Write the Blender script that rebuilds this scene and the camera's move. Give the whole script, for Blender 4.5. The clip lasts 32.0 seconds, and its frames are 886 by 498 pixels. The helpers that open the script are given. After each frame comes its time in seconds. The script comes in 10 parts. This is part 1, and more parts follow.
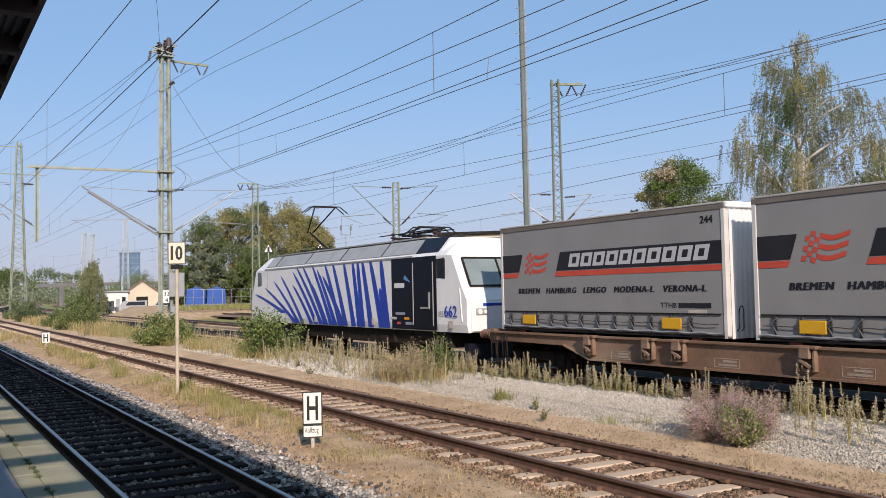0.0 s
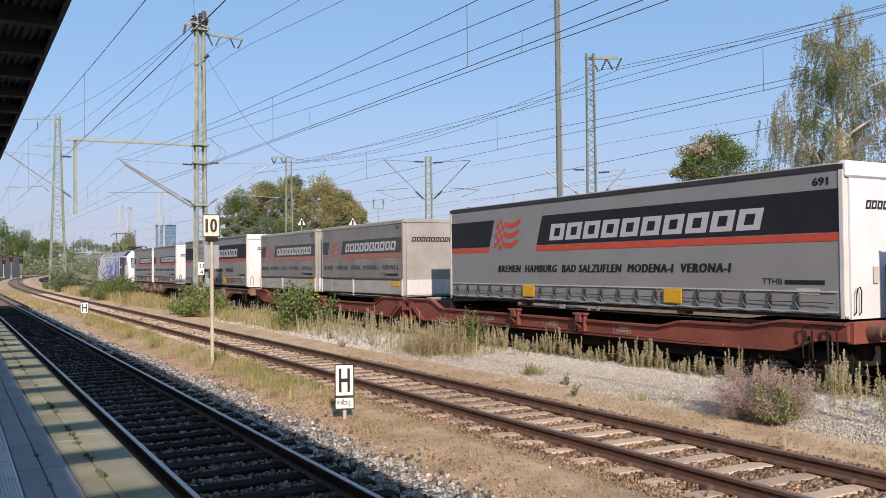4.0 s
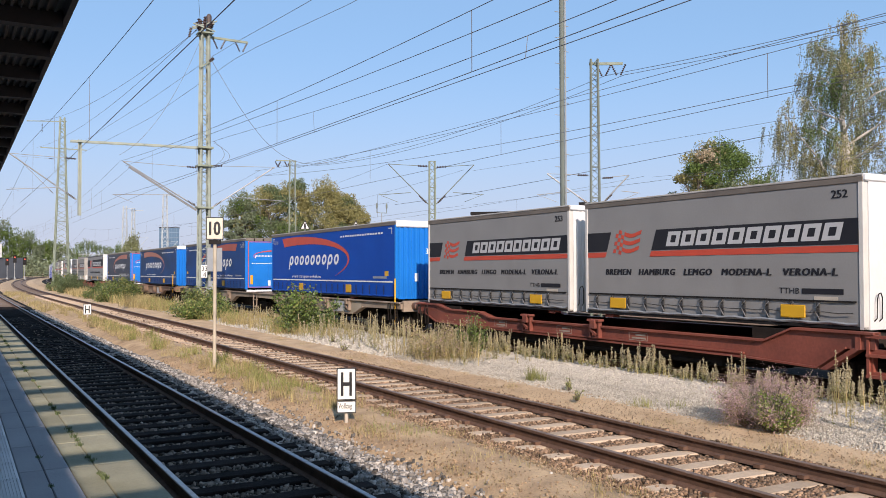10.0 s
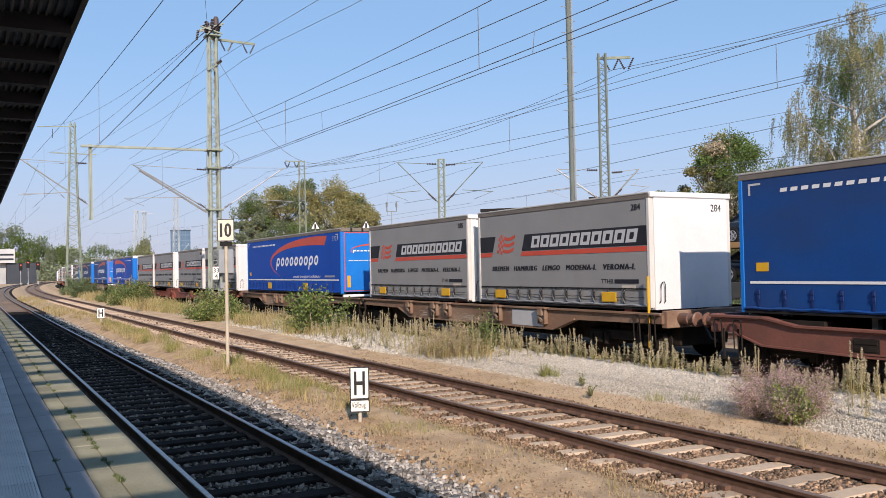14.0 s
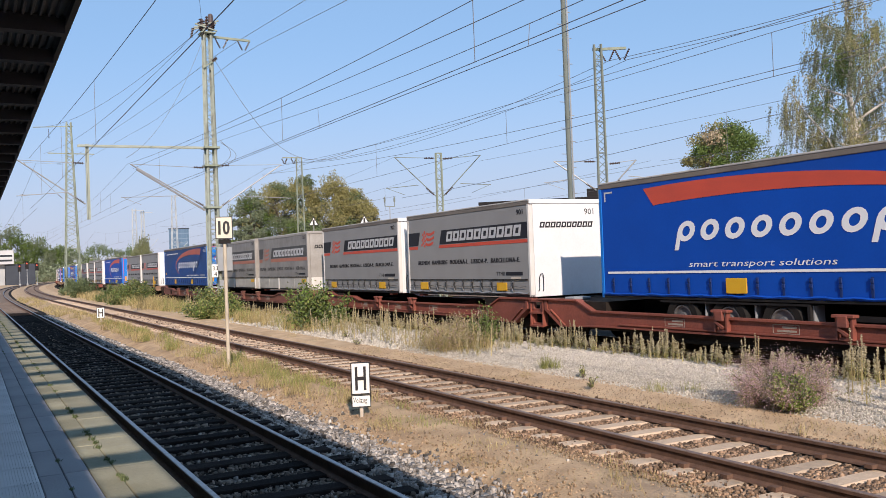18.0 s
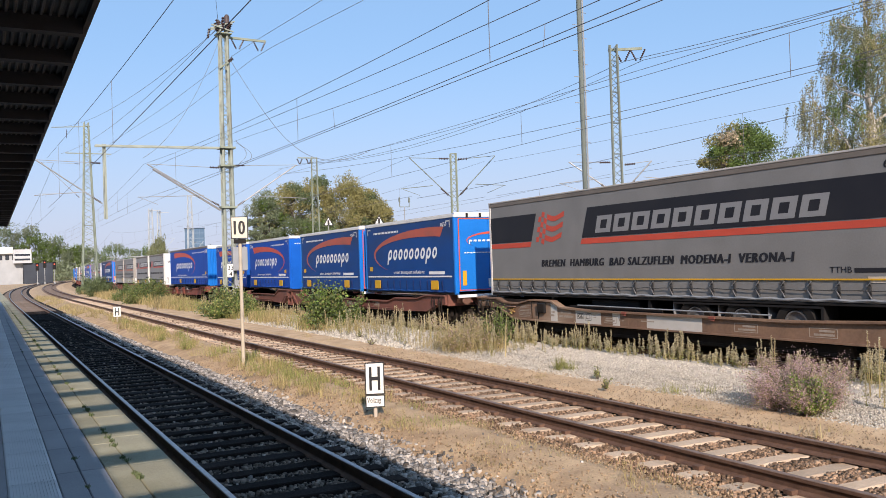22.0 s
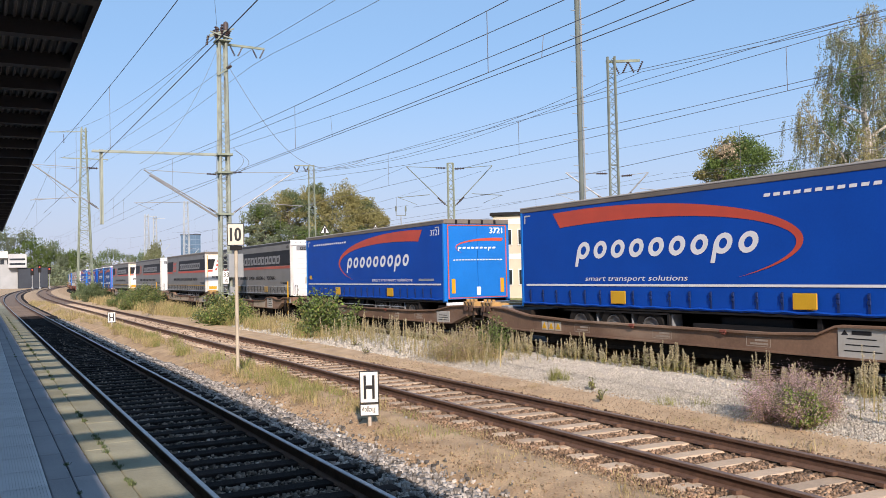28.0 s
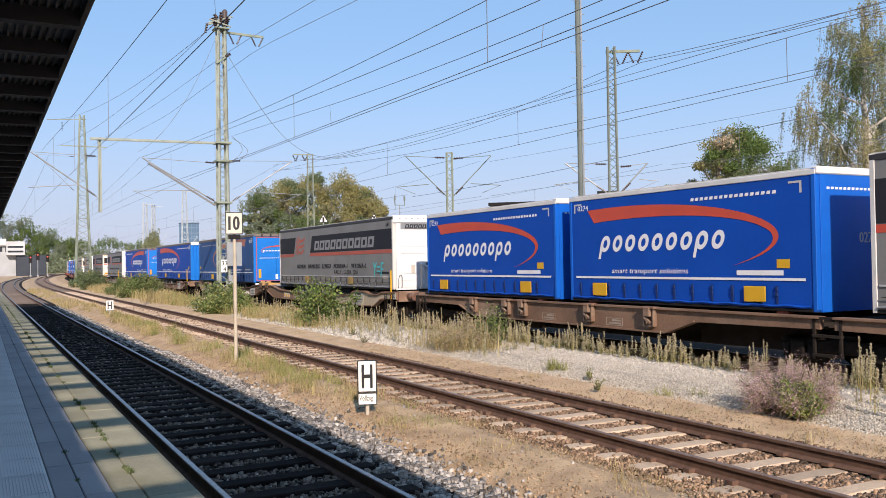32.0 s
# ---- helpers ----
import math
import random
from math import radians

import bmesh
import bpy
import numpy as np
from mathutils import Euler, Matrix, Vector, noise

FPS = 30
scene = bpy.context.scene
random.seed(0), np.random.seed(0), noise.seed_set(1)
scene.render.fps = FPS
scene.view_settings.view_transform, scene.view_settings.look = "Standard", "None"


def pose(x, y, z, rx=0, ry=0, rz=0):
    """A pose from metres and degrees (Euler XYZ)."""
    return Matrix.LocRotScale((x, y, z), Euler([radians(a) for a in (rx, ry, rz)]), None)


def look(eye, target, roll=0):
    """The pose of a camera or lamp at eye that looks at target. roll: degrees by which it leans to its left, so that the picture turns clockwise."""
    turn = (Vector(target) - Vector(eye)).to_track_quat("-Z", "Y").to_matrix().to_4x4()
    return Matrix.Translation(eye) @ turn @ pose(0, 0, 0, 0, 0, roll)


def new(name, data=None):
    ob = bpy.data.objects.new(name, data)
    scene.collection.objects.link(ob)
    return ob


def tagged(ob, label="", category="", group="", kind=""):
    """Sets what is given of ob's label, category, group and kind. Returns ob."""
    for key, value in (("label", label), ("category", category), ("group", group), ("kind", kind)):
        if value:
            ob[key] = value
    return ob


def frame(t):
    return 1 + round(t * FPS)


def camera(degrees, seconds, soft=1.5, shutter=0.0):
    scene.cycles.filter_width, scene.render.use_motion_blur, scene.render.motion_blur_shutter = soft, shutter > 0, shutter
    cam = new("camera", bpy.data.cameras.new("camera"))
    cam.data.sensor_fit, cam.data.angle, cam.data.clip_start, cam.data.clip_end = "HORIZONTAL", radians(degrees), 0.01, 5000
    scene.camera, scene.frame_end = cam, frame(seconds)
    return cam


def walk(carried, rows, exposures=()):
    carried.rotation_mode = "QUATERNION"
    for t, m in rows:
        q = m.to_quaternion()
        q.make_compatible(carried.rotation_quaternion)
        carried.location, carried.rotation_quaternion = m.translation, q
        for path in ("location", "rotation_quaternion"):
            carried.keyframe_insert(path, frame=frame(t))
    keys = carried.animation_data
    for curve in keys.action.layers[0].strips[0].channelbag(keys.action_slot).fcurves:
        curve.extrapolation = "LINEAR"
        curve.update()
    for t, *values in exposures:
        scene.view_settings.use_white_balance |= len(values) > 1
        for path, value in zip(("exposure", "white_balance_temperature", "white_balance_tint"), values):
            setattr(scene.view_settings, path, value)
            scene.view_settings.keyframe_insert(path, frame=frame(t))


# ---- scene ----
# The eye stands on the platform; only its turn changes (seconds, degrees about x, y, z).
EYE = (0.0, 0.0, 2.2224)
TURNS = [
    (0, 92.801, 1.140, -31.921),
    (0.5, 92.298, 0.799, -31.889),
    (1, 91.715, 0.606, -31.862),
    (1.5, 91.311, 0.672, -31.853),
    (2, 91.168, 0.766, -31.690),
    (2.5, 91.057, 0.712, -31.364),
    (3, 91.074, 0.725, -30.849),
    (3.5, 91.111, 0.645, -30.340),
    (5.5, 91.206, 0.382, -28.539),
    (6, 91.230, 0.070, -28.550),
    (6.5, 91.296, -0.184, -28.647),
    (7, 91.340, -0.194, -28.779),
    (7.5, 91.359, -0.121, -28.913),
    (8, 91.373, -0.165, -29.170),
    (8.5, 91.404, -0.153, -29.451),
    (9, 91.406, -0.152, -29.583),
    (9.5, 91.414, 0.071, -29.624),
    (10, 91.439, 0.155, -29.610),
    (10.5, 91.454, 0.238, -29.546),
    (11, 91.440, 0.455, -29.420),
    (11.5, 91.457, 0.984, -29.204),
    (12, 91.510, 1.200, -28.953),
    (12.5, 91.512, 1.191, -28.844),
    (13, 91.512, 1.191, -28.844),
    (13.5, 91.439, 1.158, -28.854),
    (14, 91.294, 1.167, -28.887),
    (14.5, 91.186, 1.218, -28.910),
    (16.5, 90.882, 2.008, -28.952),
    (17, 90.866, 2.089, -28.972),
    (17.5, 90.870, 2.165, -28.964),
    (18, 90.891, 2.125, -28.949),
    (18.5, 90.900, 2.259, -28.840),
    (19, 90.923, 2.421, -28.650),
    (19.5, 90.911, 2.529, -28.394),
    (20, 90.958, 2.545, -28.181),
    (20.5, 91.000, 2.423, -28.051),
    (21, 90.997, 2.308, -27.930),
    (21.5, 91.010, 2.151, -27.938),
    (22, 90.960, 1.905, -27.988),
    (22.5, 90.953, 1.650, -28.042),
    (23, 90.955, 1.453, -28.134),
    (23.5, 90.967, 1.207, -28.218),
    (24, 91.003, 1.172, -28.243),
    (24.5, 91.054, 1.153, -28.249),
    (25, 91.122, 1.248, -28.206),
    (25.5, 91.214, 1.223, -28.214),
    (27.5, 91.566, 1.242, -28.243),
    (28, 91.565, 1.265, -28.258),
    (28.5, 91.554, 1.286, -28.259),
    (29, 91.505, 1.230, -28.264),
    (29.5, 91.400, 1.078, -28.264),
    (30, 91.311, 1.064, -28.269),
    (30.5, 91.182, 1.073, -28.314),
    (31, 91.102, 1.149, -28.321),
    (31.5, 90.948, 1.017, -28.347),
    (32, 90.881, 0.968, -28.364),
]
cam = camera(54.53, 32.0, soft=0.5, shutter=0.0)
walk(cam, [(t, pose(*EYE, a, b, c)) for t, a, b, c in TURNS], exposures=[(t, e, 6700, 22) for t, e in ((0, -0.06), (1, -0.02), (3, 0.0), (6, 0.08), (8, 0.16), (9, 0.14), (11, 0.08), (14, 0.06), (20, 0.08), (21, 0.16), (22, 0.18), (23, 0.1), (25, 0.06), (28, 0.14), (29, 0.2), (30, 0.17), (32, 0.15))])

# ---- light ----
SUN_DIR = Vector((0.33, 0.96, -0.555)).normalized()
world = bpy.data.worlds.new("sky")
scene.world = world
world.use_nodes = True
wn = world.node_tree
sky = wn.nodes.new("ShaderNodeTexSky")
sky.sky_type = "NISHITA"
sky.sun_disc = False
sky.sun_elevation = radians(28.6)
sky.sun_rotation = math.atan2(-SUN_DIR.x, -SUN_DIR.y)
sky.air_density, sky.dust_density, sky.ozone_density = 1.0, 1.0, 4.5
# thin even haze of a dry late-summer sky, greyer and denser towards the horizon
sky_at = wn.nodes.new("ShaderNodeTexCoord")
sky_xyz = wn.nodes.new("ShaderNodeSeparateXYZ")
rise = wn.nodes.new("ShaderNodeMapRange")
rise.interpolation_type = "SMOOTHSTEP"
rise.inputs[1].default_value, rise.inputs[2].default_value = -0.05, 0.28
wn.links.new(sky_at.outputs["Generated"], sky_xyz.inputs[0])
wn.links.new(sky_xyz.outputs[2], rise.inputs[0])
tint = wn.nodes.new("ShaderNodeMix")
tint.data_type = "RGBA"
tint.inputs[6].default_value, tint.inputs[7].default_value = (4.65, 5.15, 6.15, 1), (2.8, 5.6, 8.45, 1)
wn.links.new(rise.outputs[0], tint.inputs[0])
dense = wn.nodes.new("ShaderNodeMapRange")
dense.inputs[3].default_value, dense.inputs[4].default_value = 0.92, 0.52
wn.links.new(rise.outputs[0], dense.inputs[0])
haze = wn.nodes.new("ShaderNodeMix")
haze.data_type = "RGBA"
wn.links.new(dense.outputs[0], haze.inputs[0])
wn.links.new(tint.outputs[2], haze.inputs[7])
wn.links.new(sky.outputs[0], haze.inputs[6])
wn.links.new(haze.outputs[2], wn.nodes["Background"].inputs[0])
wn.nodes["Background"].inputs[1].default_value = 0.115
sun = new("sun", bpy.data.lights.new("sun", "SUN"))
sun.data.energy, sun.data.angle, sun.data.color = 5.0, radians(0.6), (1.0, 0.915, 0.765)
sun.matrix_world = look((0, 0, 60), Vector((0, 0, 60)) + SUN_DIR)

# ---- materials ----
MATS = {}


def surf(name, a, b=None, scale=3.0, rough=0.7, bump=0.0, fine=60.0, metal=0.0, jitter=0.0, stain=None, spec=0.4, island=0.0):
    """A painted or mineral surface: two colours mixed by coarse and fine noise, optional stains, bump and a change from object to object."""
    if name in MATS:
        return MATS[name]
    m = bpy.data.materials.new(name)
    m.use_nodes = True
    n, l = m.node_tree.nodes, m.node_tree.links
    bs = n["Principled BSDF"]
    b = b or tuple(c * 0.75 for c in a)
    tc = n.new("ShaderNodeTexCoord")
    big, small = n.new("ShaderNodeTexNoise"), n.new("ShaderNodeTexNoise")
    big.inputs["Scale"].default_value, big.inputs["Detail"].default_value = scale, 5
    small.inputs["Scale"].default_value, small.inputs["Detail"].default_value = fine, 3
    for x in (big, small):
        l.new(tc.outputs["Object"], x.inputs["Vector"])
    add = n.new("ShaderNodeMath")
    add.operation = "MULTIPLY_ADD"
    add.inputs[1].default_value = 0.45
    l.new(small.outputs["Fac"], add.inputs[0])
    l.new(big.outputs["Fac"], add.inputs[2])
    ramp = n.new("ShaderNodeValToRGB")
    ramp.color_ramp.elements[0].position, ramp.color_ramp.elements[1].position = 0.5, 0.95
    ramp.color_ramp.elements[0].color, ramp.color_ramp.elements[1].color = (*a, 1), (*b, 1)
    l.new(add.outputs[0], ramp.inputs[0])
    col = ramp.outputs[0]
    if stain:
        st = n.new("ShaderNodeTexNoise")
        mp = n.new("ShaderNodeMapping")
        mp.inputs["Scale"].default_value = stain[1]
        st.inputs["Scale"].default_value, st.inputs["Detail"].default_value = 1.0, 6
        l.new(tc.outputs["Object"], mp.inputs[0])
        l.new(mp.outputs[0], st.inputs["Vector"])
        sr = n.new("ShaderNodeMapRange")
        sr.inputs[1].default_value, sr.inputs[2].default_value, sr.inputs[4].default_value = stain[2], stain[2] + 0.22, stain[3]
        l.new(st.outputs["Fac"], sr.inputs[0])
        mx = n.new("ShaderNodeMix")
        mx.data_type = "RGBA"
        l.new(sr.outputs[0], mx.inputs[0])
        l.new(col, mx.inputs[6])
        mx.inputs[7].default_value = (*stain[0], 1)
        col = mx.outputs[2]
    if jitter or island:
        src = n.new("ShaderNodeObjectInfo").outputs["Random"] if jitter else n.new("ShaderNodeNewGeometry").outputs["Random Per Island"]
        k = jitter or island
        mr = n.new("ShaderNodeMapRange")
        mr.inputs[3].default_value, mr.inputs[4].default_value = 1 - k, 1 + k
        l.new(src, mr.inputs[0])
        hv = n.new("ShaderNodeHueSaturation")
        l.new(mr.outputs[0], hv.inputs["Value"])
        l.new(col, hv.inputs["Color"])
        col = hv.outputs[0]
    l.new(col, bs.inputs["Base Color"])
    bs.inputs["Roughness"].default_value = rough
    bs.inputs["Metallic"].default_value = metal
    bs.inputs["Specular IOR Level"].default_value = spec
    if bump:
        bp = n.new("ShaderNodeBump")
        bp.inputs["Strength"].default_value, bp.inputs["Distance"].default_value = min(1, bump), 0.02
        l.new(small.outputs["Fac"], bp.inputs["Height"])
        l.new(bp.outputs[0], bs.inputs["Normal"])
    MATS[name] = m
    return m


def leafy(name, a, b, k=0.45):
    """Leaves: colour changes leaf by leaf, and light comes through."""
    m = surf(name, a, b, 0.6, 0.6, island=k, spec=0.3, fine=5)
    n, l = m.node_tree.nodes, m.node_tree.links
    bs = n["Principled BSDF"]
    tr = n.new("ShaderNodeBsdfTranslucent")
    mix = n.new("ShaderNodeMixShader")
    mix.inputs[0].default_value = 0.3
    l.new(bs.inputs["Base Color"].links[0].from_socket, tr.inputs[0])
    l.new(bs.outputs[0], mix.inputs[1])
    l.new(tr.outputs[0], mix.inputs[2])
    l.new(mix.outputs[0], n["Material Output"].inputs[0])
    return m


def glass(name, tint=(0.02, 0.03, 0.04), rough=0.05):
    if name not in MATS:
        m = surf(name, tint, tuple(c * 1.3 for c in tint), 2, rough, spec=0.8)
        MATS[name] = m
    return MATS[name]


SOIL = surf("dry_soil", (0.58, 0.41, 0.245), (0.33, 0.22, 0.13), 2.2, 0.95, 1.0, 34, stain=((0.16, 0.14, 0.12), (0.35, 0.25, 1), 0.56, 0.55))
SAND = surf("sandy_path", (0.62, 0.445, 0.275), (0.42, 0.285, 0.165), 1.6, 0.95, 1.0, 48)
STONE_GREY = surf("grey_ballast", (0.43, 0.395, 0.355), (0.14, 0.125, 0.11), 6, 0.9, 0.3, 40, island=0.7)
# platform-track stones: darkened in colour to deepen the shade under the canopy
STONE_SHADED = surf("oily_ballast", (0.25, 0.205, 0.165), (0.045, 0.037, 0.031), 6, 0.92, 0.3, 40, island=0.9, spec=0.15)
STONE_RUST = surf("rusty_ballast", (0.34, 0.225, 0.145), (0.13, 0.086, 0.058), 4, 0.95, 0.3, 40, island=0.65, spec=0.2)
STONE_WHITE = surf("white_gravel", (0.53, 0.485, 0.41), (0.43, 0.39, 0.325), 4, 0.9, 0.2, 40, island=0.3)
WHITE_BED = surf("white_gravel_bed", (0.58, 0.52, 0.445), (0.40, 0.355, 0.30), 2, 0.95, 1.0, 22)
# near-black ballast: the train's shade put into the colour
TRAIN_SHADE_BED = surf("train_shade_ballast", (0.03, 0.028, 0.027), (0.016, 0.015, 0.014), 6, 0.95, 1.0, 24, spec=0.1)
RUST_BED = surf("rusty_ballast_bed", (0.33, 0.225, 0.155), (0.12, 0.08, 0.055), 6, 0.95, 1.0, 24)
# bed with the canopy's shade in its colour, then its lit brown copy
SHADED_BED = surf("shade_dark_ballast_bed", (0.030, 0.026, 0.024), (0.014, 0.012, 0.011), 6, 0.95, 1.0, 24, spec=0.1)
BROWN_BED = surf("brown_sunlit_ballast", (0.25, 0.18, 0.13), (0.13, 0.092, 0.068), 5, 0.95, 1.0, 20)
LAWN = surf("green_verge", (0.17, 0.21, 0.06), (0.26, 0.24, 0.09), 1.5, 0.95, 1.0, 30)
RUST = surf("rusty_rail", (0.16, 0.09, 0.06), (0.09, 0.05, 0.035), 8, 0.75, 0.3, 80)
BRIGHT = surf("worn_rail_head", (0.40, 0.39, 0.39), (0.22, 0.21, 0.205), 12, 0.38, 0, 90, metal=1.0)
DULL_HEAD = surf("brown_rail_head", (0.15, 0.10, 0.075), (0.22, 0.16, 0.13), 12, 0.55, 0, 90)
# near-black sleeper colour holds canopy shade; the brown one is its lit copy
SLEEPER_SHADED = surf("shade_dark_sleeper", (0.027, 0.021, 0.019), (0.013, 0.010, 0.0095), 3, 0.92, 0.6, 40, jitter=0.3, spec=0.1)
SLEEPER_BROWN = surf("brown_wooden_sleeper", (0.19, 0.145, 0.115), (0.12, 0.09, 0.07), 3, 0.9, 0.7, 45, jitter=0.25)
SLEEPER_TAN = surf("bleached_sleeper", (0.56, 0.42, 0.30), (0.42, 0.31, 0.21), 3, 0.9, 0.7, 45, jitter=0.2)
CONCRETE = surf("platform_concrete", (0.335, 0.32, 0.225), (0.25, 0.24, 0.175), 2.2, 0.9, 0.4, 40, jitter=0.14, stain=((0.19, 0.18, 0.11), (2.4, 1.1, 1), 0.52, 0.55))
PAVER = surf("grey_paver", (0.37, 0.37, 0.385), (0.31, 0.31, 0.325), 1.5, 0.85, 0.2, 50, jitter=0.08)
TACTILE = surf("pale_tactile_paving", (0.78, 0.78, 0.78), (0.66, 0.66, 0.66), 2, 0.8, 0.1, 60, jitter=0.05)
SHEET = surf("dark_brown_sheet", (0.165, 0.145, 0.13), (0.11, 0.097, 0.09), 0.8, 0.55, 0, 10)
BEAM = surf("dark_roof_beam", (0.05, 0.045, 0.045), (0.035, 0.03, 0.03), 1, 0.6)
STEEL = surf("weathered_mast_paint", (0.29, 0.33, 0.26), (0.18, 0.21, 0.155), 1.5, 0.7, 0.1, 30, stain=((0.16, 0.10, 0.06), (4, 4, 1.5), 0.6, 0.6))
GALV = surf("galvanised_steel", (0.42, 0.43, 0.42), (0.32, 0.33, 0.33), 2, 0.5, 0, 40, metal=0.4)
WIRE = surf("dark_wire", (0.13, 0.135, 0.15), (0.17, 0.17, 0.18), 2, 0.6)
PORCELAIN = surf("brown_insulator", (0.045, 0.03, 0.03), (0.07, 0.04, 0.035), 3, 0.3)
BLACK = surf("black_paint", (0.012, 0.012, 0.014), (0.02, 0.02, 0.022), 3, 0.5)
WHITE = surf("white_paint", (0.80, 0.79, 0.75), (0.70, 0.69, 0.64), 2, 0.55, stain=((0.45, 0.42, 0.36), (3, 3, 0.6), 0.62, 0.5))

# ---- shape helpers ----
CACHE = {}


def part(name, mesh, material, parent=None, m=None, label=""):
    """One mesh object under a thing or part; mesh is a bmesh or a finished mesh."""
    if isinstance(mesh, bmesh.types.BMesh):
        me = bpy.data.meshes.new(name)
        mesh.to_mesh(me)
        mesh.free()
    else:
        me = mesh
    if material and not me.materials:
        me.materials.append(material)
    ob = new(name, me)
    ob.parent = parent
    if m is not None:
        ob.matrix_basis = m
    if label:
        ob["label"] = label
    return ob


def thing(name, label, category, m=None, group="", kind=""):
    ob = new(name)
    ob.empty_display_size = 0.3
    if m is not None:
        ob.matrix_basis = m
    return tagged(ob, label, category, group, kind)


def cached(key, fn, material):
    if key not in CACHE:
        bm = fn()
        me = bpy.data.meshes.new(str(key[0]))
        bm.to_mesh(me)
        bm.free()
        me.materials.append(material)
        CACHE[key] = me
    return CACHE[key]


def add_box(bm, x0, x1, y0, y1, z0, z1, bev=0.0):
    vs = [bm.verts.new(p) for p in ((x0, y0, z0), (x1, y0, z0), (x1, y1, z0), (x0, y1, z0), (x0, y0, z1), (x1, y0, z1), (x1, y1, z1), (x0, y1, z1))]
    fs = [bm.faces.new([vs[i] for i in f]) for f in ((3, 2, 1, 0), (4, 5, 6, 7), (0, 1, 5, 4), (1, 2, 6, 5), (2, 3, 7, 6), (3, 0, 4, 7))]
    if bev:
        es = list({e for f in fs for e in f.edges})
        bmesh.ops.bevel(bm, geom=es, offset=bev, segments=1, affect="EDGES")
    return bm


def box(x0, x1, y0, y1, z0, z1, bev=0.0):
    return add_box(bmesh.new(), x0, x1, y0, y1, z0, z1, bev)


def add_bar(bm, a, b, w, h=None, sides=4):
    """A straight bar from a to b."""
    a, b = Vector(a), Vector(b)
    h = h or w
    q = (b - a).to_track_quat("Z", "Y").to_matrix()
    ring = []
    for p in (a, b):
        if sides == 4:
            pts = [(-w / 2, -h / 2), (w / 2, -h / 2), (w / 2, h / 2), (-w / 2, h / 2)]
        else:
            pts = [(w / 2 * math.cos(i * math.tau / sides), h / 2 * math.sin(i * math.tau / sides)) for i in range(sides)]
        ring.append([bm.verts.new(p + q @ Vector((u, v, 0))) for u, v in pts])
    k = len(ring[0])
    for i in range(k):
        bm.faces.new((ring[0][i], ring[0][(i + 1) % k], ring[1][(i + 1) % k], ring[1][i]))
    bm.faces.new(ring[0][::-1])
    bm.faces.new(ring[1])
    return bm


def bar(a, b, w, h=None, sides=4):
    return add_bar(bmesh.new(), a, b, w, h, sides)


def tube(pts, w, sides=5):
    """A round wire swept through all the points."""
    bm = bmesh.new()
    pts = [Vector(p) for p in pts]
    prev = None
    for i, p in enumerate(pts):
        d = pts[min(i + 1, len(pts) - 1)] - pts[max(i - 1, 0)]
        q = d.to_track_quat("Z", "Y").to_matrix()
        row = [bm.verts.new(p + q @ Vector((w / 2 * math.cos(k * math.tau / sides), w / 2 * math.sin(k * math.tau / sides), 0))) for k in range(sides)]
        if prev:
            for k in range(sides):
                bm.faces.new((prev[k], prev[(k + 1) % sides], row[(k + 1) % sides], row[k]))
        prev = row
    return bm


def add_lathe(bm, prof, axis="z", seg=16, at=(0, 0, 0)):
    """Rings of (radius, height) round an axis."""
    rings = []
    for r, h in prof:
        row = []
        for i in range(seg):
            c, s = r * math.cos(i * math.tau / seg), r * math.sin(i * math.tau / seg)
            p = {"z": (c, s, h), "x": (h, c, s), "y": (s, h, c)}[axis]
            row.append(bm.verts.new((p[0] + at[0], p[1] + at[1], p[2] + at[2])))
        rings.append(row)
    for a, b in zip(rings, rings[1:]):
        for i in range(seg):
            bm.faces.new((a[i], a[(i + 1) % seg], b[(i + 1) % seg], b[i]))
    bm.faces.new(rings[0][::-1])
    bm.faces.new(rings[-1])
    return bm


def lathe(prof, axis="z", seg=16):
    return add_lathe(bmesh.new(), prof, axis, seg)


def prism(pts, x0, x1, axis="x"):
    """A polygon given in the two other axes, made x1 - x0 thick along axis."""
    bm = bmesh.new()
    put = {"x": lambda h, u, v: (h, u, v), "y": lambda h, u, v: (u, h, v), "z": lambda h, u, v: (u, v, h)}[axis]
    a = [bm.verts.new(put(x0, u, v)) for u, v in pts]
    b = [bm.verts.new(put(x1, u, v)) for u, v in pts]
    n = len(pts)
    bm.faces.new(a[::-1])
    bm.faces.new(b)
    for i in range(n):
        bm.faces.new((a[i], a[(i + 1) % n], b[(i + 1) % n], b[i]))
    bmesh.ops.recalc_face_normals(bm, faces=bm.faces)
    return bm


def mesh_np(name, verts, faces, material):
    """A large mesh from arrays: faces all of one size."""
    me = bpy.data.meshes.new(name)
    verts, faces = np.asarray(verts, np.float32), np.asarray(faces, np.int32)
    k = faces.shape[1]
    me.vertices.add(len(verts))
    me.vertices.foreach_set("co", verts.ravel())
    me.loops.add(faces.size)
    me.loops.foreach_set("vertex_index", faces.ravel())
    me.polygons.add(len(faces))
    me.polygons.foreach_set("loop_start", np.arange(0, faces.size, k, dtype=np.int32))
    me.update(calc_edges=True)
    me.materials.append(material)
    return me


# ---- the line of the tracks: straight, then a wide bend to the right ----
BEND_AT, BEND_R = 80.0, 2000.0
TRACK_1, TRACK_2, TRACK_TRAIN, TRACK_5 = 2.84, 7.80, 14.765, 30.2


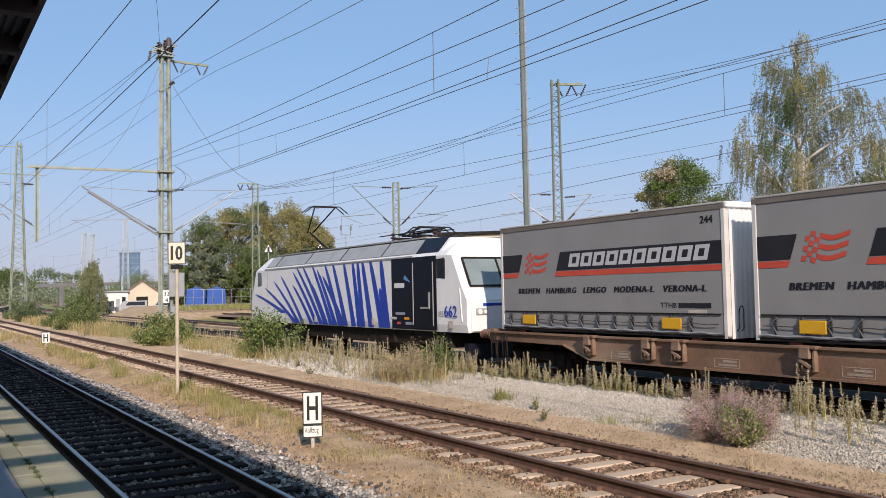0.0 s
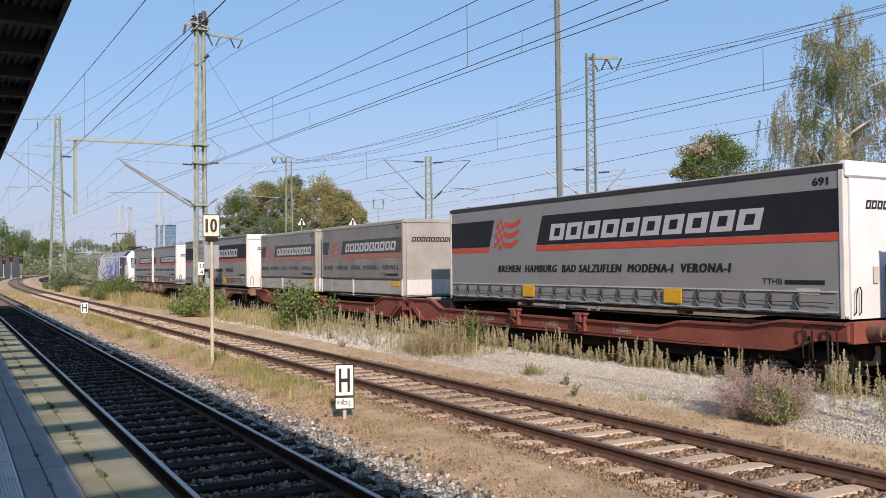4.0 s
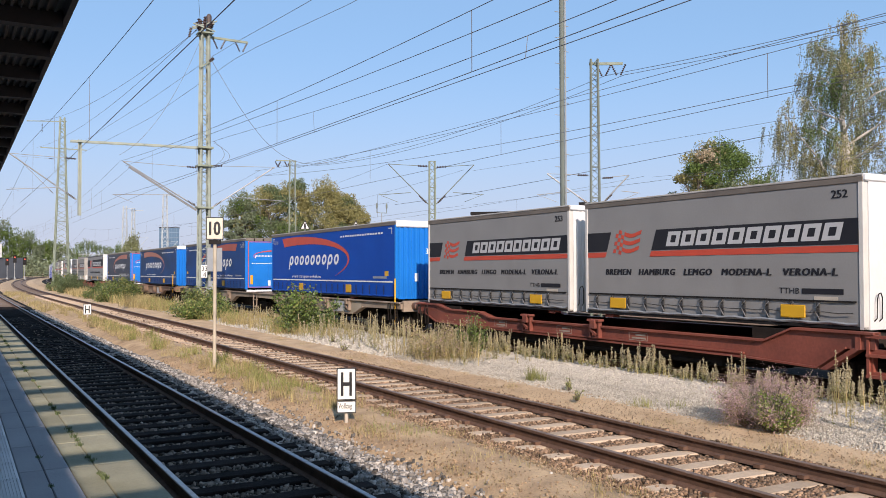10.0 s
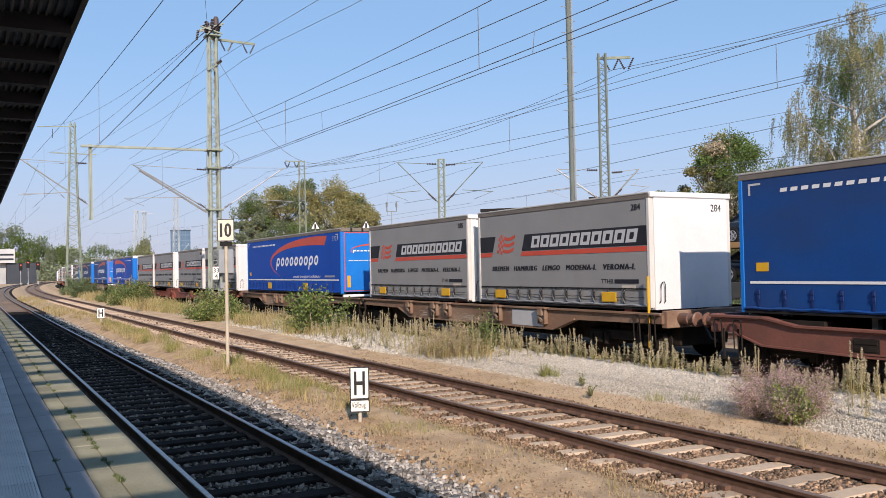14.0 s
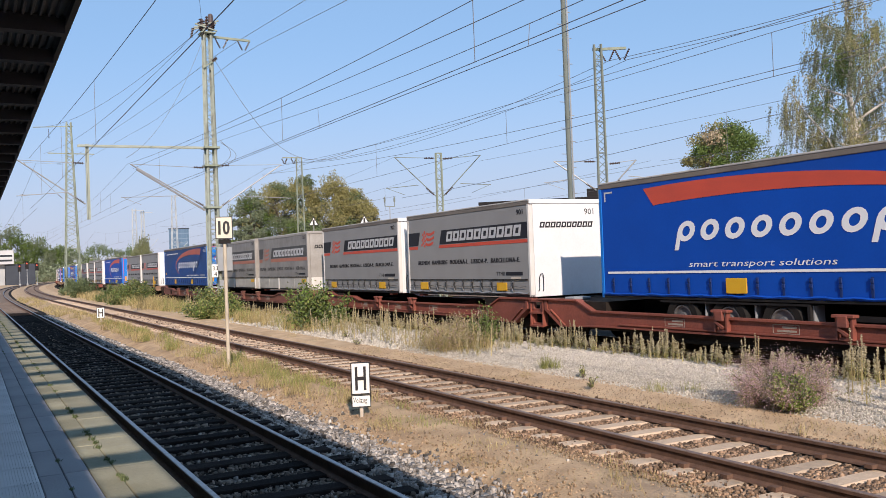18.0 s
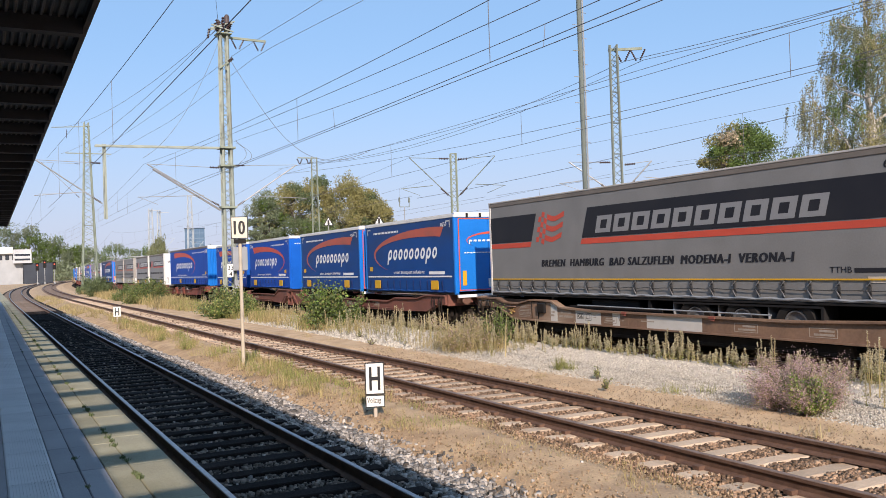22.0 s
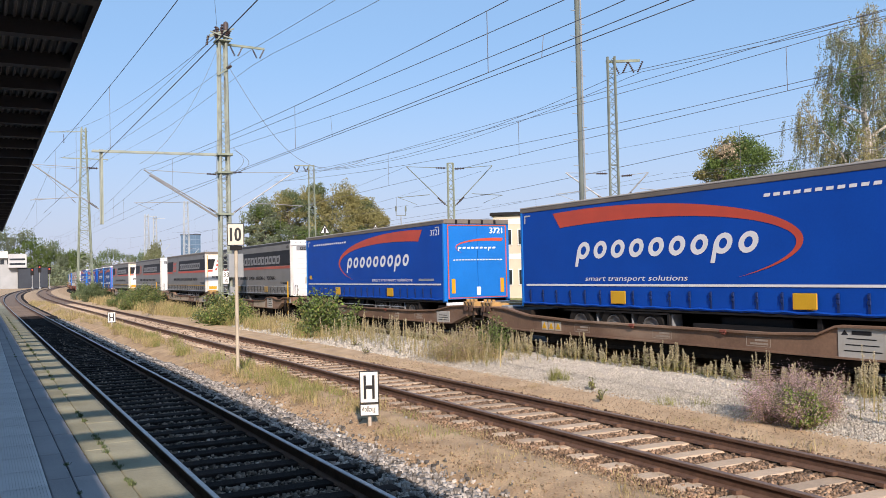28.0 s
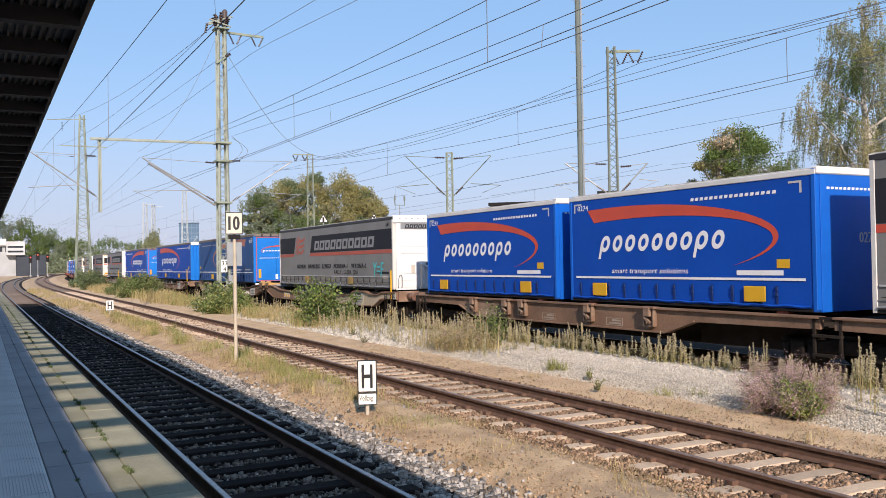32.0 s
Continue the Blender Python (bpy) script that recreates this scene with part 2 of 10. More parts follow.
def on_track(x0, s, off=0.0):
    """Place and heading (radians to the right) at s metres along the track whose straight part lies at x0."""
    if s < BEND_AT:
        return x0 + off, s, 0.0
    a = (s - BEND_AT) / BEND_R
    r = BEND_R - (x0 - TRACK_TRAIN) - off
    return BEND_R + TRACK_TRAIN - r * math.cos(a), BEND_AT + r * math.sin(a), a


STATIONS = [-60, -30, -10] + list(range(0, 80, 20)) + list(range(80, 420, 10))


def strip(x0, prof, ss=STATIONS):
    """Sweep a profile of (offset, height) points along a track."""
    bm = bmesh.new()
    prev = None
    for s in ss:
        row = [bm.verts.new((*on_track(x0, s, o)[:2], z)) for o, z in prof]
        if prev:
            for i in range(len(row) - 1):
                bm.faces.new((prev[i], prev[i + 1], row[i + 1], row[i]))
        prev = row
    bmesh.ops.recalc_face_normals(bm, faces=bm.faces)
    if sum(f.normal.z for f in bm.faces) < 0:
        bmesh.ops.reverse_faces(bm, faces=bm.faces)
    return bm


# ---- ground ----
def ground_mesh():
    bm = bmesh.new()
    xs = [(-3000, -0.3), (-200, -0.29), (-9, -0.28), (60, -0.28), (200, 0.0), (3000, 1.0)]
    rows = [[bm.verts.new((x, y, z)) for x, z in xs] for y in (-3000, -200, 0, 100, 300, 3000)]
    for r0, r1 in zip(rows, rows[1:]):
        for i in range(len(xs) - 1):
            bm.faces.new((r0[i], r0[i + 1], r1[i + 1], r1[i]))
    return bm


tagged(part("ground", ground_mesh(), SOIL), "dry brown soil with sparse weeds between the tracks", "ground", kind="structure")
tagged(part("soil_bank", strip(TRACK_1, [(1.85, -0.272), (2.15, -0.15), (2.5, -0.07), (3.0, -0.05), (3.25, -0.1), (3.6, -0.175), (4.05, -0.215)]), SOIL), "low bank of trodden soil between the two tracks", "ground", kind="structure")
def bank_mesh():
    bm = bmesh.new()
    prof = [(90, -0.29), (95, 0.5), (98, 0.93), (120, 1.0), (128, -0.29)]
    rows = [[bm.verts.new((x, y, z if 0 < i < 5 else -0.3)) for y, z in prof] for i, x in enumerate((22, 25.5, 33, 41, 50, 56))]
    for r0, r1 in zip(rows, rows[1:]):
        for i in range(len(prof) - 1):
            bm.faces.new((r0[i], r1[i], r1[i + 1], r0[i + 1]))
    return bm


tagged(part("yard_bank", bank_mesh(), SOIL), "low grassy bank that carries the fence and trees", "ground", kind="structure")
tagged(part("sandy_path", strip(TRACK_2, [(1.75, -0.272), (1.9, -0.2), (2.6, -0.17), (3.2, -0.2)]), SAND), "trodden sandy path along the siding", "path", kind="structure")
tagged(part("gravel_bank", strip(TRACK_2, [(2.5, -0.272), (3.1, -0.17), (4.6, -0.03), (5.3, 0.0), (6.2, -0.272)], [s_ for s_ in STATIONS if s_ <= 100]), WHITE_BED), "bank of white gravel beside the main track", "gravel", kind="structure")


def rails(name, x0, head, bed, bedw, label, lift=0.0, slope=0.35):
    t = thing(name, label, "railway track", kind="structure")
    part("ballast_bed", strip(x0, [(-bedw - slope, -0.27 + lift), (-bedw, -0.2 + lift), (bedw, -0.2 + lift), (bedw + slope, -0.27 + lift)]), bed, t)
    for side in (-1, 1):
        c = side * 0.7525
        w = part("rail", strip(x0, [(c - 0.07, -0.165 + lift), (c - 0.06, -0.145 + lift), (c - 0.012, -0.125 + lift), (c - 0.012, -0.05 + lift), (c - 0.036, -0.04 + lift), (c - 0.036, -0.008 + lift),
                                    (c + 0.036, -0.008 + lift), (c + 0.036, -0.04 + lift), (c + 0.012, -0.05 + lift), (c + 0.012, -0.125 + lift), (c + 0.06, -0.145 + lift), (c + 0.07, -0.165 + lift)]), RUST, t)
        part("rail_head", strip(x0, [(c - 0.033, -0.007 + lift), (c - 0.028, lift), (c + 0.028, lift), (c + 0.033, -0.007 + lift)]), head, w)
    return t


track_near = rails("track_1", TRACK_1, BRIGHT, SHADED_BED, 1.5, "railway track with shiny rails on dark oily sleepers beside the platform")
track_mid = rails("track_2", TRACK_2, DULL_HEAD, RUST_BED, 1.35, "siding with dull brown rails on bleached sleepers")
# black bed and dull rail heads stand for shade under the wagons
track_train = rails("track_3", TRACK_TRAIN, DULL_HEAD, TRAIN_SHADE_BED, 1.5, "main track that carries the goods train")
track_b1 = rails("track_4", 22.0, BRIGHT, RUST_BED, 1.5, "track behind the goods train on brown ballast")
rails("track_5", TRACK_5, BRIGHT, RUST_BED, 1.5, "track on which the parked car carriers stand", lift=0.3, slope=1.0)
rails("track_6", 35.0, DULL_HEAD, RUST_BED, 1.5, "far siding on brown ballast")


# lighter bed colour past the canopy's end, where its painted shade stops
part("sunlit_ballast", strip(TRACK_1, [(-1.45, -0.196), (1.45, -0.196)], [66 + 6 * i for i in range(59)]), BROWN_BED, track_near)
# strip added to darken the ground seen beneath the wagons, as train shade
tagged(part("dark_verge", strip(TRACK_TRAIN, [(1.6, -0.262), (2.4, -0.24), (4.6, -0.262)]), TRAIN_SHADE_BED), "dark oily ballast behind the goods train", "gravel", kind="structure")
tagged(part("lawn", box(36.4, 57.0, -20, 80, -0.4, -0.262), LAWN), "mown green lawn before the warehouse and office", "grass", kind="structure")
tagged(part("grass_verge", strip(22.0, [(2.0, -0.272), (2.6, -0.24), (5.6, -0.24), (6.2, -0.272)]), LAWN), "strip of mown green grass between the rear tracks", "grass", kind="structure")


def sleepers(track, x0, y0, y1, pitch, mesh, lift=0.0):
    for i in range(int((y1 - y0) / pitch)):
        x, y, a = on_track(x0, y0 + i * pitch + random.uniform(-0.012, 0.012))
        part("sleeper", mesh, None, track, pose(x, y, lift + random.uniform(-0.006, 0.006), random.uniform(-0.6, 0.6), 0, -math.degrees(a) + random.uniform(-0.6, 0.6)))


SL_DARK = cached(("sleeper",), lambda: box(-1.25, 1.25, -0.13, 0.13, -0.26, -0.15, 0.012), SLEEPER_SHADED)


def tan_sleeper():
    bm = bmesh.new()
    add_box(bm, -1.2, 1.2, -0.13, 0.13, -0.27, -0.17, 0.02)
    for v in bm.verts:
        v.co.z += 0.012 * math.sin(v.co.x * 9) * (v.co.z > -0.2)
    return bm


SL_TAN = cached(("sleeper_tan",), tan_sleeper, SLEEPER_TAN)
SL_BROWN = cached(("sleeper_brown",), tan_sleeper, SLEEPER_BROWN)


def clip_mesh():
    bm = bmesh.new()
    for c in (-0.7525, 0.7525):
        for o in (-0.1, 0.1):
            add_box(bm, c + o - 0.045, c + o + 0.045, -0.05, 0.05, -0.165, -0.12)
    return bm


# platform: edge slabs, paving and tactile strip
platform = tagged(part("platform", box(-9.0, 1.22, -40, 160, -0.4, 0.715), CONCRETE), "station platform of concrete slabs and grey pavers", "platform", kind="structure")
rows_p = [(0.94, 1.25, 1.25, CONCRETE, 0.762, "edge_slab"), (0.765, 0.935, 1.0, CONCRETE, 0.76, "slab"), (0.59, 0.76, 1.0, PAVER, 0.76, "paver"), (0.42, 0.585, 1.0, PAVER, 0.76, "paver")]
for x0, x1, ln, mat, top, nm in rows_p:
    me = cached((nm, x0), lambda: box(x0, x1, 0.004, ln - 0.004, 0.715, top, 0.006), mat)
    for i in range(int(62 / ln)):
        part(nm, me, None, platform, pose(0, 2 + i * ln, random.uniform(-0.002, 0.002)))


def ribbed():
    bm = box(0.1, 0.415, 0.004, 0.596, 0.715, 0.757)
    for i in range(15):
        add_box(bm, 0.11 + i * 0.0203, 0.1205 + i * 0.0203, 0.006, 0.594, 0.757, 0.7635)
    return bm


me = cached(("tactile_slab",), ribbed, TACTILE)
for i in range(90):
    part("tactile_slab", me, None, platform, pose(0, 2 + i * 0.6, 0))
part("paving", box(-9, 0.095, -40, 160, 0.715, 0.76), PAVER, platform)
part("far_edge", box(0.004, 1.25, 65, 160, 0.715, 0.76), CONCRETE, platform)

# canopy over the platform: ribbed sheet, cross beams, an open slot
canopy = tagged(new("canopy"), "dark ribbed sheet-metal platform canopy with cross beams", "canopy", kind="structure")
CZ = 4.94


def rib_sheet(x0, x1, z):
    bm = bmesh.new()
    n = int((x1 - x0) / 0.083)
    pts = []
    for i in range(n):
        u = x0 + (x1 - x0) * i / n
        pts += [(u, z), (u + 0.025, z), (u + 0.037, z + 0.04), (u + 0.07, z + 0.04)]
    pts.append((x1, z))
    rows = [[bm.verts.new((u, y, v)) for u, v in pts] for y in (-30, 52)]
    for i in range(len(pts) - 1):
        bm.faces.new((rows[0][i], rows[1][i], rows[1][i + 1], rows[0][i + 1]))
    return bm


part("roof_sheet", rib_sheet(-1.3, 0.994, CZ + 0.08), SHEET, canopy)
part("roof_sheet", rib_sheet(-7.5, -1.87, CZ + 0.08), SHEET, canopy)
part("fascia", box(0.994, 1.052, -30, 52, CZ - 0.016, CZ + 0.46), BEAM, canopy)
part("roof_deck", box(-1.3, 0.91, -30, 52, CZ + 0.13, CZ + 0.18), SHEET, canopy)
part("roof_deck", box(-7.5, -1.87, -30, 52, CZ + 0.13, CZ + 0.25), SHEET, canopy)
beam_me = cached(("beam",), lambda: box(-7.5, 0.994, -0.083, 0.083, CZ - 0.083, CZ + 0.1), BEAM)
for i in range(55):
    part("cross_beam", beam_me, None, canopy, pose(0, -28.98 + i * 1.449, 0))
post_me = cached(("canopy_post",), lambda: box(-4.6, -4.4, -0.1, 0.1, 0.758, CZ - 0.083, 0.01), BEAM)
for i in range(7):
    part("canopy_post", post_me, None, canopy, pose(0, -28.26 + i * 13.041, 0))

# unseen wall, added to keep low western sky light from under the canopy
tagged(part("wall_station", box(-9.6, -9.1, -40, 90, -0.3, 8.2), surf("grey_brown_render", (0.30, 0.27, 0.23), (0.22, 0.20, 0.17), 0.6, 0.9, 0.2, 20)), "plain rendered station wall behind the platform", "wall", kind="structure")

# ---- paints of the train ----
TT_GREY = surf("grey_curtain", (0.28, 0.276, 0.267), (0.24, 0.236, 0.228), 0.8, 0.6, 0.05, 30, stain=((0.22, 0.21, 0.20), (0.6, 0.9, 0.35), 0.56, 0.5))
TT_DIRTY = surf("dirty_grey_curtain", (0.28, 0.268, 0.25), (0.20, 0.19, 0.178), 0.9, 0.5, 0.9, 3.0, stain=((0.15, 0.142, 0.13), (0.5, 1.4, 0.5), 0.5, 0.5))
TT_DARK = surf("dark_grey_curtain", (0.23, 0.224, 0.213), (0.185, 0.18, 0.171), 0.8, 0.55, 0.05, 30, stain=((0.165, 0.158, 0.15), (0.6, 1.0, 0.4), 0.55, 0.5))
PAN_BLUE = surf("blue_curtain", (0.001, 0.072, 0.42), (0.001, 0.060, 0.36), 0.7, 0.55, 0.05, 25, spec=0.2, stain=((0.012, 0.05, 0.2), (0.4, 0.2, 0.5), 0.56, 0.5))
PAN_FADED = surf("faded_blue_curtain", (0.007, 0.066, 0.255), (0.006, 0.053, 0.21), 0.7, 0.55, 0.05, 25, spec=0.2, stain=((0.035, 0.048, 0.08), (0.35, 0.16, 0.55), 0.45, 0.6))
PAN_SOOTY = surf("sooty_blue_curtain", (0.018, 0.068, 0.21), (0.020, 0.055, 0.155), 0.7, 0.6, 0.05, 25, spec=0.2, stain=((0.03, 0.04, 0.06), (0.35, 0.16, 0.55), 0.44, 0.8))
PAN_BLEACHED = surf("bleached_blue_curtain", (0.030, 0.098, 0.265), (0.024, 0.08, 0.22), 0.7, 0.6, 0.05, 25, spec=0.2, stain=((0.05, 0.075, 0.14), (0.35, 0.18, 0.5), 0.5, 0.7))
PAN_NAVY = surf("navy_curtain", (0.030, 0.036, 0.062), (0.024, 0.028, 0.048), 0.8, 0.5, 0.05, 25, stain=((0.05, 0.05, 0.06), (0.5, 0.8, 0.4), 0.55, 0.4))
PAN_DEEP = surf("deep_blue_end_paint", (0.002, 0.115, 0.52), (0.002, 0.095, 0.45), 1.2, 0.35, 0, 20)
PAN_END = surf("blue_end_paint", (0.004, 0.18, 0.60), (0.003, 0.155, 0.53), 1.2, 0.35, 0, 20, stain=((0.03, 0.09, 0.3), (2, 2, 0.6), 0.62, 0.4))
TT_BLACK = surf("black_curtain_print", (0.018, 0.019, 0.025), (0.026, 0.026, 0.03), 1.0, 0.6, spec=0.2)
TT_BLACK_DIRTY = surf("dusty_black_print", (0.085, 0.085, 0.085), (0.06, 0.06, 0.06), 1.0, 0.6)
RED = surf("red_print", (0.62, 0.085, 0.045), (0.52, 0.075, 0.045), 1.5, 0.5)
RED_FADED = surf("faded_red_print", (0.44, 0.17, 0.115), (0.38, 0.15, 0.10), 1.5, 0.55)
PRINT_WHITE = surf("white_print", (0.82, 0.82, 0.82), (0.74, 0.74, 0.74), 2, 0.5)
PRINT_GREY = surf("pale_grey_print", (0.52, 0.52, 0.52), (0.46, 0.46, 0.46), 2, 0.5)
PRINT_DIM = surf("sooty_grey_print", (0.29, 0.29, 0.29), (0.235, 0.235, 0.235), 1.2, 0.55, stain=((0.16, 0.16, 0.16), (0.8, 1.5, 0.8), 0.55, 0.6))
RED_DULL = surf("sooty_red_print", (0.50, 0.105, 0.065), (0.36, 0.10, 0.07), 1.2, 0.55)
UNDER_GREY = surf("dark_grey_rivet", (0.12, 0.12, 0.12), (0.09, 0.09, 0.09), 3, 0.5)
PRINT_DULL = surf("dull_grey_print", (0.30, 0.32, 0.38), (0.26, 0.28, 0.33), 2, 0.5)
END_WHITE = surf("white_end_panel", (0.72, 0.725, 0.72), (0.65, 0.65, 0.635), 1.2, 0.5, 0, 20, stain=((0.5, 0.46, 0.4), (2, 2, 0.5), 0.6, 0.5))
END_DIRTY = surf("soiled_end_panel", (0.38, 0.365, 0.335), (0.27, 0.255, 0.23), 1.2, 0.65, 0, 20, stain=((0.26, 0.23, 0.2), (1.5, 1.5, 0.6), 0.5, 0.6))
TAIL_GREY = surf("grey_tail_lift", (0.27, 0.28, 0.29), (0.2, 0.21, 0.22), 1.5, 0.45, 0, 20)
BOARD = surf("weathered_pale_board", (0.46, 0.445, 0.40), (0.36, 0.345, 0.31), 1.2, 0.6, 0.05, 25, stain=((0.25, 0.23, 0.2), (1.2, 0.8, 2.5), 0.55, 0.6))
POST = surf("pale_corner_post", (0.66, 0.64, 0.60), (0.55, 0.53, 0.49), 2, 0.5)
TOP_BROWN = surf("brown_top_rail", (0.20, 0.17, 0.14), (0.14, 0.12, 0.10), 2, 0.6)
TOP_BLACK = surf("black_top_rail", (0.03, 0.03, 0.03), (0.05, 0.045, 0.045), 2, 0.5)
TOP_WHITE = surf("white_top_rail", (0.72, 0.71, 0.68), (0.6, 0.58, 0.54), 2, 0.5)
ROOF_TARP = surf("pale_roof_tarpaulin", (0.5, 0.48, 0.45), (0.36, 0.34, 0.31), 0.8, 0.8)
CHASSIS = surf("dark_chassis", (0.012, 0.012, 0.013), (0.02, 0.018, 0.017), 3, 0.75, spec=0.2)
STRAP_BLUE = surf("dark_blue_strap", (0.006, 0.03, 0.15), (0.006, 0.02, 0.09), 3, 0.6)
STRAP = surf("black_strap", (0.03, 0.03, 0.03), (0.06, 0.06, 0.06), 3, 0.6)
BUCKLE = surf("steel_buckle", (0.4, 0.4, 0.4), (0.3, 0.3, 0.3), 8, 0.4, 0, 50, metal=0.7)
YELLOW = surf("yellow_plate", (0.72, 0.40, 0.02), (0.62, 0.34, 0.02), 2, 0.5)
PLACARD_DULL = surf("soiled_yellow_placard", (0.42, 0.27, 0.07), (0.25, 0.17, 0.07), 5, 0.6)
ORANGE = surf("orange_reflector", (0.85, 0.36, 0.02), (0.75, 0.3, 0.02), 2, 0.4)
TYRE = surf("black_tyre", (0.016, 0.015, 0.014), (0.025, 0.023, 0.021), 4, 0.9, 0.2, 50, spec=0.15)
RIM = surf("silver_rim", (0.17, 0.17, 0.17), (0.09, 0.09, 0.09), 4, 0.45, 0, 30, metal=0.3)
FR_BROWN = surf("brown_wagon_frame", (0.26, 0.155, 0.098), (0.15, 0.09, 0.06), 0.9, 0.7, 0.15, 20, stain=((0.40, 0.31, 0.23), (0.9, 0.35, 1.6), 0.54, 0.7))
FR_TAN = surf("sun_bleached_wagon_frame", (0.37, 0.295, 0.225), (0.235, 0.175, 0.13), 0.9, 0.75, 0.15, 20, stain=((0.15, 0.105, 0.08), (1.1, 0.5, 1.8), 0.52, 0.7))
FR_RED = surf("oxide_red_wagon_frame", (0.30, 0.085, 0.055), (0.165, 0.048, 0.034), 0.9, 0.65, 0.15, 20, stain=((0.10, 0.05, 0.04), (0.7, 0.5, 1.5), 0.55, 0.6))
FR_MAROON = surf("maroon_wagon_frame", (0.225, 0.085, 0.06), (0.15, 0.06, 0.045), 0.9, 0.7, 0.15, 20, stain=((0.08, 0.05, 0.04), (0.7, 0.5, 1.5), 0.55, 0.6))
FR_BUFFER = surf("rusty_buffer_steel", (0.19, 0.095, 0.065), (0.10, 0.06, 0.045), 4, 0.5, 0.1, 30)
UNDER = surf("grimy_running_gear", (0.018, 0.014, 0.012), (0.032, 0.025, 0.02), 3, 0.9, 0.2, 30, spec=0.15)
GOLD = surf("orange_buffer_block", (0.55, 0.32, 0.10), (0.36, 0.22, 0.10), 3, 0.6)
BEIGE = surf("beige_plate", (0.58, 0.52, 0.43), (0.46, 0.4, 0.33), 2, 0.6)

# ---- the train's time-table: metres run by the front of the first load ----
def train_s(t):
    return ((-7.25e-05 * t - 7.95e-04) * t + 14.3754) * t + 18.6975


CARRIED = []      # (thing, metres behind the front of the first load)


def lettering(text, h, italic=0.0, bold=0.0, spread=1.0):
    """Flat letters as a mesh: x to the right, y up, h high."""
    cu = bpy.data.curves.new("letters", "FONT")
    cu.body, cu.size, cu.shear, cu.offset, cu.extrude = text, h / 0.7, italic, bold, 0.001
    cu.space_character = spread
    cu.resolution_u = 2
    cu.offset = 0.0
    ob = bpy.data.objects.new("letters", cu)
    me = bpy.data.meshes.new_from_object(ob)
    bpy.data.objects.remove(ob)
    if bold:
        # heavy face: the thin letters laid three times, a stroke's width apart, each a little prouder
        bm = bmesh.new()
        for i in range(3):
            n0 = len(bm.verts)
            bm.from_mesh(me)
            bm.verts.ensure_lookup_table()
            for v in bm.verts[n0:]:
                v.co += Vector((bold * (i - 1), 0, 0.0007 * i))
        bm.to_mesh(me)
        bm.free()
    return me


def split_words(key, me, h, gap=0.45):
    """The words of a line of letters as meshes of their own, parted at its wide gaps."""
    if ("words",) + key not in CACHE:
        spans = sorted((min(me.vertices[i].co.x for i in f.vertices), max(me.vertices[i].co.x for i in f.vertices)) for f in me.polygons)
        runs = [list(spans[0])]
        for a, b in spans[1:]:
            if a - runs[-1][1] > gap * h:
                runs.append([a, b])
            else:
                runs[-1][1] = max(runs[-1][1], b)
        words = []
        for a, b in runs:
            bm = bmesh.new()
            bm.from_mesh(me)
            bmesh.ops.delete(bm, geom=[v for v in bm.verts if not a - 1e-4 <= v.co.x <= b + 1e-4], context="VERTS")
            w = bpy.data.meshes.new("word")
            bm.to_mesh(w)
            bm.free()
            w.materials.append(me.materials[0])
            words.append(w)
        CACHE[("words",) + key] = words
    return CACHE[("words",) + key]


def text_part(text, y0, y1, z0, h, material, parent, x=-1.279, italic=0.0, bold=0.0, name="lettering", side="x"):
    """Letters on the near side from y0 to y1 (towards the rear), base at z0; side 'y': on the rear end, x from y0 to y1."""
    key = ("letters", text, h, italic, bold, material.name)
    if key not in CACHE:
        me = lettering(text, h, italic, bold, 1.18 if bold and len(text) > 12 else 1.0)
        me.materials.append(material)
        CACHE[key] = me
    me = CACHE[key]
    xs = [v.co.x for v in me.vertices]
    k = abs(y1 - y0) / max(1e-3, max(xs) - min(xs))
    if side == "x":
        m = Matrix.Translation((x, y0, z0)) @ Matrix(((0, 0, -1, 0), (-k, 0, 0, 0), (0, 1, 0, 0), (0, 0, 0, 1))) @ Matrix.Translation((-min(xs), 0, 0))
    else:
        m = Matrix.Translation((y0, x, z0)) @ Matrix(((k, 0, 0, 0), (0, 0, -1, 0), (0, 1, 0, 0), (0, 0, 0, 1))) @ Matrix.Translation((-min(xs), 0, 0))
    if "  " in text or name in ("slogan", "scrawl"):
        for word in split_words(key, me, h, 0.45 if "  " in text else 0.2):
            part(name, word, None, parent).matrix_basis = m
        return None
    ob = part(name, me, None, parent)
    ob.matrix_basis = m
    return ob


def decal(name, key, pts, material, parent, x=-1.271, thick=0.002, axis="x"):
    """A thin flat shape; pts are (u from the front, z) on the near side, or (x, z) on the rear end at x."""
    if axis == "x":
        fn = lambda: prism([(-u, z) for u, z in pts], x - thick, x)
    else:
        fn = lambda: prism(pts, x - thick, x, "y")
    return part(name, cached((name, key, material.name), fn, material), None, parent)


def rect(u0, u1, z0, z1, lean=0.0):
    return [(u0, z0), (u1, z0), (u1 + lean, z1), (u0 + lean, z1)]


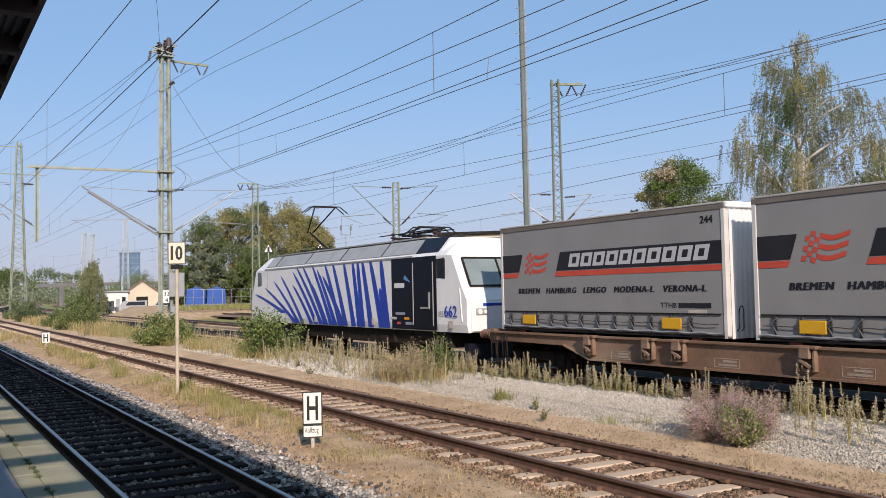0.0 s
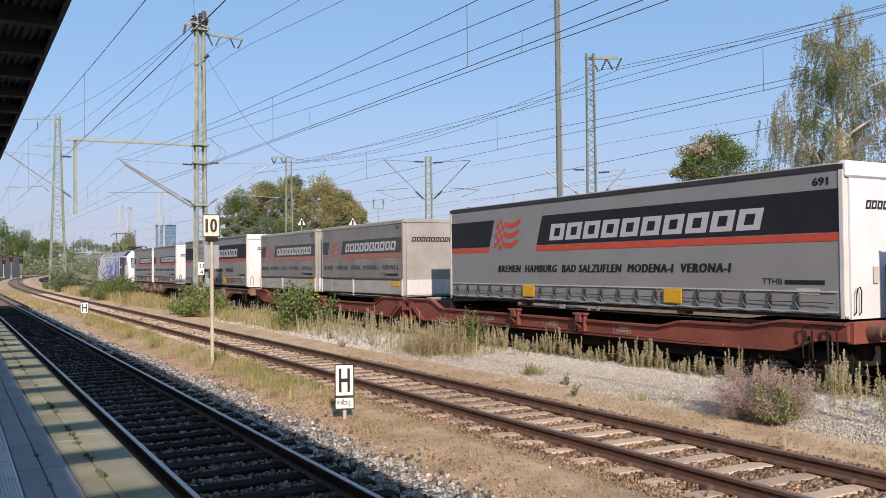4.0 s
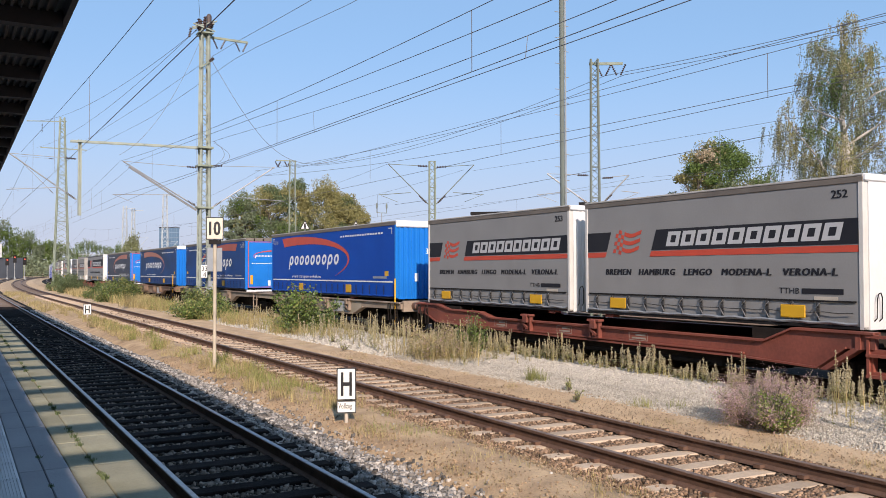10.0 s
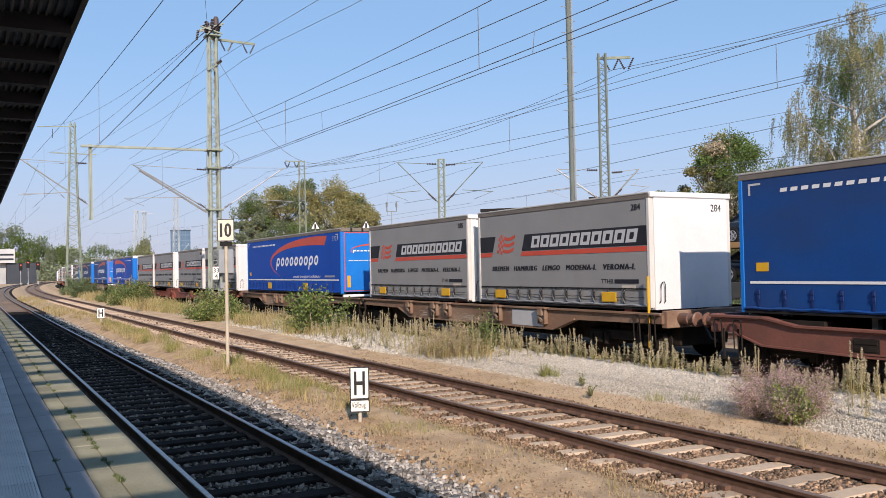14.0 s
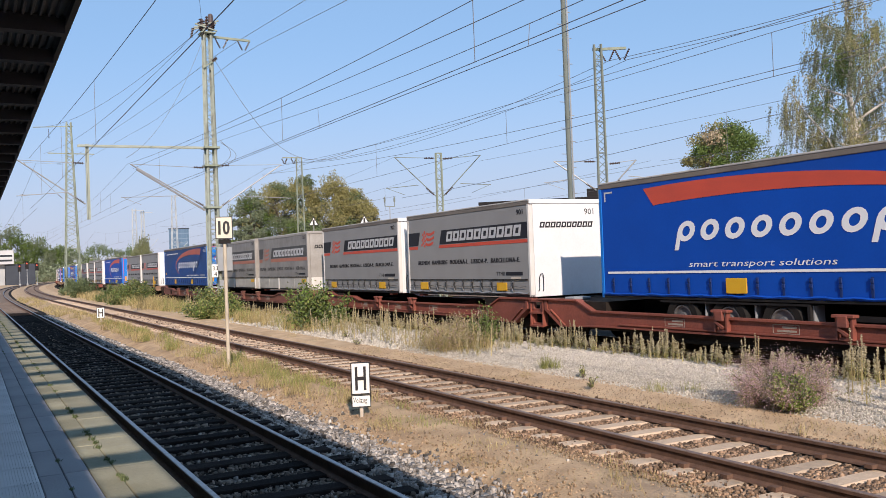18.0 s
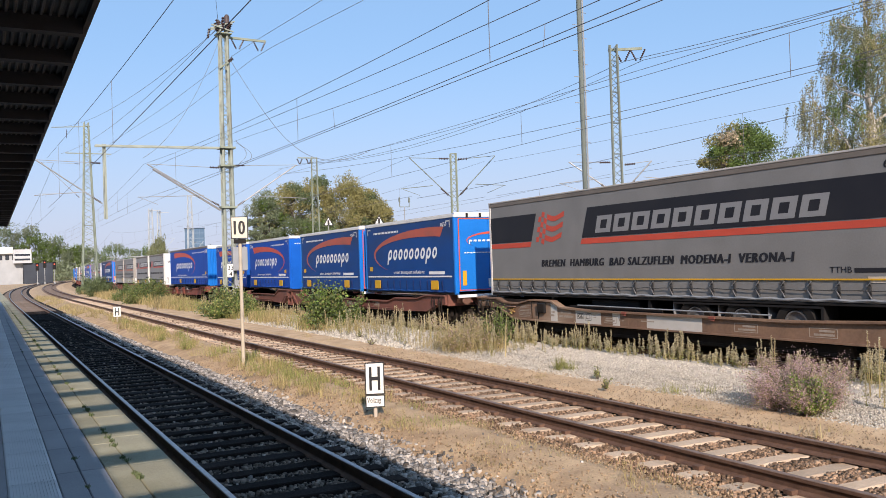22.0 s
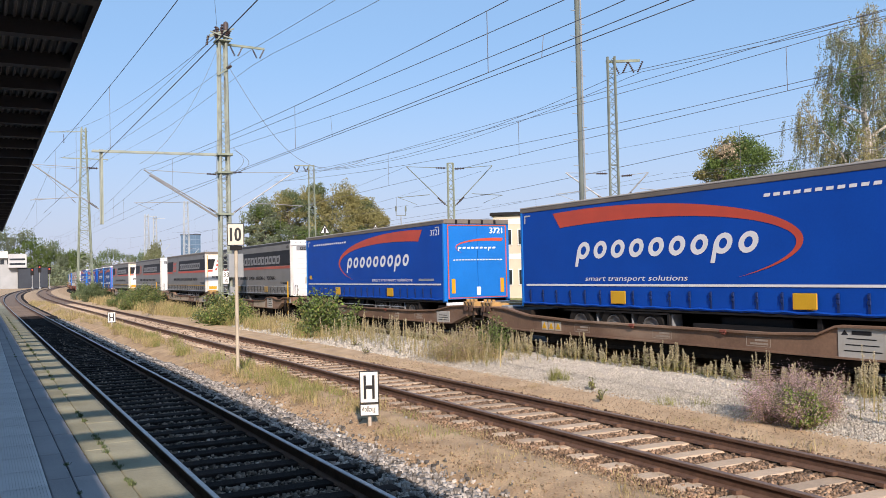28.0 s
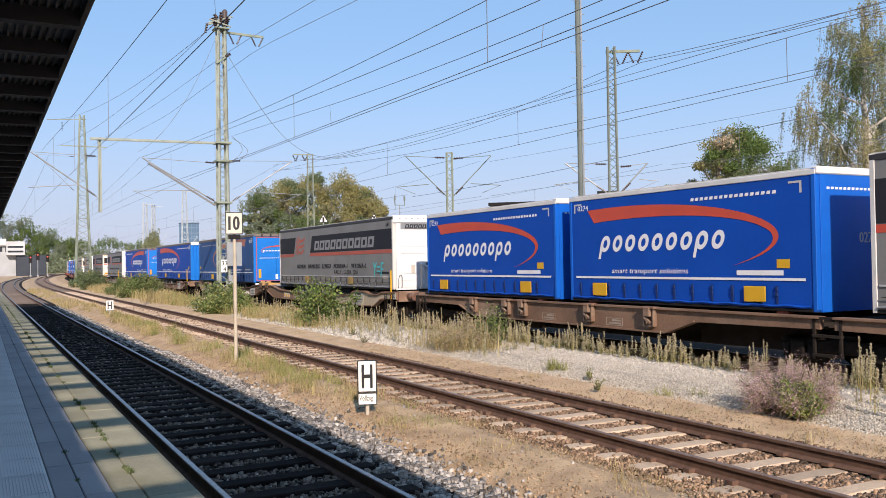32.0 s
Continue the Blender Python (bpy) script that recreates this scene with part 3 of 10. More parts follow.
def marks(key, n, u0, u1, z0, z1, lean, legs, material, parent, x, axis="x", ring=False, name="word_mark", single=False):
    """A word mark as a row of plain slanted blocks; single: every block is a part of its own."""
    step, h = (u1 - u0) / n, z1 - z0
    w = step * 0.9

    def add(bm, i, off):
        polys = []
        if ring and h < 0.3:
            # small lines of print: one plain slanted bar for each sign
            polys = [[(0, h * 0.12), (w * 0.72, h * 0.12), (w * 0.72, h * 0.5), (0, h * 0.5)]]
        elif ring:
            # plain round rings
            k, st = 16, 0.25
            th = [math.tau * q / k for q in range(k + 1)]
            at = lambda c, g: (w * (0.42 + (0.42 - g * 0.95) * math.cos(c)), h * (0.5 + (0.5 - g) * math.sin(c)))
            for c0, c1 in zip(th, th[1:]):
                polys.append([at(c0, 0), at(c1, 0), at(c1, st), at(c0, st)])
        else:
            # plain hollow slanted blocks
            e, sv, sh = w * 0.95, w * 0.28, h * 0.25
            polys = [[(0, 0), (e, 0), (e, sh), (0, sh)], [(0, h - sh), (e, h - sh), (e, h), (0, h)], [(0, sh), (sv, sh), (sv, h - sh), (0, h - sh)], [(e - sv, sh), (e, sh), (e, h - sh), (e - sv, h - sh)]]
        if i in legs:
            polys.append([(0, -h * 0.42), (w * 0.2, -h * 0.42), (w * 0.2, h * 0.5), (0, h * 0.5)])
        for q in polys:
            q = [(off + b + lean * c, z0 + c) for b, c in q]
            vs = [bm.verts.new((x, -u, z) if axis == "x" else (u, x, z)) for u, z in q]
            bm.faces.new(vs[::-1] if axis == "x" else vs)

    def build(ids):
        bm = bmesh.new()
        for i, off in ids:
            add(bm, i, off)
        bmesh.ops.remove_doubles(bm, verts=bm.verts, dist=0.0004)
        geo = bmesh.ops.extrude_face_region(bm, geom=list(bm.faces))
        d = Vector((-0.002, 0, 0)) if axis == "x" else Vector((0, -0.002, 0))
        bmesh.ops.translate(bm, verts=[v for v in geo["geom"] if isinstance(v, bmesh.types.BMVert)], vec=d)
        bmesh.ops.recalc_face_normals(bm, faces=bm.faces)
        return bm
    if single:
        for i in range(n):
            part("mark_block", cached(("mark1", key, material.name, i in legs), lambda: build([(i, 0.0)]), material), None, parent, pose(0, -u0 - i * step, 0))
        return None
    return tagged(part(name, cached(("marks", key, material.name), lambda: build([(i, u0 + i * step) for i in range(n)]), material), None, parent), kind="stuff")


def swoosh(key, c, a, b, zc, flip, th0, th1, w0, w1, material, parent, x, axis="x", name="swoosh"):
    """A tapering ellipse stroke."""
    def fn():
        bm = bmesh.new()
        prev = None
        n = 40
        for i in range(n + 1):
            f = i / n
            th = radians(th0 + (th1 - th0) * f)
            w = w0 * (1 - f) ** 1.6 + w1 * (1 - (1 - f) ** 1.6) * (1 if f < 0.6 else (1 - f) / 0.4)
            cu, su = math.cos(th), math.sin(th)
            lean = 0.25 if f == 0 else 0
            o = (c + flip * a * cu, zc + b * su)
            q = (c + flip * (a - w) * cu + flip * lean * w0 * 2, zc + (b - w) * su)
            row = []
            for u, z in (o, q):
                for dx in (0, -0.003):
                    row.append(bm.verts.new((x + dx, -u, z) if axis == "x" else (u, x + dx, z)))
            if prev:
                for j0, j1 in ((0, 1), (1, 3), (3, 2), (2, 0)):
                    bm.faces.new((prev[j0], prev[j1], row[j1], row[j0]))
            prev = row
        bmesh.ops.recalc_face_normals(bm, faces=bm.faces)
        return bm
    return part(name, cached(("swoosh", key, material.name), fn, material), None, parent)


def curtain_mesh(L, z0, z1, x, n, wave):
    bm = bmesh.new()
    rng = random.Random(int(L * 100) + n)
    cols = []
    zs = [z0, z0 + 0.25, z0 + 0.45, z0 + (z1 - z0) * 0.45, z0 + (z1 - z0) * 0.75, z1]
    for i in range(n + 1):
        u = L * i / n
        d = wave * math.sin(i * 2.4) * rng.uniform(0.3, 1.0)
        cols.append([bm.verts.new((x + d * (0.3 if k in (0, 5) else (1.0 if k < 2 else 0.6)), -u, z)) for k, z in enumerate(zs)])
    for a, b in zip(cols, cols[1:]):
        for k in range(len(zs) - 1):
            f = bm.faces.new((a[k], b[k], b[k + 1], a[k + 1]) if x > 0 else (a[k], a[k + 1], b[k + 1], b[k]))
            f.smooth = True
    return bm


def hem_mesh(L, z0, z1, x):
    """The scalloped lower edge of a roped tarpaulin."""
    bm = bmesh.new()
    n = int(L / 0.06)
    prev = None
    for i in range(n + 1):
        u = 0.1 + (L - 0.2) * i / n
        dip = 0.02 * abs(math.sin(math.pi * u / 0.24 - 0.6))
        row = [bm.verts.new((x + 0.004, -u, z1)), bm.verts.new((x - 0.004 - dip * 0.4, -u, z0 + dip)), bm.verts.new((x + 0.012, -u, z0 + dip))]
        if prev:
            for j in (0, 1):
                bm.faces.new((prev[j], prev[j + 1], row[j + 1], row[j])).smooth = True
        prev = row
    return bm


def ribs(x0, x1, y, z0, z1, n, depth):
    """An upright corrugated sheet facing -y."""
    bm = bmesh.new()
    pts = []
    w = (x1 - x0) / n
    for i in range(n):
        a = x0 + i * w
        pts += [(a, 0), (a + 0.35 * w, 0), (a + 0.5 * w, depth), (a + 0.85 * w, depth)]
    pts.append((x1, 0))
    lo = [bm.verts.new((u, y + d, z0)) for u, d in pts]
    hi = [bm.verts.new((u, y + d, z1)) for u, d in pts]
    for i in range(len(pts) - 1):
        bm.faces.new((lo[i], lo[i + 1], hi[i + 1], hi[i]))
    return bm


def wheel_parts(parent, y, x, r=0.49, z=0.83):
    w = part("wheel", cached(("tyre", r), lambda: lathe([(r * 0.58, -0.11), (r * 0.62, -0.17), (r * 0.93, -0.18), (r, -0.13), (r, 0.13), (r * 0.93, 0.18), (r * 0.6, 0.17)], "x", 24), TYRE), None, parent, pose(x, y, z))
    part("rim", cached(("rim", r), lambda: lathe([(r * 0.578, -0.112), (r * 0.56, -0.165), (r * 0.51, -0.165), (r * 0.47, -0.12), (r * 0.25, -0.115), (r * 0.22, -0.16), (r * 0.1, -0.17)], "x", 24), RIM), None, w)


def load_unit(u, L, style, num, rear, wheels=0, z0=1.22, z1=3.98, tone=None, top=None, flip=1, cities="", yellow_line=False, label="", plain_board=False):
    """A curtain-sided swap body or semi-trailer; its front stands at the origin and it reaches back along -y."""
    tt = style == "tt"
    W = 1.27
    side = tone or (TT_GREY if tt else PAN_BLUE)
    top = top or TOP_BROWN
    short = L < 10
    name = "semi_trailer" if wheels else "swap_body"
    t = thing(name, label, "semi-trailer" if wheels else "container", group="loads of the goods train")
    H = z1 - z0
    k = (L, z0, z1)
    endm = {"white": END_WHITE, "slats": END_WHITE, "flag": END_WHITE, "post": END_WHITE, "soiled": END_DIRTY}.get(rear, PAN_DEEP if short and rear == "bulkhead" else PAN_END)
    part("cargo_box", cached(("core",) + k, lambda: box(-W + 0.03, W - 0.03, -L + 0.06, -0.04, z0 + 0.1, z1 - 0.05), CHASSIS), None, t)
    for sx in (-1, 1):
        part("curtain", cached(("curtain", sx, side.name) + k, lambda: curtain_mesh(L - 0.2, z0 + 0.06, z1 - 0.13, sx * (W - 0.004), 26 if short else 46, 0.006), side), None, t, pose(0, -0.1, 0))
        part("top_rail", cached(("toprail", sx, top.name) + k, lambda: box(min(sx * (W - 0.06), sx * (W + 0.012)), max(sx * (W - 0.06), sx * (W + 0.012)), -L, 0, z1 - 0.14, z1 - 0.03, 0.01), top), None, t)
        part("bottom_rail", cached(("botrail", sx) + k, lambda: box(min(sx * (W - 0.1), sx * (W + 0.008)), max(sx * (W - 0.1), sx * (W + 0.008)), -L, 0, z0, z0 + 0.06, 0.008), CHASSIS), None, t)
        for y in (0, -L):
            part("corner_post", cached(("post", sx, y, tt, endm.name) + k, lambda: box(min(sx * (W - 0.12), sx * (W + 0.01)), max(sx * (W - 0.12), sx * (W + 0.01)), y - (0.0 if y else 0.1), y + (0.1 if y else 0.0), z0, z1 - 0.02, 0.012), (END_DIRTY if rear == "soiled" else POST) if tt else PAN_DEEP if short and rear == "bulkhead" else PAN_END), None, t)
    if top is TOP_BROWN:
        part("roof_edge", cached(("roofedge",) + k, lambda: box(-W - 0.02, -W + 0.05, -L, 0, z1 - 0.028, z1 + 0.012, 0.008), ROOF_TARP), None, t)
    part("roof", cached(("roof", top.name) + k, lambda: box(-W + 0.06, W - 0.06, -L + 0.02, -0.02, z1 - 0.06, z1, 0.01), ROOF_TARP), None, t)
    part("front_wall", cached(("front", endm.name) + k, lambda: box(-W + 0.12, W - 0.12, -0.06, 0.01, z0, z1 - 0.05, 0.01), endm), None, t)
    # rear end
    y = -L - 0.004
    if rear == "bulkhead" and short:
        part("rear_wall", cached(("smoothwall",) + k, lambda: box(-W + 0.1, W - 0.1, y - 0.02, y + 0.05, z0, z1 - 0.13, 0.008), PAN_DEEP), None, t)
        part("header", cached(("sheader",) + k, lambda: box(-W, W, y - 0.04, y + 0.1, z1 - 0.13, z1 + 0.015, 0.02), TOP_WHITE), None, t)
        marks(("sweb",) + k, 17, -1.0, 1.0, z1 - 0.42, z1 - 0.3, 0.2, (), PRINT_WHITE, t, y - 0.022, "y", True, name="web_line")
    elif rear in ("bulkhead", "slats"):
        wall = part("bulkhead", cached(("ribs", endm.name) + k, lambda: ribs(-W + 0.1, W - 0.1, y - 0.03, z0, z1 - 0.2, 11, 0.05), endm), None, t) if rear == "bulkhead" else None
        if rear == "slats":
            smooth = num in ("611", "691")
            wall = part("bulkhead", cached(("slatwall",) + k, lambda: box(-W + 0.12, W - 0.12, y - 0.03, y + 0.05, z0, z1 - 0.28), END_WHITE), None, t)
            if smooth:
                marks(("slatmark",), 10, -0.72, 0.95, z1 - 0.82, z1 - 0.66, 0.25, (), BLACK, wall, y - 0.034, "y")
            else:
                sl = cached(("slat",), lambda: box(-W + 0.3, W - 0.14, -0.012, 0.0, 0, 0.238, 0.004), END_WHITE)
                for i in range(int((H - 0.6) / 0.25)):
                    part("slat", sl, None, wall, pose(0, y - 0.032, z0 + 0.1 + i * 0.25))
                part("mark_panel", cached(("markpanel",), lambda: box(-W + 0.3, W - 0.14, -0.016, 0.0, -0.5, -0.275, 0.003), TAIL_GREY), None, wall, pose(0, y - 0.032, z1))
                marks(("panelmark",) + k, 10, -0.8, 1.0, z1 - 0.475, z1 - 0.32, 0.25, (), BLACK, wall, y - 0.051, "y")
        head = part("header", cached(("header", rear) + k, lambda: box(-W, W, y - 0.06, y + 0.1, z1 - (0.22 if rear == "bulkhead" else 0.27), z1 + 0.02, 0.03), END_WHITE), None, t)
        if rear == "bulkhead":
            part("hose_panel", cached(("hoses", rear), lambda: add_box(add_box(add_box(box(-0.02, 0.66, -0.05, 0, 0, 0.1, 0.01), -0.02, 0.1, -0.06, 0, 0.1, 0.85), 0.6, 0.72, -0.08, 0, 0.1, 0.8), 0.15, 0.5, -0.1, 0, 0.62, 0.84), CHASSIS), None, t, pose(0.1, y - 0.03, z0 + 0.15))
            for i in range(2):
                part("grille", cached(("grille",), lambda: add_box(add_box(box(0, 0.52, -0.035, 0, 0, 0.05), 0, 0.52, -0.05, 0, 0.09, 0.14), 0, 0.52, -0.035, 0, 0.18, 0.23), GALV), None, t, pose(0.12, y - 0.05, z0 + 0.3 + i * 0.36))
        else:
            gm = CHASSIS if smooth else POST
            if not smooth:
                for i in range(9):
                    part("rivet", cached(("headrivet",), lambda: lathe([(0.001, -0.012), (0.02, -0.008), (0.024, 0.0)], "y", 8), UNDER_GREY), None, head, pose(-1.0 + i * 0.25, y - 0.061, z1 - 0.1))
            ga = part("hose_gantry", cached(("gantry", gm.name), lambda: add_box(add_box(add_box(box(-0.2, -0.07, -0.14, 0, 0.02, 0.95, 0.012), 0.55, 0.68, -0.14, 0, 0.02, 0.95, 0.012), -0.07, 0.55, -0.1, -0.02, 0.84, 0.9, 0.008), -0.07, 0.55, -0.12, 0, 0.02, 0.09, 0.008), gm), None, t, pose(0, y - 0.045, z0), label="hose gantry frame")
            for i, xx in enumerate((0.1, 0.24, 0.38)):
                part("hose_coupling", cached(("hosecoup",), lambda: add_bar(lathe([(0.02, 0.0), (0.045, 0.02), (0.045, 0.09), (0.02, 0.12)], "z", 10), (0, -0.02, 0.02), (0, -0.09, -0.08), 0.04, None, 6), CHASSIS), None, ga, pose(xx, -0.06, 0.9))
            part("cable_reel", cached(("coupbox",), lambda: add_box(lathe([(0.02, -0.16), (0.13, -0.15), (0.16, -0.1), (0.16, -0.02), (0.1, 0.0)], "y", 14), -0.17, 0.1, -0.14, 0, 0.02, 0.2, 0.03), CHASSIS), None, t, pose(0.96, y - 0.042, z0 + 0.62), label="black coiled cable")
            part("grab_handle", cached(("grabarc",), lambda: tube([(0.0, 0, 0.05), (0.0, -0.05, 0.1), (0.0, -0.06, 0.42), (0.04, -0.06, 0.52), (0.1, -0.06, 0.54), (0.14, -0.06, 0.46), (0.14, -0.05, 0.1), (0.14, 0, 0.05)], 0.022, 6), CHASSIS), None, t, pose(-1.1, y - 0.035, z0 + 0.02))
        part("plate", cached(("endplate", rear), lambda: box(0, 0.14, -0.02, 0, 0, 0.3, 0.005), PRINT_WHITE if rear == "bulkhead" else BEIGE), None, t, pose(-0.55, y - 0.045, z0 + 0.62))
    elif rear == "doors":
        for sx in (-1, 1):
            d = part("rear_door", cached(("door", sx) + k, lambda: box(min(0.006 * sx, sx * (W - 0.1)), max(0.006 * sx, sx * (W - 0.1)), y - 0.03, y + 0.03, z0 + 0.1, z1 - 0.16, 0.008), PAN_END), None, t)
            decal("reflector", ("refl", sx) + k, rect(sx * 0.95 - 0.07, sx * 0.95 + 0.07, z0 + 0.3, z0 + 0.78), ORANGE, d, y - 0.034, 0.006, "y")
            decal("red_edge", ("edge", sx) + k, rect(sx * (W - 0.14) - 0.02, sx * (W - 0.14) + 0.02, z0 + 0.12, z1 - 0.2), RED, d, y - 0.032, 0.003, "y")
        part("header", cached(("dheader",) + k, lambda: box(-W, W, y - 0.03, y + 0.1, z1 - 0.15, z1 + 0.015, 0.02), top), None, t)
        for i in range(4):
            part("hinge_cap", cached(("cap",), lambda: box(0, 0.08, -0.02, 0, 0, 0.14, 0.005), CHASSIS), None, t, pose(-0.85 + i * 0.5, y - 0.035, z1 - 0.15))
        decal("red_edge", ("edge_t",) + k, rect(-W + 0.13, W - 0.13, z1 - 0.21, z1 - 0.175), RED, t, y - 0.033, 0.003, "y")
        decal("red_edge", ("edge_b",) + k, rect(-W + 0.13, W - 0.13, z0 + 0.13, z0 + 0.16), RED, t, y - 0.033, 0.003, "y")
        swoosh(("end",) + k, 0.75, 1.6, 0.33, z0 + H * 0.66, -1, 100, -35, 0.12, 0.03, RED, t, y - 0.034, "y")
        marks(("endmark",) + k, 9, -0.75, 0.75, z0 + H * 0.64, z0 + H * 0.64 + 0.15, 0.2, (0, 7), PRINT_WHITE, t, y - 0.038, "y", True)
        marks(("endsite",) + k, 17, -0.95, 1.0, z0 + H * 0.5, z0 + H * 0.5 + 0.09, 0.2, (), PRINT_WHITE, t, y - 0.038, "y", True, name="web_line")
        part("notice", cached(("notice",), lambda: box(0, 0.14, -0.008, 0, 0, 0.28), PRINT_WHITE), None, t, pose(-0.05, y - 0.032, z0 + 0.22))
        part("bumper", cached(("bumper",), lambda: box(-W + 0.05, W - 0.05, -0.08, 0.02, 0, 0.1, 0.01), PRINT_WHITE), None, t, pose(0, y, z0 - 0.1))
    elif rear == "flag":
        for sx in (-1, 1):
            part("rear_door", cached(("fdoor", sx) + k, lambda: box(min(0.004 * sx, sx * (W - 0.12)), max(0.004 * sx, sx * (W - 0.12)), y - 0.03, y + 0.03, z0 + 0.1, z1 - 0.16, 0.008), END_WHITE), None, t)
            decal("yellow_edge", ("yedge", sx) + k, rect(sx * (W - 0.15) - 0.018, sx * (W - 0.15) + 0.018, z0 + 0.14, z1 - 0.2), YELLOW, t, y - 0.032, 0.003, "y")
            decal("light_bar", ("lb", sx) + k, rect(sx * 0.78 - 0.26, sx * 0.78 + 0.26, z0 + 0.22, z0 + 0.42), ORANGE, t, y - 0.034, 0.01, "y")
            decal("black_wedge", ("bw", sx) + k, ([(-1.1, z0 + H * 0.57), (-0.78, z0 + H * 0.57), (-0.6, z0 + H * 0.82), (-1.1, z0 + H * 0.82)] if sx < 0 else [(0.66, z0 + H * 0.57), (1.1, z0 + H * 0.57), (1.1, z0 + H * 0.82), (0.84, z0 + H * 0.82)]), TT_BLACK, t, y - 0.033, 0.003, "y")
            decal("red_stripe", ("rw", sx) + k, ([(-1.1, z0 + H * 0.51), (-0.8, z0 + H * 0.51), (-0.78, z0 + H * 0.558), (-1.1, z0 + H * 0.558)] if sx < 0 else [(0.62, z0 + H * 0.51), (1.1, z0 + H * 0.51), (1.1, z0 + H * 0.558), (0.65, z0 + H * 0.558)]), RED, t, y - 0.033, 0.003, "y")
        decal("yellow_edge", ("yet",) + k, rect(-W + 0.13, W - 0.13, z1 - 0.22, z1 - 0.185), YELLOW, t, y - 0.032, 0.003, "y")
        decal("yellow_edge", ("yeb",) + k, rect(-W + 0.13, W - 0.13, z0 + 0.12, z0 + 0.155), YELLOW, t, y - 0.032, 0.003, "y")
        flag(t, ("fend",) + k, -0.62, z0 + H * 0.52, 1.15, 0.85, RED, y - 0.034, "y")
        marks(("fmark",) + k, 10, -0.85, 0.85, z0 + H * 0.345, z0 + H * 0.345 + 0.16, 0.25, (), BLACK, t, y - 0.036, "y")
        part("header", cached(("fheader", top.name) + k, lambda: box(-W, W, y - 0.03, y + 0.1, z1 - 0.15, z1 + 0.015, 0.02), top), None, t)
    else:
        mat = endm
        part("rear_wall", cached(("rwall", mat.name, rear) + k, (lambda: ribs(-W + 0.1, W - 0.1, y - 0.01, z0, z1 - 0.1, 16, 0.025)) if rear == "post" else (lambda: box(-W + 0.12, W - 0.12, y - 0.02, y + 0.05, z0, z1 - 0.1, 0.008)), mat), None, t)
        part("header", cached(("wheader", mat.name) + k, lambda: box(-W, W, y - 0.05, y + 0.1, z1 - 0.12, z1 + 0.01, 0.02), mat), None, t)
        if rear in ("white", "post"):
            part("grab_handle", cached(("grabarc",), lambda: tube([(0.0, 0, 0.05), (0.0, -0.05, 0.1), (0.0, -0.06, 0.42), (0.04, -0.06, 0.52), (0.1, -0.06, 0.54), (0.14, -0.06, 0.46), (0.14, -0.05, 0.1), (0.14, 0, 0.05)], 0.022, 6), CHASSIS), None, t, pose(-1.05, y - 0.02, z0 + 0.1))
        if rear == "soiled" or num in ("245", "901", "611"):
            marks(("wmark",) + k, 10, -0.95, 0.9, z1 - 0.78, z1 - 0.62, 0.25, (), BLACK, t, y - 0.023, "y")
    if num:
        if rear in ("flag",):
            text_part(num, 0.74, 1.04, z1 - 0.45, 0.17, BLACK, t, y - 0.036, side="y", name="fleet_number")
        elif rear in ("doors",):
            text_part(num, 0.48, 1.0, z1 - 0.46, 0.2, PRINT_WHITE, t, y - 0.036, side="y", name="fleet_number", bold=0.012)
        elif rear == "bulkhead":
            text_part(num, -0.1, 0.42, z0 + H * (0.58 if not short else 0.48), 0.2, PRINT_WHITE if not short else PRINT_GREY, t, y - (0.04 if not short else 0.023), side="y", name="fleet_number", bold=0.006)
        elif rear in ("white", "post", "soiled", "slats"):
            text_part(num, 0.62, 0.95, z1 - (0.42 if rear != "slats" else 0.52 if num in ("611", "691") else 0.72), 0.17, TT_BLACK, t, y - (0.026 if rear != "slats" else 0.052), side="y", name="fleet_number")
    # buckled straps along the lower edge
    n = int(L / 0.62)
    zb = z0 + 0.08
    if not plain_board:
        st = cached(("strapb", tt), lambda: add_box(add_box(box(-0.012, 0, -0.026, 0.026, 0, 0.4), -0.03, 0, -0.035, 0.035, 0.2, 0.27, 0.006), -0.03, 0, -0.03, 0.03, 0.3, 0.38, 0.006), STRAP if tt else STRAP_BLUE)
        for i in range(n):
            sp = part("strap", st, None, t, pose(-W - 0.004, -(0.45 + i * (L - 0.8) / n), zb))
            if tt:
                part("buckle", cached(("buckle", i % 2), lambda: add_bar(bar((-0.035, -0.05, 0.06), (-0.035, 0.045, 0.21), 0.02, 0.012), (-0.035, 0.05, 0.27), (-0.035, -0.05, 0.36), 0.02, 0.012), BUCKLE), None, sp)
        lip = TAIL_GREY if tt else side
        part("curtain_pocket", cached(("pocket", lip.name) + k, lambda: tube([(-W - 0.012 - 0.012 * math.sin(i * 2.2), -0.12 - (L - 0.24) * i / int(L / 0.2), zb + 0.02 + 0.012 * math.sin(i * 1.7)) for i in range(int(L / 0.2) + 1)], 0.06, 6), lip), None, t)
        if tt:
            part("strap_bar", cached(("strapbar", yellow_line) + k, lambda: bar((-W - 0.014, -0.15, zb + 0.4), (-W - 0.014, -L + 0.15, zb + 0.4), 0.016, 0.03), YELLOW if yellow_line else (PRINT_GREY if not short else CHASSIS)), None, t)
            part("tie_rope", cached(("tierope",) + k, lambda: tube([(-W - 0.04, -0.2 - (L - 0.4) * i / int(L / 0.31), zb + 0.2 + 0.012 * math.sin(i * 2.9)) for i in range(int(L / 0.31) + 1)], 0.018, 5), STRAP), None, t)
        else:
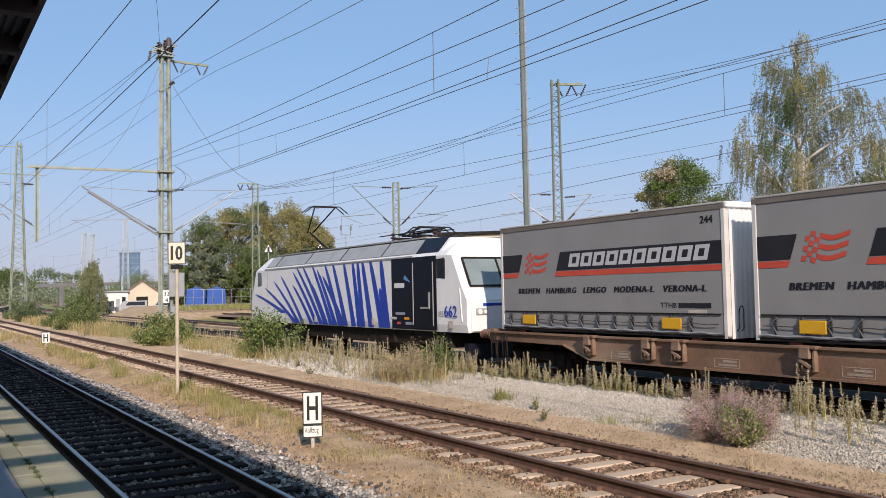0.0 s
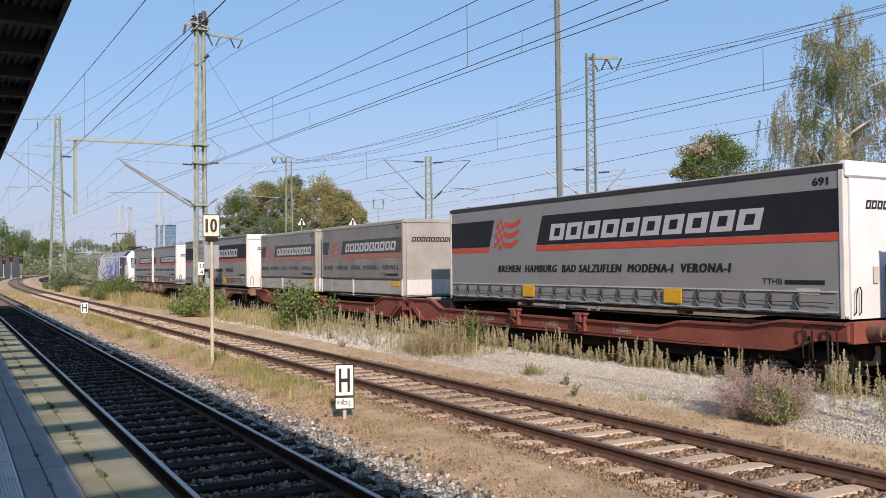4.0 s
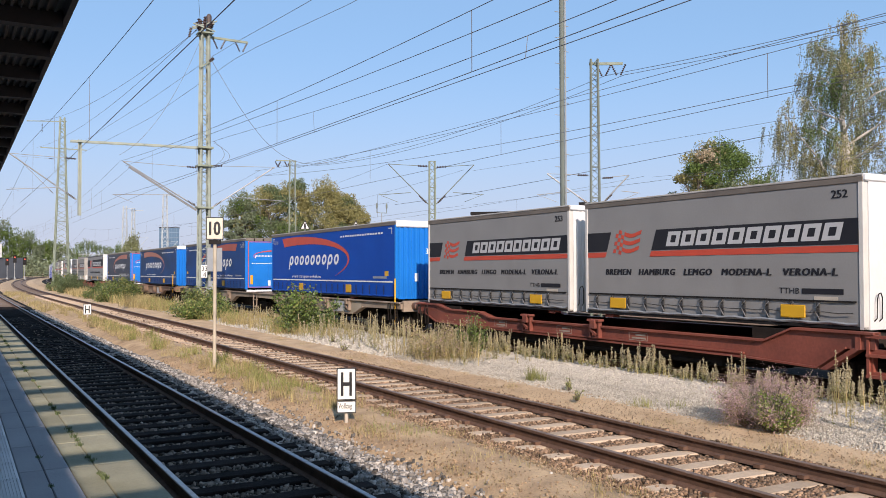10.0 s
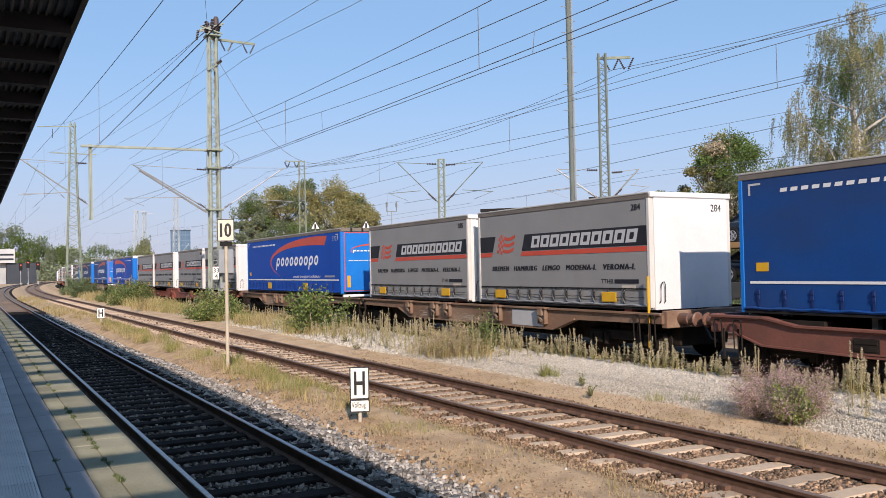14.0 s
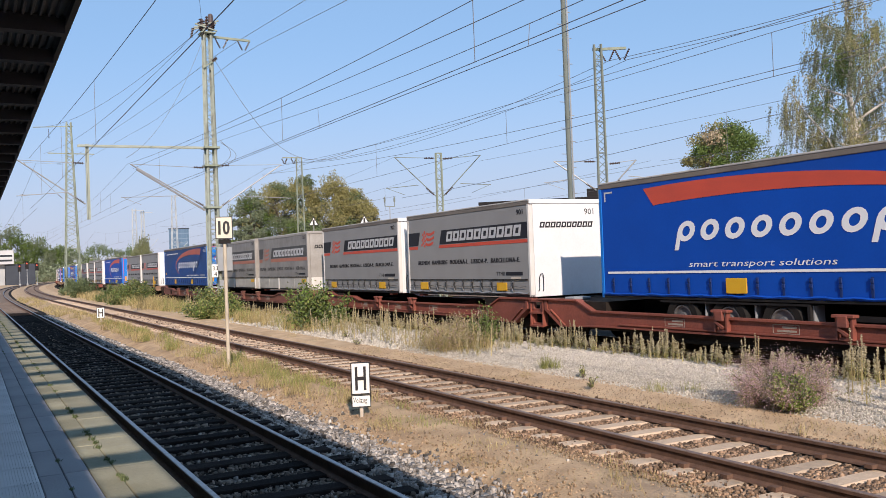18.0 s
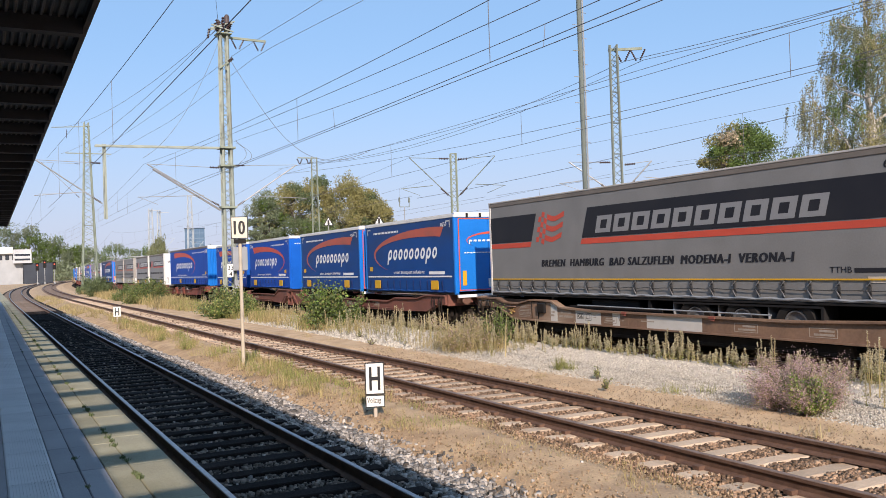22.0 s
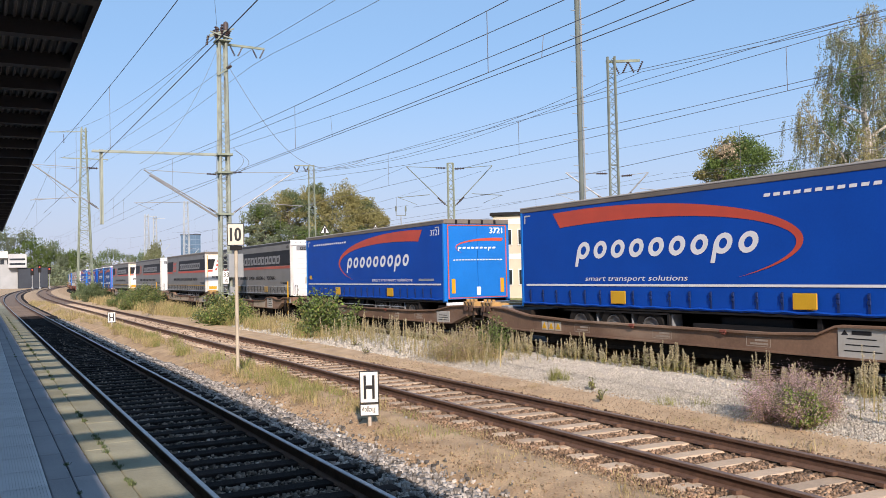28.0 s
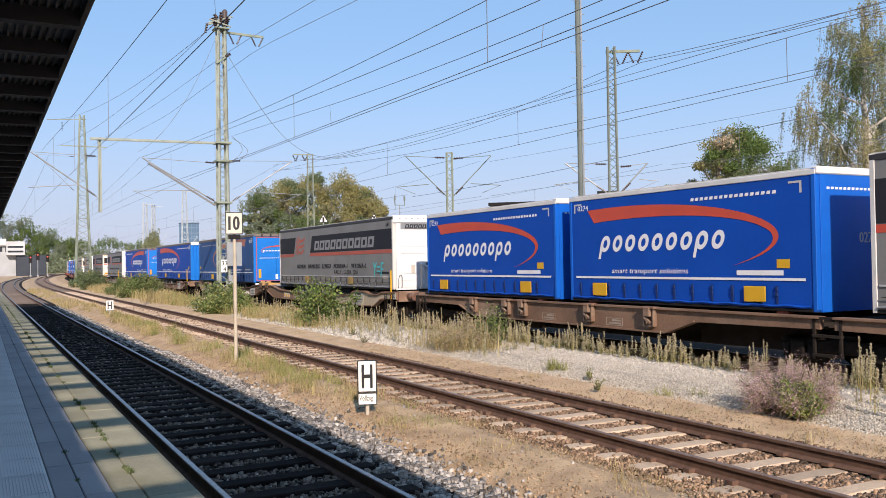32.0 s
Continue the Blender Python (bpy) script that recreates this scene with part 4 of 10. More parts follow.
            decal("white_line", ("wline",) + k, rect(0.25, L - 0.25, zb + 0.5, zb + 0.55), PRINT_WHITE, t, -W - 0.006, 0.003)
    else:
        for a, b in ((0.1, 1.15), (1.18, 1.75), (1.78, 3.2), (3.34, 5.55), (5.58, 6.35), (6.38, L - 0.12)):
            part("drop_side", cached(("dropside", a, z0), lambda: box(-W - 0.02, -W, -b, -a, z0 + 0.07, z0 + 0.56, 0.01), BOARD), None, t)
        for a in (0.06, 3.27, L - 0.06):
            part("stake", cached(("stake", a, z0), lambda: box(-W - 0.04, -W, -a - 0.06, -a + 0.06, z0 + 0.02, z0 + 0.6, 0.012), POST), None, t)
        part("tarpaulin_hem", cached(("hem", L, z0), lambda: hem_mesh(L, z0 + 0.56, z0 + 0.68, -W - 0.026), side), None, t)
        eye = cached(("eyelet",), lambda: lathe([(0.012, -0.004), (0.026, -0.004), (0.026, 0.0)], "x", 8), CHASSIS)
        for i in range(int(L / 0.24)):
            part("eyelet", eye, None, t, pose(-W - 0.03, -0.2 - i * 0.24, z0 + 0.615))
        part("placard", cached(("flat_placard",), lambda: box(-0.008, 0, -0.3, 0.3, 0, 0.17, 0.003), YELLOW), None, t, pose(-W - 0.021, -L + 0.55, z0 + 0.36))
        tail = part("tail_board", cached(("tailboard", z0), lambda: box(-W + 0.12, W - 0.12, -0.035, 0.0, z0 + 0.05, z0 + 0.58, 0.01), POST), None, t, pose(0, y - 0.02, 0))
        for i in range(7):
            part("batten", cached(("batten", z0), lambda: box(-0.05, 0.05, -0.015, 0.0, z0 + 0.08, z0 + 0.54, 0.006), POST), None, tail, pose(-1.0 + i * 0.33, -0.036, 0))
    for a in ((0.165, 0.81) if short else (0.31, 0.70)):
        if rear == "flag" or plain_board:
            continue
        uu = (a if flip == 1 or short else 1 - a) * L
        part("placard", cached(("placard", tt and wheels != 0, tt and short), lambda: box(-0.02, 0, -0.27, 0.27, 0, 0.24 if tt and short else 0.31, 0.015), YELLOW if not (tt and wheels) else PLACARD_DULL), None, t, pose(-W - 0.036, -uu, zb + 0.08))
    # livery
    X = -W - 0.0005
    if tt:
        blk = TT_BLACK_DIRTY if side is TT_DIRTY else TT_BLACK
        red = RED_FADED if side is TT_DIRTY else RED_DULL if side is TT_DARK and wheels < 0 else RED
        f = (H - 0.16)
        b1, b0, r0 = (z1 - 0.36 - 0.1, z1 - 1.22, z1 - 1.38) if not short else (z1 - 0.61, z1 - 1.13, z1 - 1.31) if plain_board else (z1 - 0.60, z1 - 1.05, z1 - 1.17) if cities else (z1 - 0.745, z1 - 1.195, z1 - 1.335)
        g0, g1 = (2.25, 4.55) if not short else (0.65, 2.05) if plain_board else (0.8, 2.3)
        sl = 0.35
        decal("black_band", ("bandA", plain_board, b1) + k, [(0.1, b0), (g0, b0), (g0 + sl * (b1 - b0), b1), (0.1, b1)], blk, t, X)
        decal("black_band", ("bandB", plain_board, b1) + k, [(g1, b0), (L - 0.1, b0), (L - 0.1, b1), (g1 + sl * (b1 - b0), b1)], blk, t, X)
        decal("red_stripe", ("redA", plain_board, b1) + k, [(0.1, r0), (g0 - 0.06, r0), (g0, b0 - 0.02), (0.1, b0 - 0.02)], red, t, X)
        decal("red_stripe", ("redB", plain_board, b1) + k, [(g1 - 0.06, r0), (L - 0.1, r0), (L - 0.1, b0 - 0.02), (g1, b0 - 0.02)], red, t, X)
        flag(t, ("fl", plain_board, b1) + k, g0 + 0.22, r0 + 0.06, (g1 - g0) * (0.5 if not short else 0.56), (b1 - r0) * 0.9, red, X, "x")
        m0, m1 = (5.1, 11.9) if not short else (2.45, 6.9) if plain_board else (2.75, 7.05)
        marks(("tt", plain_board, b1) + k, 10, m0, m1, b0 + (0.1 if not short else 0.075), b1 - (0.24 if not short else 0.12 if plain_board else 0.06), 0.28, (), PRINT_DIM if side is TT_DARK else PRINT_GREY, t, X - 0.003, single=True)
        text_part(cities or "BREMEN   HAMBURG   LEMGO   MODENA-I.   VERONA-I.", -(2.7 if not short else 0.2 if plain_board else 0.75), -(11.1 if not short else 7.1 if plain_board else 6.95), r0 - (0.56 if not short else 0.42 if plain_board else 0.53 if cities else 0.41), 0.19 if not short else 0.16 if plain_board else 0.135, blk, t, X - 0.002, 0.16, 0.021 if not short else 0.015)
        if num:
            text_part(num, -(L - 0.62), -(L - 0.29), z1 - (0.32 if plain_board else 0.38), 0.145, blk, t, X - 0.002, name="fleet_number", bold=0.008)
        text_part("TTHB", -(L - 1.75), -(L - 1.3), z0 + (0.6 if not short else 0.72 if plain_board else 0.60), 0.11, TT_BLACK, t, X - 0.002)
        decal("number_bar", ("numbar", plain_board) + k, rect(L - 1.25, L - 0.4, z0 + (0.6 if not short else 0.72 if plain_board else 0.60), z0 + (0.68 if not short else 0.80 if plain_board else 0.70)), TT_BLACK, t, X)
        if not plain_board:
          part("manifest_plate", cached(("manifest",), lambda: box(-0.006, 0, -0.24, 0.24, 0, 0.11), YELLOW if rear == "white" else BEIGE), None, t, pose(X, -(L - 0.75), z0 + (0.42 if not short else 0.45)))
    else:
        red = {PAN_NAVY.name: RED_FADED, PAN_FADED.name: RED_DULL, PAN_SOOTY.name: RED_FADED, PAN_BLEACHED.name: RED_FADED}.get(side.name, RED)
        zc = z0 + (1.46 if not short else 1.42)
        if short:
            c, a, w0, w1, bb = 1.95, 4.65, 0.34, 0.14, 0.86
            m0, m1, mh = 1.2, 5.3, 0.40
            s0, s1 = 1.65, 4.2
            v0, v1 = 4.3, 6.6
        else:
            c, a, w0, w1, bb = 3.2, 6.3, 0.42, 0.17, 1.06
            m0, m1, mh = 2.55, 8.55, 0.44
            s0, s1 = 2.9, 6.5
            v0, v1 = 8.6, 12.6
        if flip < 0:
            c, m0, m1, s0, s1, v0, v1 = L - c, L - m1, L - m0, L - s1 + (0.5 if not short else -0.6), L - s0 + (0.5 if not short else -0.6), L - v1, L - v0
        swoosh(("side", flip) + k, c, a, bb, zc + 0.02, flip, 105, -42, w0, w1, red, t, X)
        marks(("pan", flip) + k, 9, m0, m1, zc - 0.2, zc - 0.2 + mh, 0.28, (0, 7), PRINT_GREY if side is PAN_BLEACHED else PRINT_WHITE, t, X - 0.003, ring=True, single=True)
        text_part("smart transport solutions", -s0, -s1, z0 + 0.71, 0.125, PRINT_WHITE, t, X - 0.002, 0.2, 0.0, name="slogan")
        marks(("web", flip) + k, 17, v0, v1, z1 - 0.44 - (0.0 if flip > 0 else 0.02), z1 - 0.27, 0.25, (), PRINT_DULL if side is PAN_BLEACHED else PRINT_WHITE, t, X - 0.002, ring=True, name="web_line")
        un = 0.35 if (flip > 0 and not wheels) or short and flip > 0 else L - 0.95
        if num:
            text_part(num, -un, -(un + (0.62 if not short else 0.42)), z1 - (0.5 if not short else 0.4), 0.2 if not short else 0.13, PRINT_WHITE if (wheels or short) else PRINT_DULL, t, X - 0.002, name="fleet_number")
        decal("code_bar", ("code", flip) + k, rect(L - 1.9, L - 0.75, z0 + (0.68 if short else 0.72), z0 + (0.78 if short else 0.8)), PRINT_WHITE if short else PRINT_DULL, t, X)
        part("yellow_sticker", cached(("ysticker",), lambda: box(-0.004, 0, -0.15, 0.15, 0, 0.17), YELLOW), None, t, pose(X, -(L - 0.75 if flip > 0 else 0.55), z0 + 0.82))
        for a0 in ((0.2,) if flip > 0 else (0.25,)) + (L - 0.5,):
            s = 1 if a0 < 1 else -1
            b0_ = a0 if s > 0 else a0 + 0.2
            decal("corner_mark", ("cm", a0) + k, [(b0_, z1 - 0.45), (b0_ + s * 0.05, z1 - 0.45), (b0_ + s * 0.05, z1 - 0.26), (b0_ + s * 0.3, z1 - 0.26), (b0_ + s * 0.3, z1 - 0.22), (b0_, z1 - 0.22)], PRINT_GREY, t, X)
    # underside
    for sx in (-0.45, 0.45):
        part("chassis_beam", cached(("cbeam", L, z0, sx), lambda: box(sx - 0.06, sx + 0.06, -L + 0.1, -0.1, z0 - 0.22 if wheels else z0 - 0.04, z0 + 0.1), CHASSIS), None, t)
    if wheels:
        us = (8.4, 9.71, 11.02) if wheels > 0 else (2.6, 3.91, 5.22)
        for uu in us:
            for sx in (-1, 1):
                wheel_parts(t, -uu, sx * 1.06)
        part("underbody", cached(("ubody", z0), lambda: box(-0.5, 0.5, -13.2, -0.6, z0 - 0.42, z0 - 0.02, 0.02), CHASSIS), None, t)
        part("pallet_box", cached(("pbox", z0), lambda: box(-1.15, -0.5, -0.9, 0.9, z0 - 0.4, z0 - 0.03, 0.02), CHASSIS), None, t, pose(0, -(5.6 if wheels > 0 else 8.2), 0))
        for yy in ((-7.72, -9.05, -10.36) if wheels > 0 else (-3.25, -4.56, -5.9)):
            part("mud_flap", cached(("flap", z0), lambda: box(-1.2, -0.9, -0.012, 0.012, z0 - 0.52, z0 - 0.05), TAIL_GREY), None, t, pose(0, yy, 0))
        part("mudguard", cached(("guard", wheels), lambda: add_box(box(-W, -0.86, -us[2] - 0.62, -us[0] + 0.62, z0 - 0.06, z0 - 0.02), -W, -0.86, -us[2] - 0.66, -us[2] - 0.6, z0 - 0.35, z0 - 0.02), CHASSIS), None, t)
        part("side_guard", cached(("sguard", wheels), lambda: add_box(box(-W + 0.02, -W + 0.05, -(7.4 if wheels > 0 else 10.2), -(3.9 if wheels > 0 else 6.6), z0 - 0.3, z0 - 0.2), -W + 0.05, -0.5, -(7.0 if wheels > 0 else 9.8), -(6.9 if wheels > 0 else 9.7), z0 - 0.3, z0), CHASSIS), None, t)
        for sx in (-0.8, 0.8):
            uu = 2.6 if wheels > 0 else 11.0
            part("landing_leg", cached(("leg", z0), lambda: add_box(box(-0.06, 0.06, -0.06, 0.06, 0.75, z0 + 0.05), -0.14, 0.14, -0.12, 0.12, 0.70, 0.76), GALV), None, t, pose(sx, -uu, 0))
    else:
        for uu in (L / 2 - 2.9, L / 2 + 2.9):
            for sx in (-1, 1):
                part("corner_casting", cached(("casting", z0), lambda: box(-0.12, 0.09, -0.13, 0.13, z0 - 0.07, z0 + 0.02), FR_RED), None, t, pose(sx * 1.12, -uu, 0))
    CARRIED.append((t, u))
    return t


def flag(parent, key, u0, z0, w, h, material, x, axis):
    """A waving flag: checks beside the staff, joined at their corners, then three wavy stripes."""
    def fn():
        bm = bmesh.new()
        wave = lambda f: 0.085 * h * math.sin(f * 6.0 + 1.2) - 0.05 * h * f
        at = lambda f, v: (u0 + w * f + 0.26 * h * v, z0 + h * v + wave(f))
        def quad(f0, f1, v0, v1):
            q = [at(f0, v0), at(f1, v0), at(f1, v1), at(f0, v1)]
            vs = [bm.verts.new((x, -a, b) if axis == "x" else (a, x, b)) for a, b in q]
            bm.faces.new(vs[::-1] if axis == "x" else vs)
        for i in range(3):
            for j in range(6):
                if (i + j) % 2 == 0:
                    quad(0.11 * i, 0.11 * (i + 1), j / 6, (j + 1) / 6)
        for j in range(3):
            for i in range(10):
                quad(0.33 + 0.067 * i, 0.33 + 0.067 * (i + 1), (2 * j + 1) / 6, (2 * j + 2) / 6)
        bmesh.ops.remove_doubles(bm, verts=bm.verts, dist=0.0005)
        geo = bmesh.ops.extrude_face_region(bm, geom=list(bm.faces))
        bmesh.ops.translate(bm, verts=[v for v in geo["geom"] if isinstance(v, bmesh.types.BMVert)], vec=Vector((-0.002, 0, 0)) if axis == "x" else Vector((0, -0.002, 0)))
        bmesh.ops.recalc_face_normals(bm, faces=bm.faces)
        return bm
    return part("flag", cached(("flag", key, material.name), fn, material), None, parent)


TTC = "grey curtain-sided swap body with black band and red stripe"
SHORT = dict(z0=1.18, z1=3.86)
ALT = "BREMEN  HAMBURG  BAD SALZUFLEN  MODENA-I  VERONA-I"
IBER = "BREMEN  HAMBURG  MODENA-I.  LISBOA-P.  BARCELONA-E."
DIRTY = "dirt-streaked grey curtain-sided swap body with a soiled end"
NEWB = "bright blue short swap body with white roof rail and red swoosh"
TRB = "blue curtain-sided semi-trailer with red swoosh, ribbed end wall"
TRD = "blue curtain-sided semi-trailer with red swoosh and red-edged rear doors"
TRG = "grey curtain-sided semi-trailer with black band"
load_unit(0.0, 7.45, "tt", "244", "post", label=TTC, **SHORT)
load_unit(8.08, 7.45, "tt", "245", "post", label=TTC, **SHORT)
load_unit(18.30, 13.6, "tt", "611", "slats", label="long grey swap body with black band and white end wall", yellow_line=True)
load_unit(34.27, 7.45, "tt", "267", "soiled", tone=TT_DIRTY, top=END_DIRTY, plain_board=True, label=DIRTY, **SHORT)
load_unit(42.42, 7.45, "tt", "266", "soiled", tone=TT_DIRTY, top=END_DIRTY, plain_board=True, label=DIRTY, **SHORT)
load_unit(53.08, 13.6, "tt", "691", "slats", cities=ALT, top=TOP_BLACK, label="long grey swap body with black band and black roof rail")
load_unit(69.42, 13.6, "pan", "3657", "doors", tone=PAN_NAVY, flip=-1, label="navy curtain-sided swap body with bright blue rear doors")
load_unit(87.36, 13.6, "pan", "3583", "bulkhead", tone=PAN_SOOTY, label="soot-darkened blue curtain-sided swap body with ribbed blue end")
load_unit(103.66, 13.6, "pan", "3693", "doors", tone=PAN_FADED, flip=-1, label="faded blue curtain-sided swap body with blue rear doors")
load_unit(121.60, 13.6, "pan", "3616", "bulkhead", label="blue curtain-sided swap body with ribbed light blue end")
load_unit(137.59, 7.45, "tt", "253", "post", label=TTC, **SHORT)
load_unit(145.65, 7.45, "tt", "252", "white", label=TTC, **SHORT)
load_unit(154.91, 7.45, "tt", "287", "white", label=TTC, **SHORT)
load_unit(163.06, 7.45, "tt", "286", "white", label=TTC, **SHORT)
load_unit(172.83, 13.6, "pan", "3723", "doors", flip=-1, label="blue curtain-sided swap body with red-edged rear doors")
load_unit(189.33, 7.45, "tt", "285", "post", label=TTC, **SHORT)
load_unit(197.40, 7.45, "tt", "284", "white", label="grey curtain-sided swap body with a clean white end", **SHORT)
load_unit(207.43, 13.6, "pan", "3791", "doors", wheels=1, tone=PAN_FADED, flip=-1, label=TRD)
load_unit(224.20, 7.45, "tt", "269", "soiled", tone=TT_DIRTY, top=END_DIRTY, plain_board=True, label=DIRTY, **SHORT)
load_unit(232.30, 7.45, "tt", "265", "soiled", tone=TT_DIRTY, top=END_DIRTY, plain_board=True, label=DIRTY, **SHORT)
load_unit(241.71, 7.45, "tt", "902", "post", cities=IBER, label=TTC, **SHORT)
load_unit(249.88, 7.45, "tt", "901", "white", cities=IBER, label="grey curtain-sided swap body with a clean white end", **SHORT)
load_unit(260.33, 13.6, "pan", "3748", "bulkhead", wheels=-1, label=TRB)
load_unit(276.44, 7.45, "pan", "0257", "bulkhead", top=TOP_WHITE, label=NEWB, **SHORT)
load_unit(284.54, 7.45, "pan", "0258", "bulkhead", top=TOP_WHITE, label=NEWB, **SHORT)
load_unit(293.75, 7.45, "pan", "0260", "doors", tone=PAN_FADED, top=TOP_WHITE, flip=-1, label="blue short swap body with red-edged rear doors", **SHORT)
load_unit(301.81, 7.45, "pan", "0259", "doors", tone=PAN_FADED, top=TOP_WHITE, flip=-1, label="blue short swap body with red-edged rear doors", **SHORT)
load_unit(311.48, 13.6, "tt", "692", "flag", wheels=1, tone=TT_DARK, cities=ALT, yellow_line=True, label=TRG + ", white flag doors")
load_unit(329.70, 13.6, "tt", "653", "slats", wheels=-1, tone=TT_DARK, top=TOP_BLACK, label=TRG + ", white slatted end")
load_unit(346.07, 13.6, "tt", "694", "flag", wheels=1, tone=TT_DARK, cities=ALT, yellow_line=True, label=TRG + ", white flag doors")
load_unit(364.40, 13.6, "tt", "650", "slats", wheels=-1, tone=TT_DARK, top=TOP_BLACK, label=TRG + ", white slatted end")
load_unit(380.38, 13.6, "pan", "3721", "doors", wheels=1, flip=-1, label=TRD)
load_unit(398.59, 13.6, "pan", "3597", "bulkhead", wheels=-1, label=TRB)
load_unit(414.75, 13.6, "pan", "3889", "doors", wheels=1, tone=PAN_BLEACHED, flip=-1, label=TRD)
graffitied = load_unit(433.05, 13.6, "tt", "643", "slats", wheels=-1, tone=TT_DARK, top=TOP_BLACK, label=TRG + ", turquoise scrawl and slatted end")
TURQ = surf("turquoise_spray", (0.06, 0.5, 0.52), (0.05, 0.42, 0.45), 3, 0.6)
text_part("Y=F", -11.75, -12.75, 1.72, 0.55, TURQ, graffitied, -1.282, 0.1, 0.02, name="scrawl")
text_part("RALLY . GLEEK. (20)", -7.6, -10.2, 1.80, 0.17, CHASSIS, graffitied, -1.282, name="scrawl")
load_unit(449.42, 7.45, "pan", "0273", "bulkhead", top=TOP_WHITE, label=NEWB, **SHORT)
load_unit(457.48, 7.45, "pan", "0274", "bulkhead", top=TOP_WHITE, label=NEWB, **SHORT)
load_unit(466.02, 13.6, "tt", "645", "slats", tone=TT_DARK, top=TOP_BLACK, label="long grey swap body with black roof rail")


# ---- articulated wagons ----
PANEL_GREY = surf("pale_grey_panel", (0.50, 0.49, 0.45), (0.40, 0.385, 0.345), 1.5, 0.6, stain=((0.3, 0.2, 0.13), (3, 3, 1), 0.6, 0.6))
PRIMER = surf("pale_beige_primer", (0.42, 0.36, 0.28), (0.34, 0.28, 0.21), 1.2, 0.65, 0.05, 20, stain=((0.22, 0.15, 0.1), (1.2, 0.6, 2.0), 0.56, 0.6))
PALE_PAINT = surf("pale_beige_wagon_paint", (0.50, 0.415, 0.31), (0.40, 0.32, 0.23), 1.0, 0.65, 0.08, 20, stain=((0.27, 0.18, 0.12), (1.6, 0.7, 2.4), 0.58, 0.6))
PATCH_WHITE = surf("off_white_paint_field", (0.60, 0.575, 0.53), (0.50, 0.475, 0.43), 1.5, 0.65, stain=((0.33, 0.27, 0.2), (2, 1, 2.5), 0.6, 0.5))
DARK_PRINT = surf("dark_stencil_print", (0.05, 0.045, 0.04), (0.1, 0.085, 0.07), 9, 0.7)
INSCRIPTION = surf("faded_inscription", (0.40, 0.34, 0.28), (0.28, 0.22, 0.17), 9, 0.7)

def beam_top(kind, paint, a, b, h):
    """Upper edge (u, z) of one half's side beam from a to b; h 0: its outer end is a, 1: its outer end is b."""
    if kind == "flat":
        outer, joint = [(0, 1.12)], [(0, 1.12)]
    elif paint is FR_BROWN:
        outer = [(0, 1.16), (1.15, 1.15), (1.6, 1.04), (2.3, 1.03), (2.95, 1.14), (3.95, 1.13), (4.35, 0.97), (5.6, 0.92)]
        joint = [(0, 1.16), (0.75, 1.18), (1.5, 1.15), (2.6, 0.99), (4.6, 0.92)]
    else:
        outer = [(0, 1.16), (1.35, 1.16), (2.1, 1.03), (3.9, 1.02), (4.55, 0.88)]
        joint = [(0, 1.16), (1.62, 1.16), (2.25, 0.90)]
    lo, hi = (outer, joint) if h == 0 else (joint, outer)
    return [(a + u, z) for u, z in lo] + [(b - u, z) for u, z in hi[::-1]]


def beam_low(kind, paint, a, b, h):
    """Lower edge, as beam_top."""
    if kind == "flat":
        outer, joint = [(0, 0.89), (3.1, 0.86), (4.0, 0.57)], [(0, 0.89), (3.1, 0.86), (4.0, 0.57)]
    elif paint is FR_BROWN:
        outer, joint = [(0, 0.88), (1.3, 0.87), (2.0, 0.57), (3.4, 0.55)], [(0, 0.90), (0.5, 0.86), (1.5, 0.58), (2.4, 0.55)]
    else:
        outer, joint = [(0, 0.84), (0.6, 0.83), (1.3, 0.60), (3.4, 0.55)], [(0, 0.87), (0.53, 0.86), (1.12, 0.47), (2.6, 0.52)]
    lo, hi = (outer, joint) if h == 0 else (joint, outer)
    return [(a + u, z) for u, z in lo] + [(b - u, z) for u, z in hi[::-1]]


def outline_at(line, u):
    """Height of a beam's edge at u."""
    for (u0, z0), (u1, z1) in zip(line, line[1:]):
        if u0 <= u <= u1:
            return z0 + (z1 - z0) * (u - u0) / max(1e-6, u1 - u0)
    return line[-1][1]


def web_coat(up, low, u0, u1, lean=0.0):
    """A coat of paint on the web of a side beam from u0 to u1, within its two edges."""
    lo = [(u0, outline_at(low, u0))] + [q for q in low if u0 < q[0] < u1] + [(u1, outline_at(low, u1))]
    hi = [(u0 + lean, outline_at(up, u0 + lean))] + [q for q in up if u0 + lean < q[0] < u1 + lean] + [(u1 + lean, outline_at(up, u1 + lean))]
    return prism([(-u, z - 0.036) for u, z in hi] + [(-u, z + 0.031) for u, z in lo[::-1]], -1.3825, -1.3801)


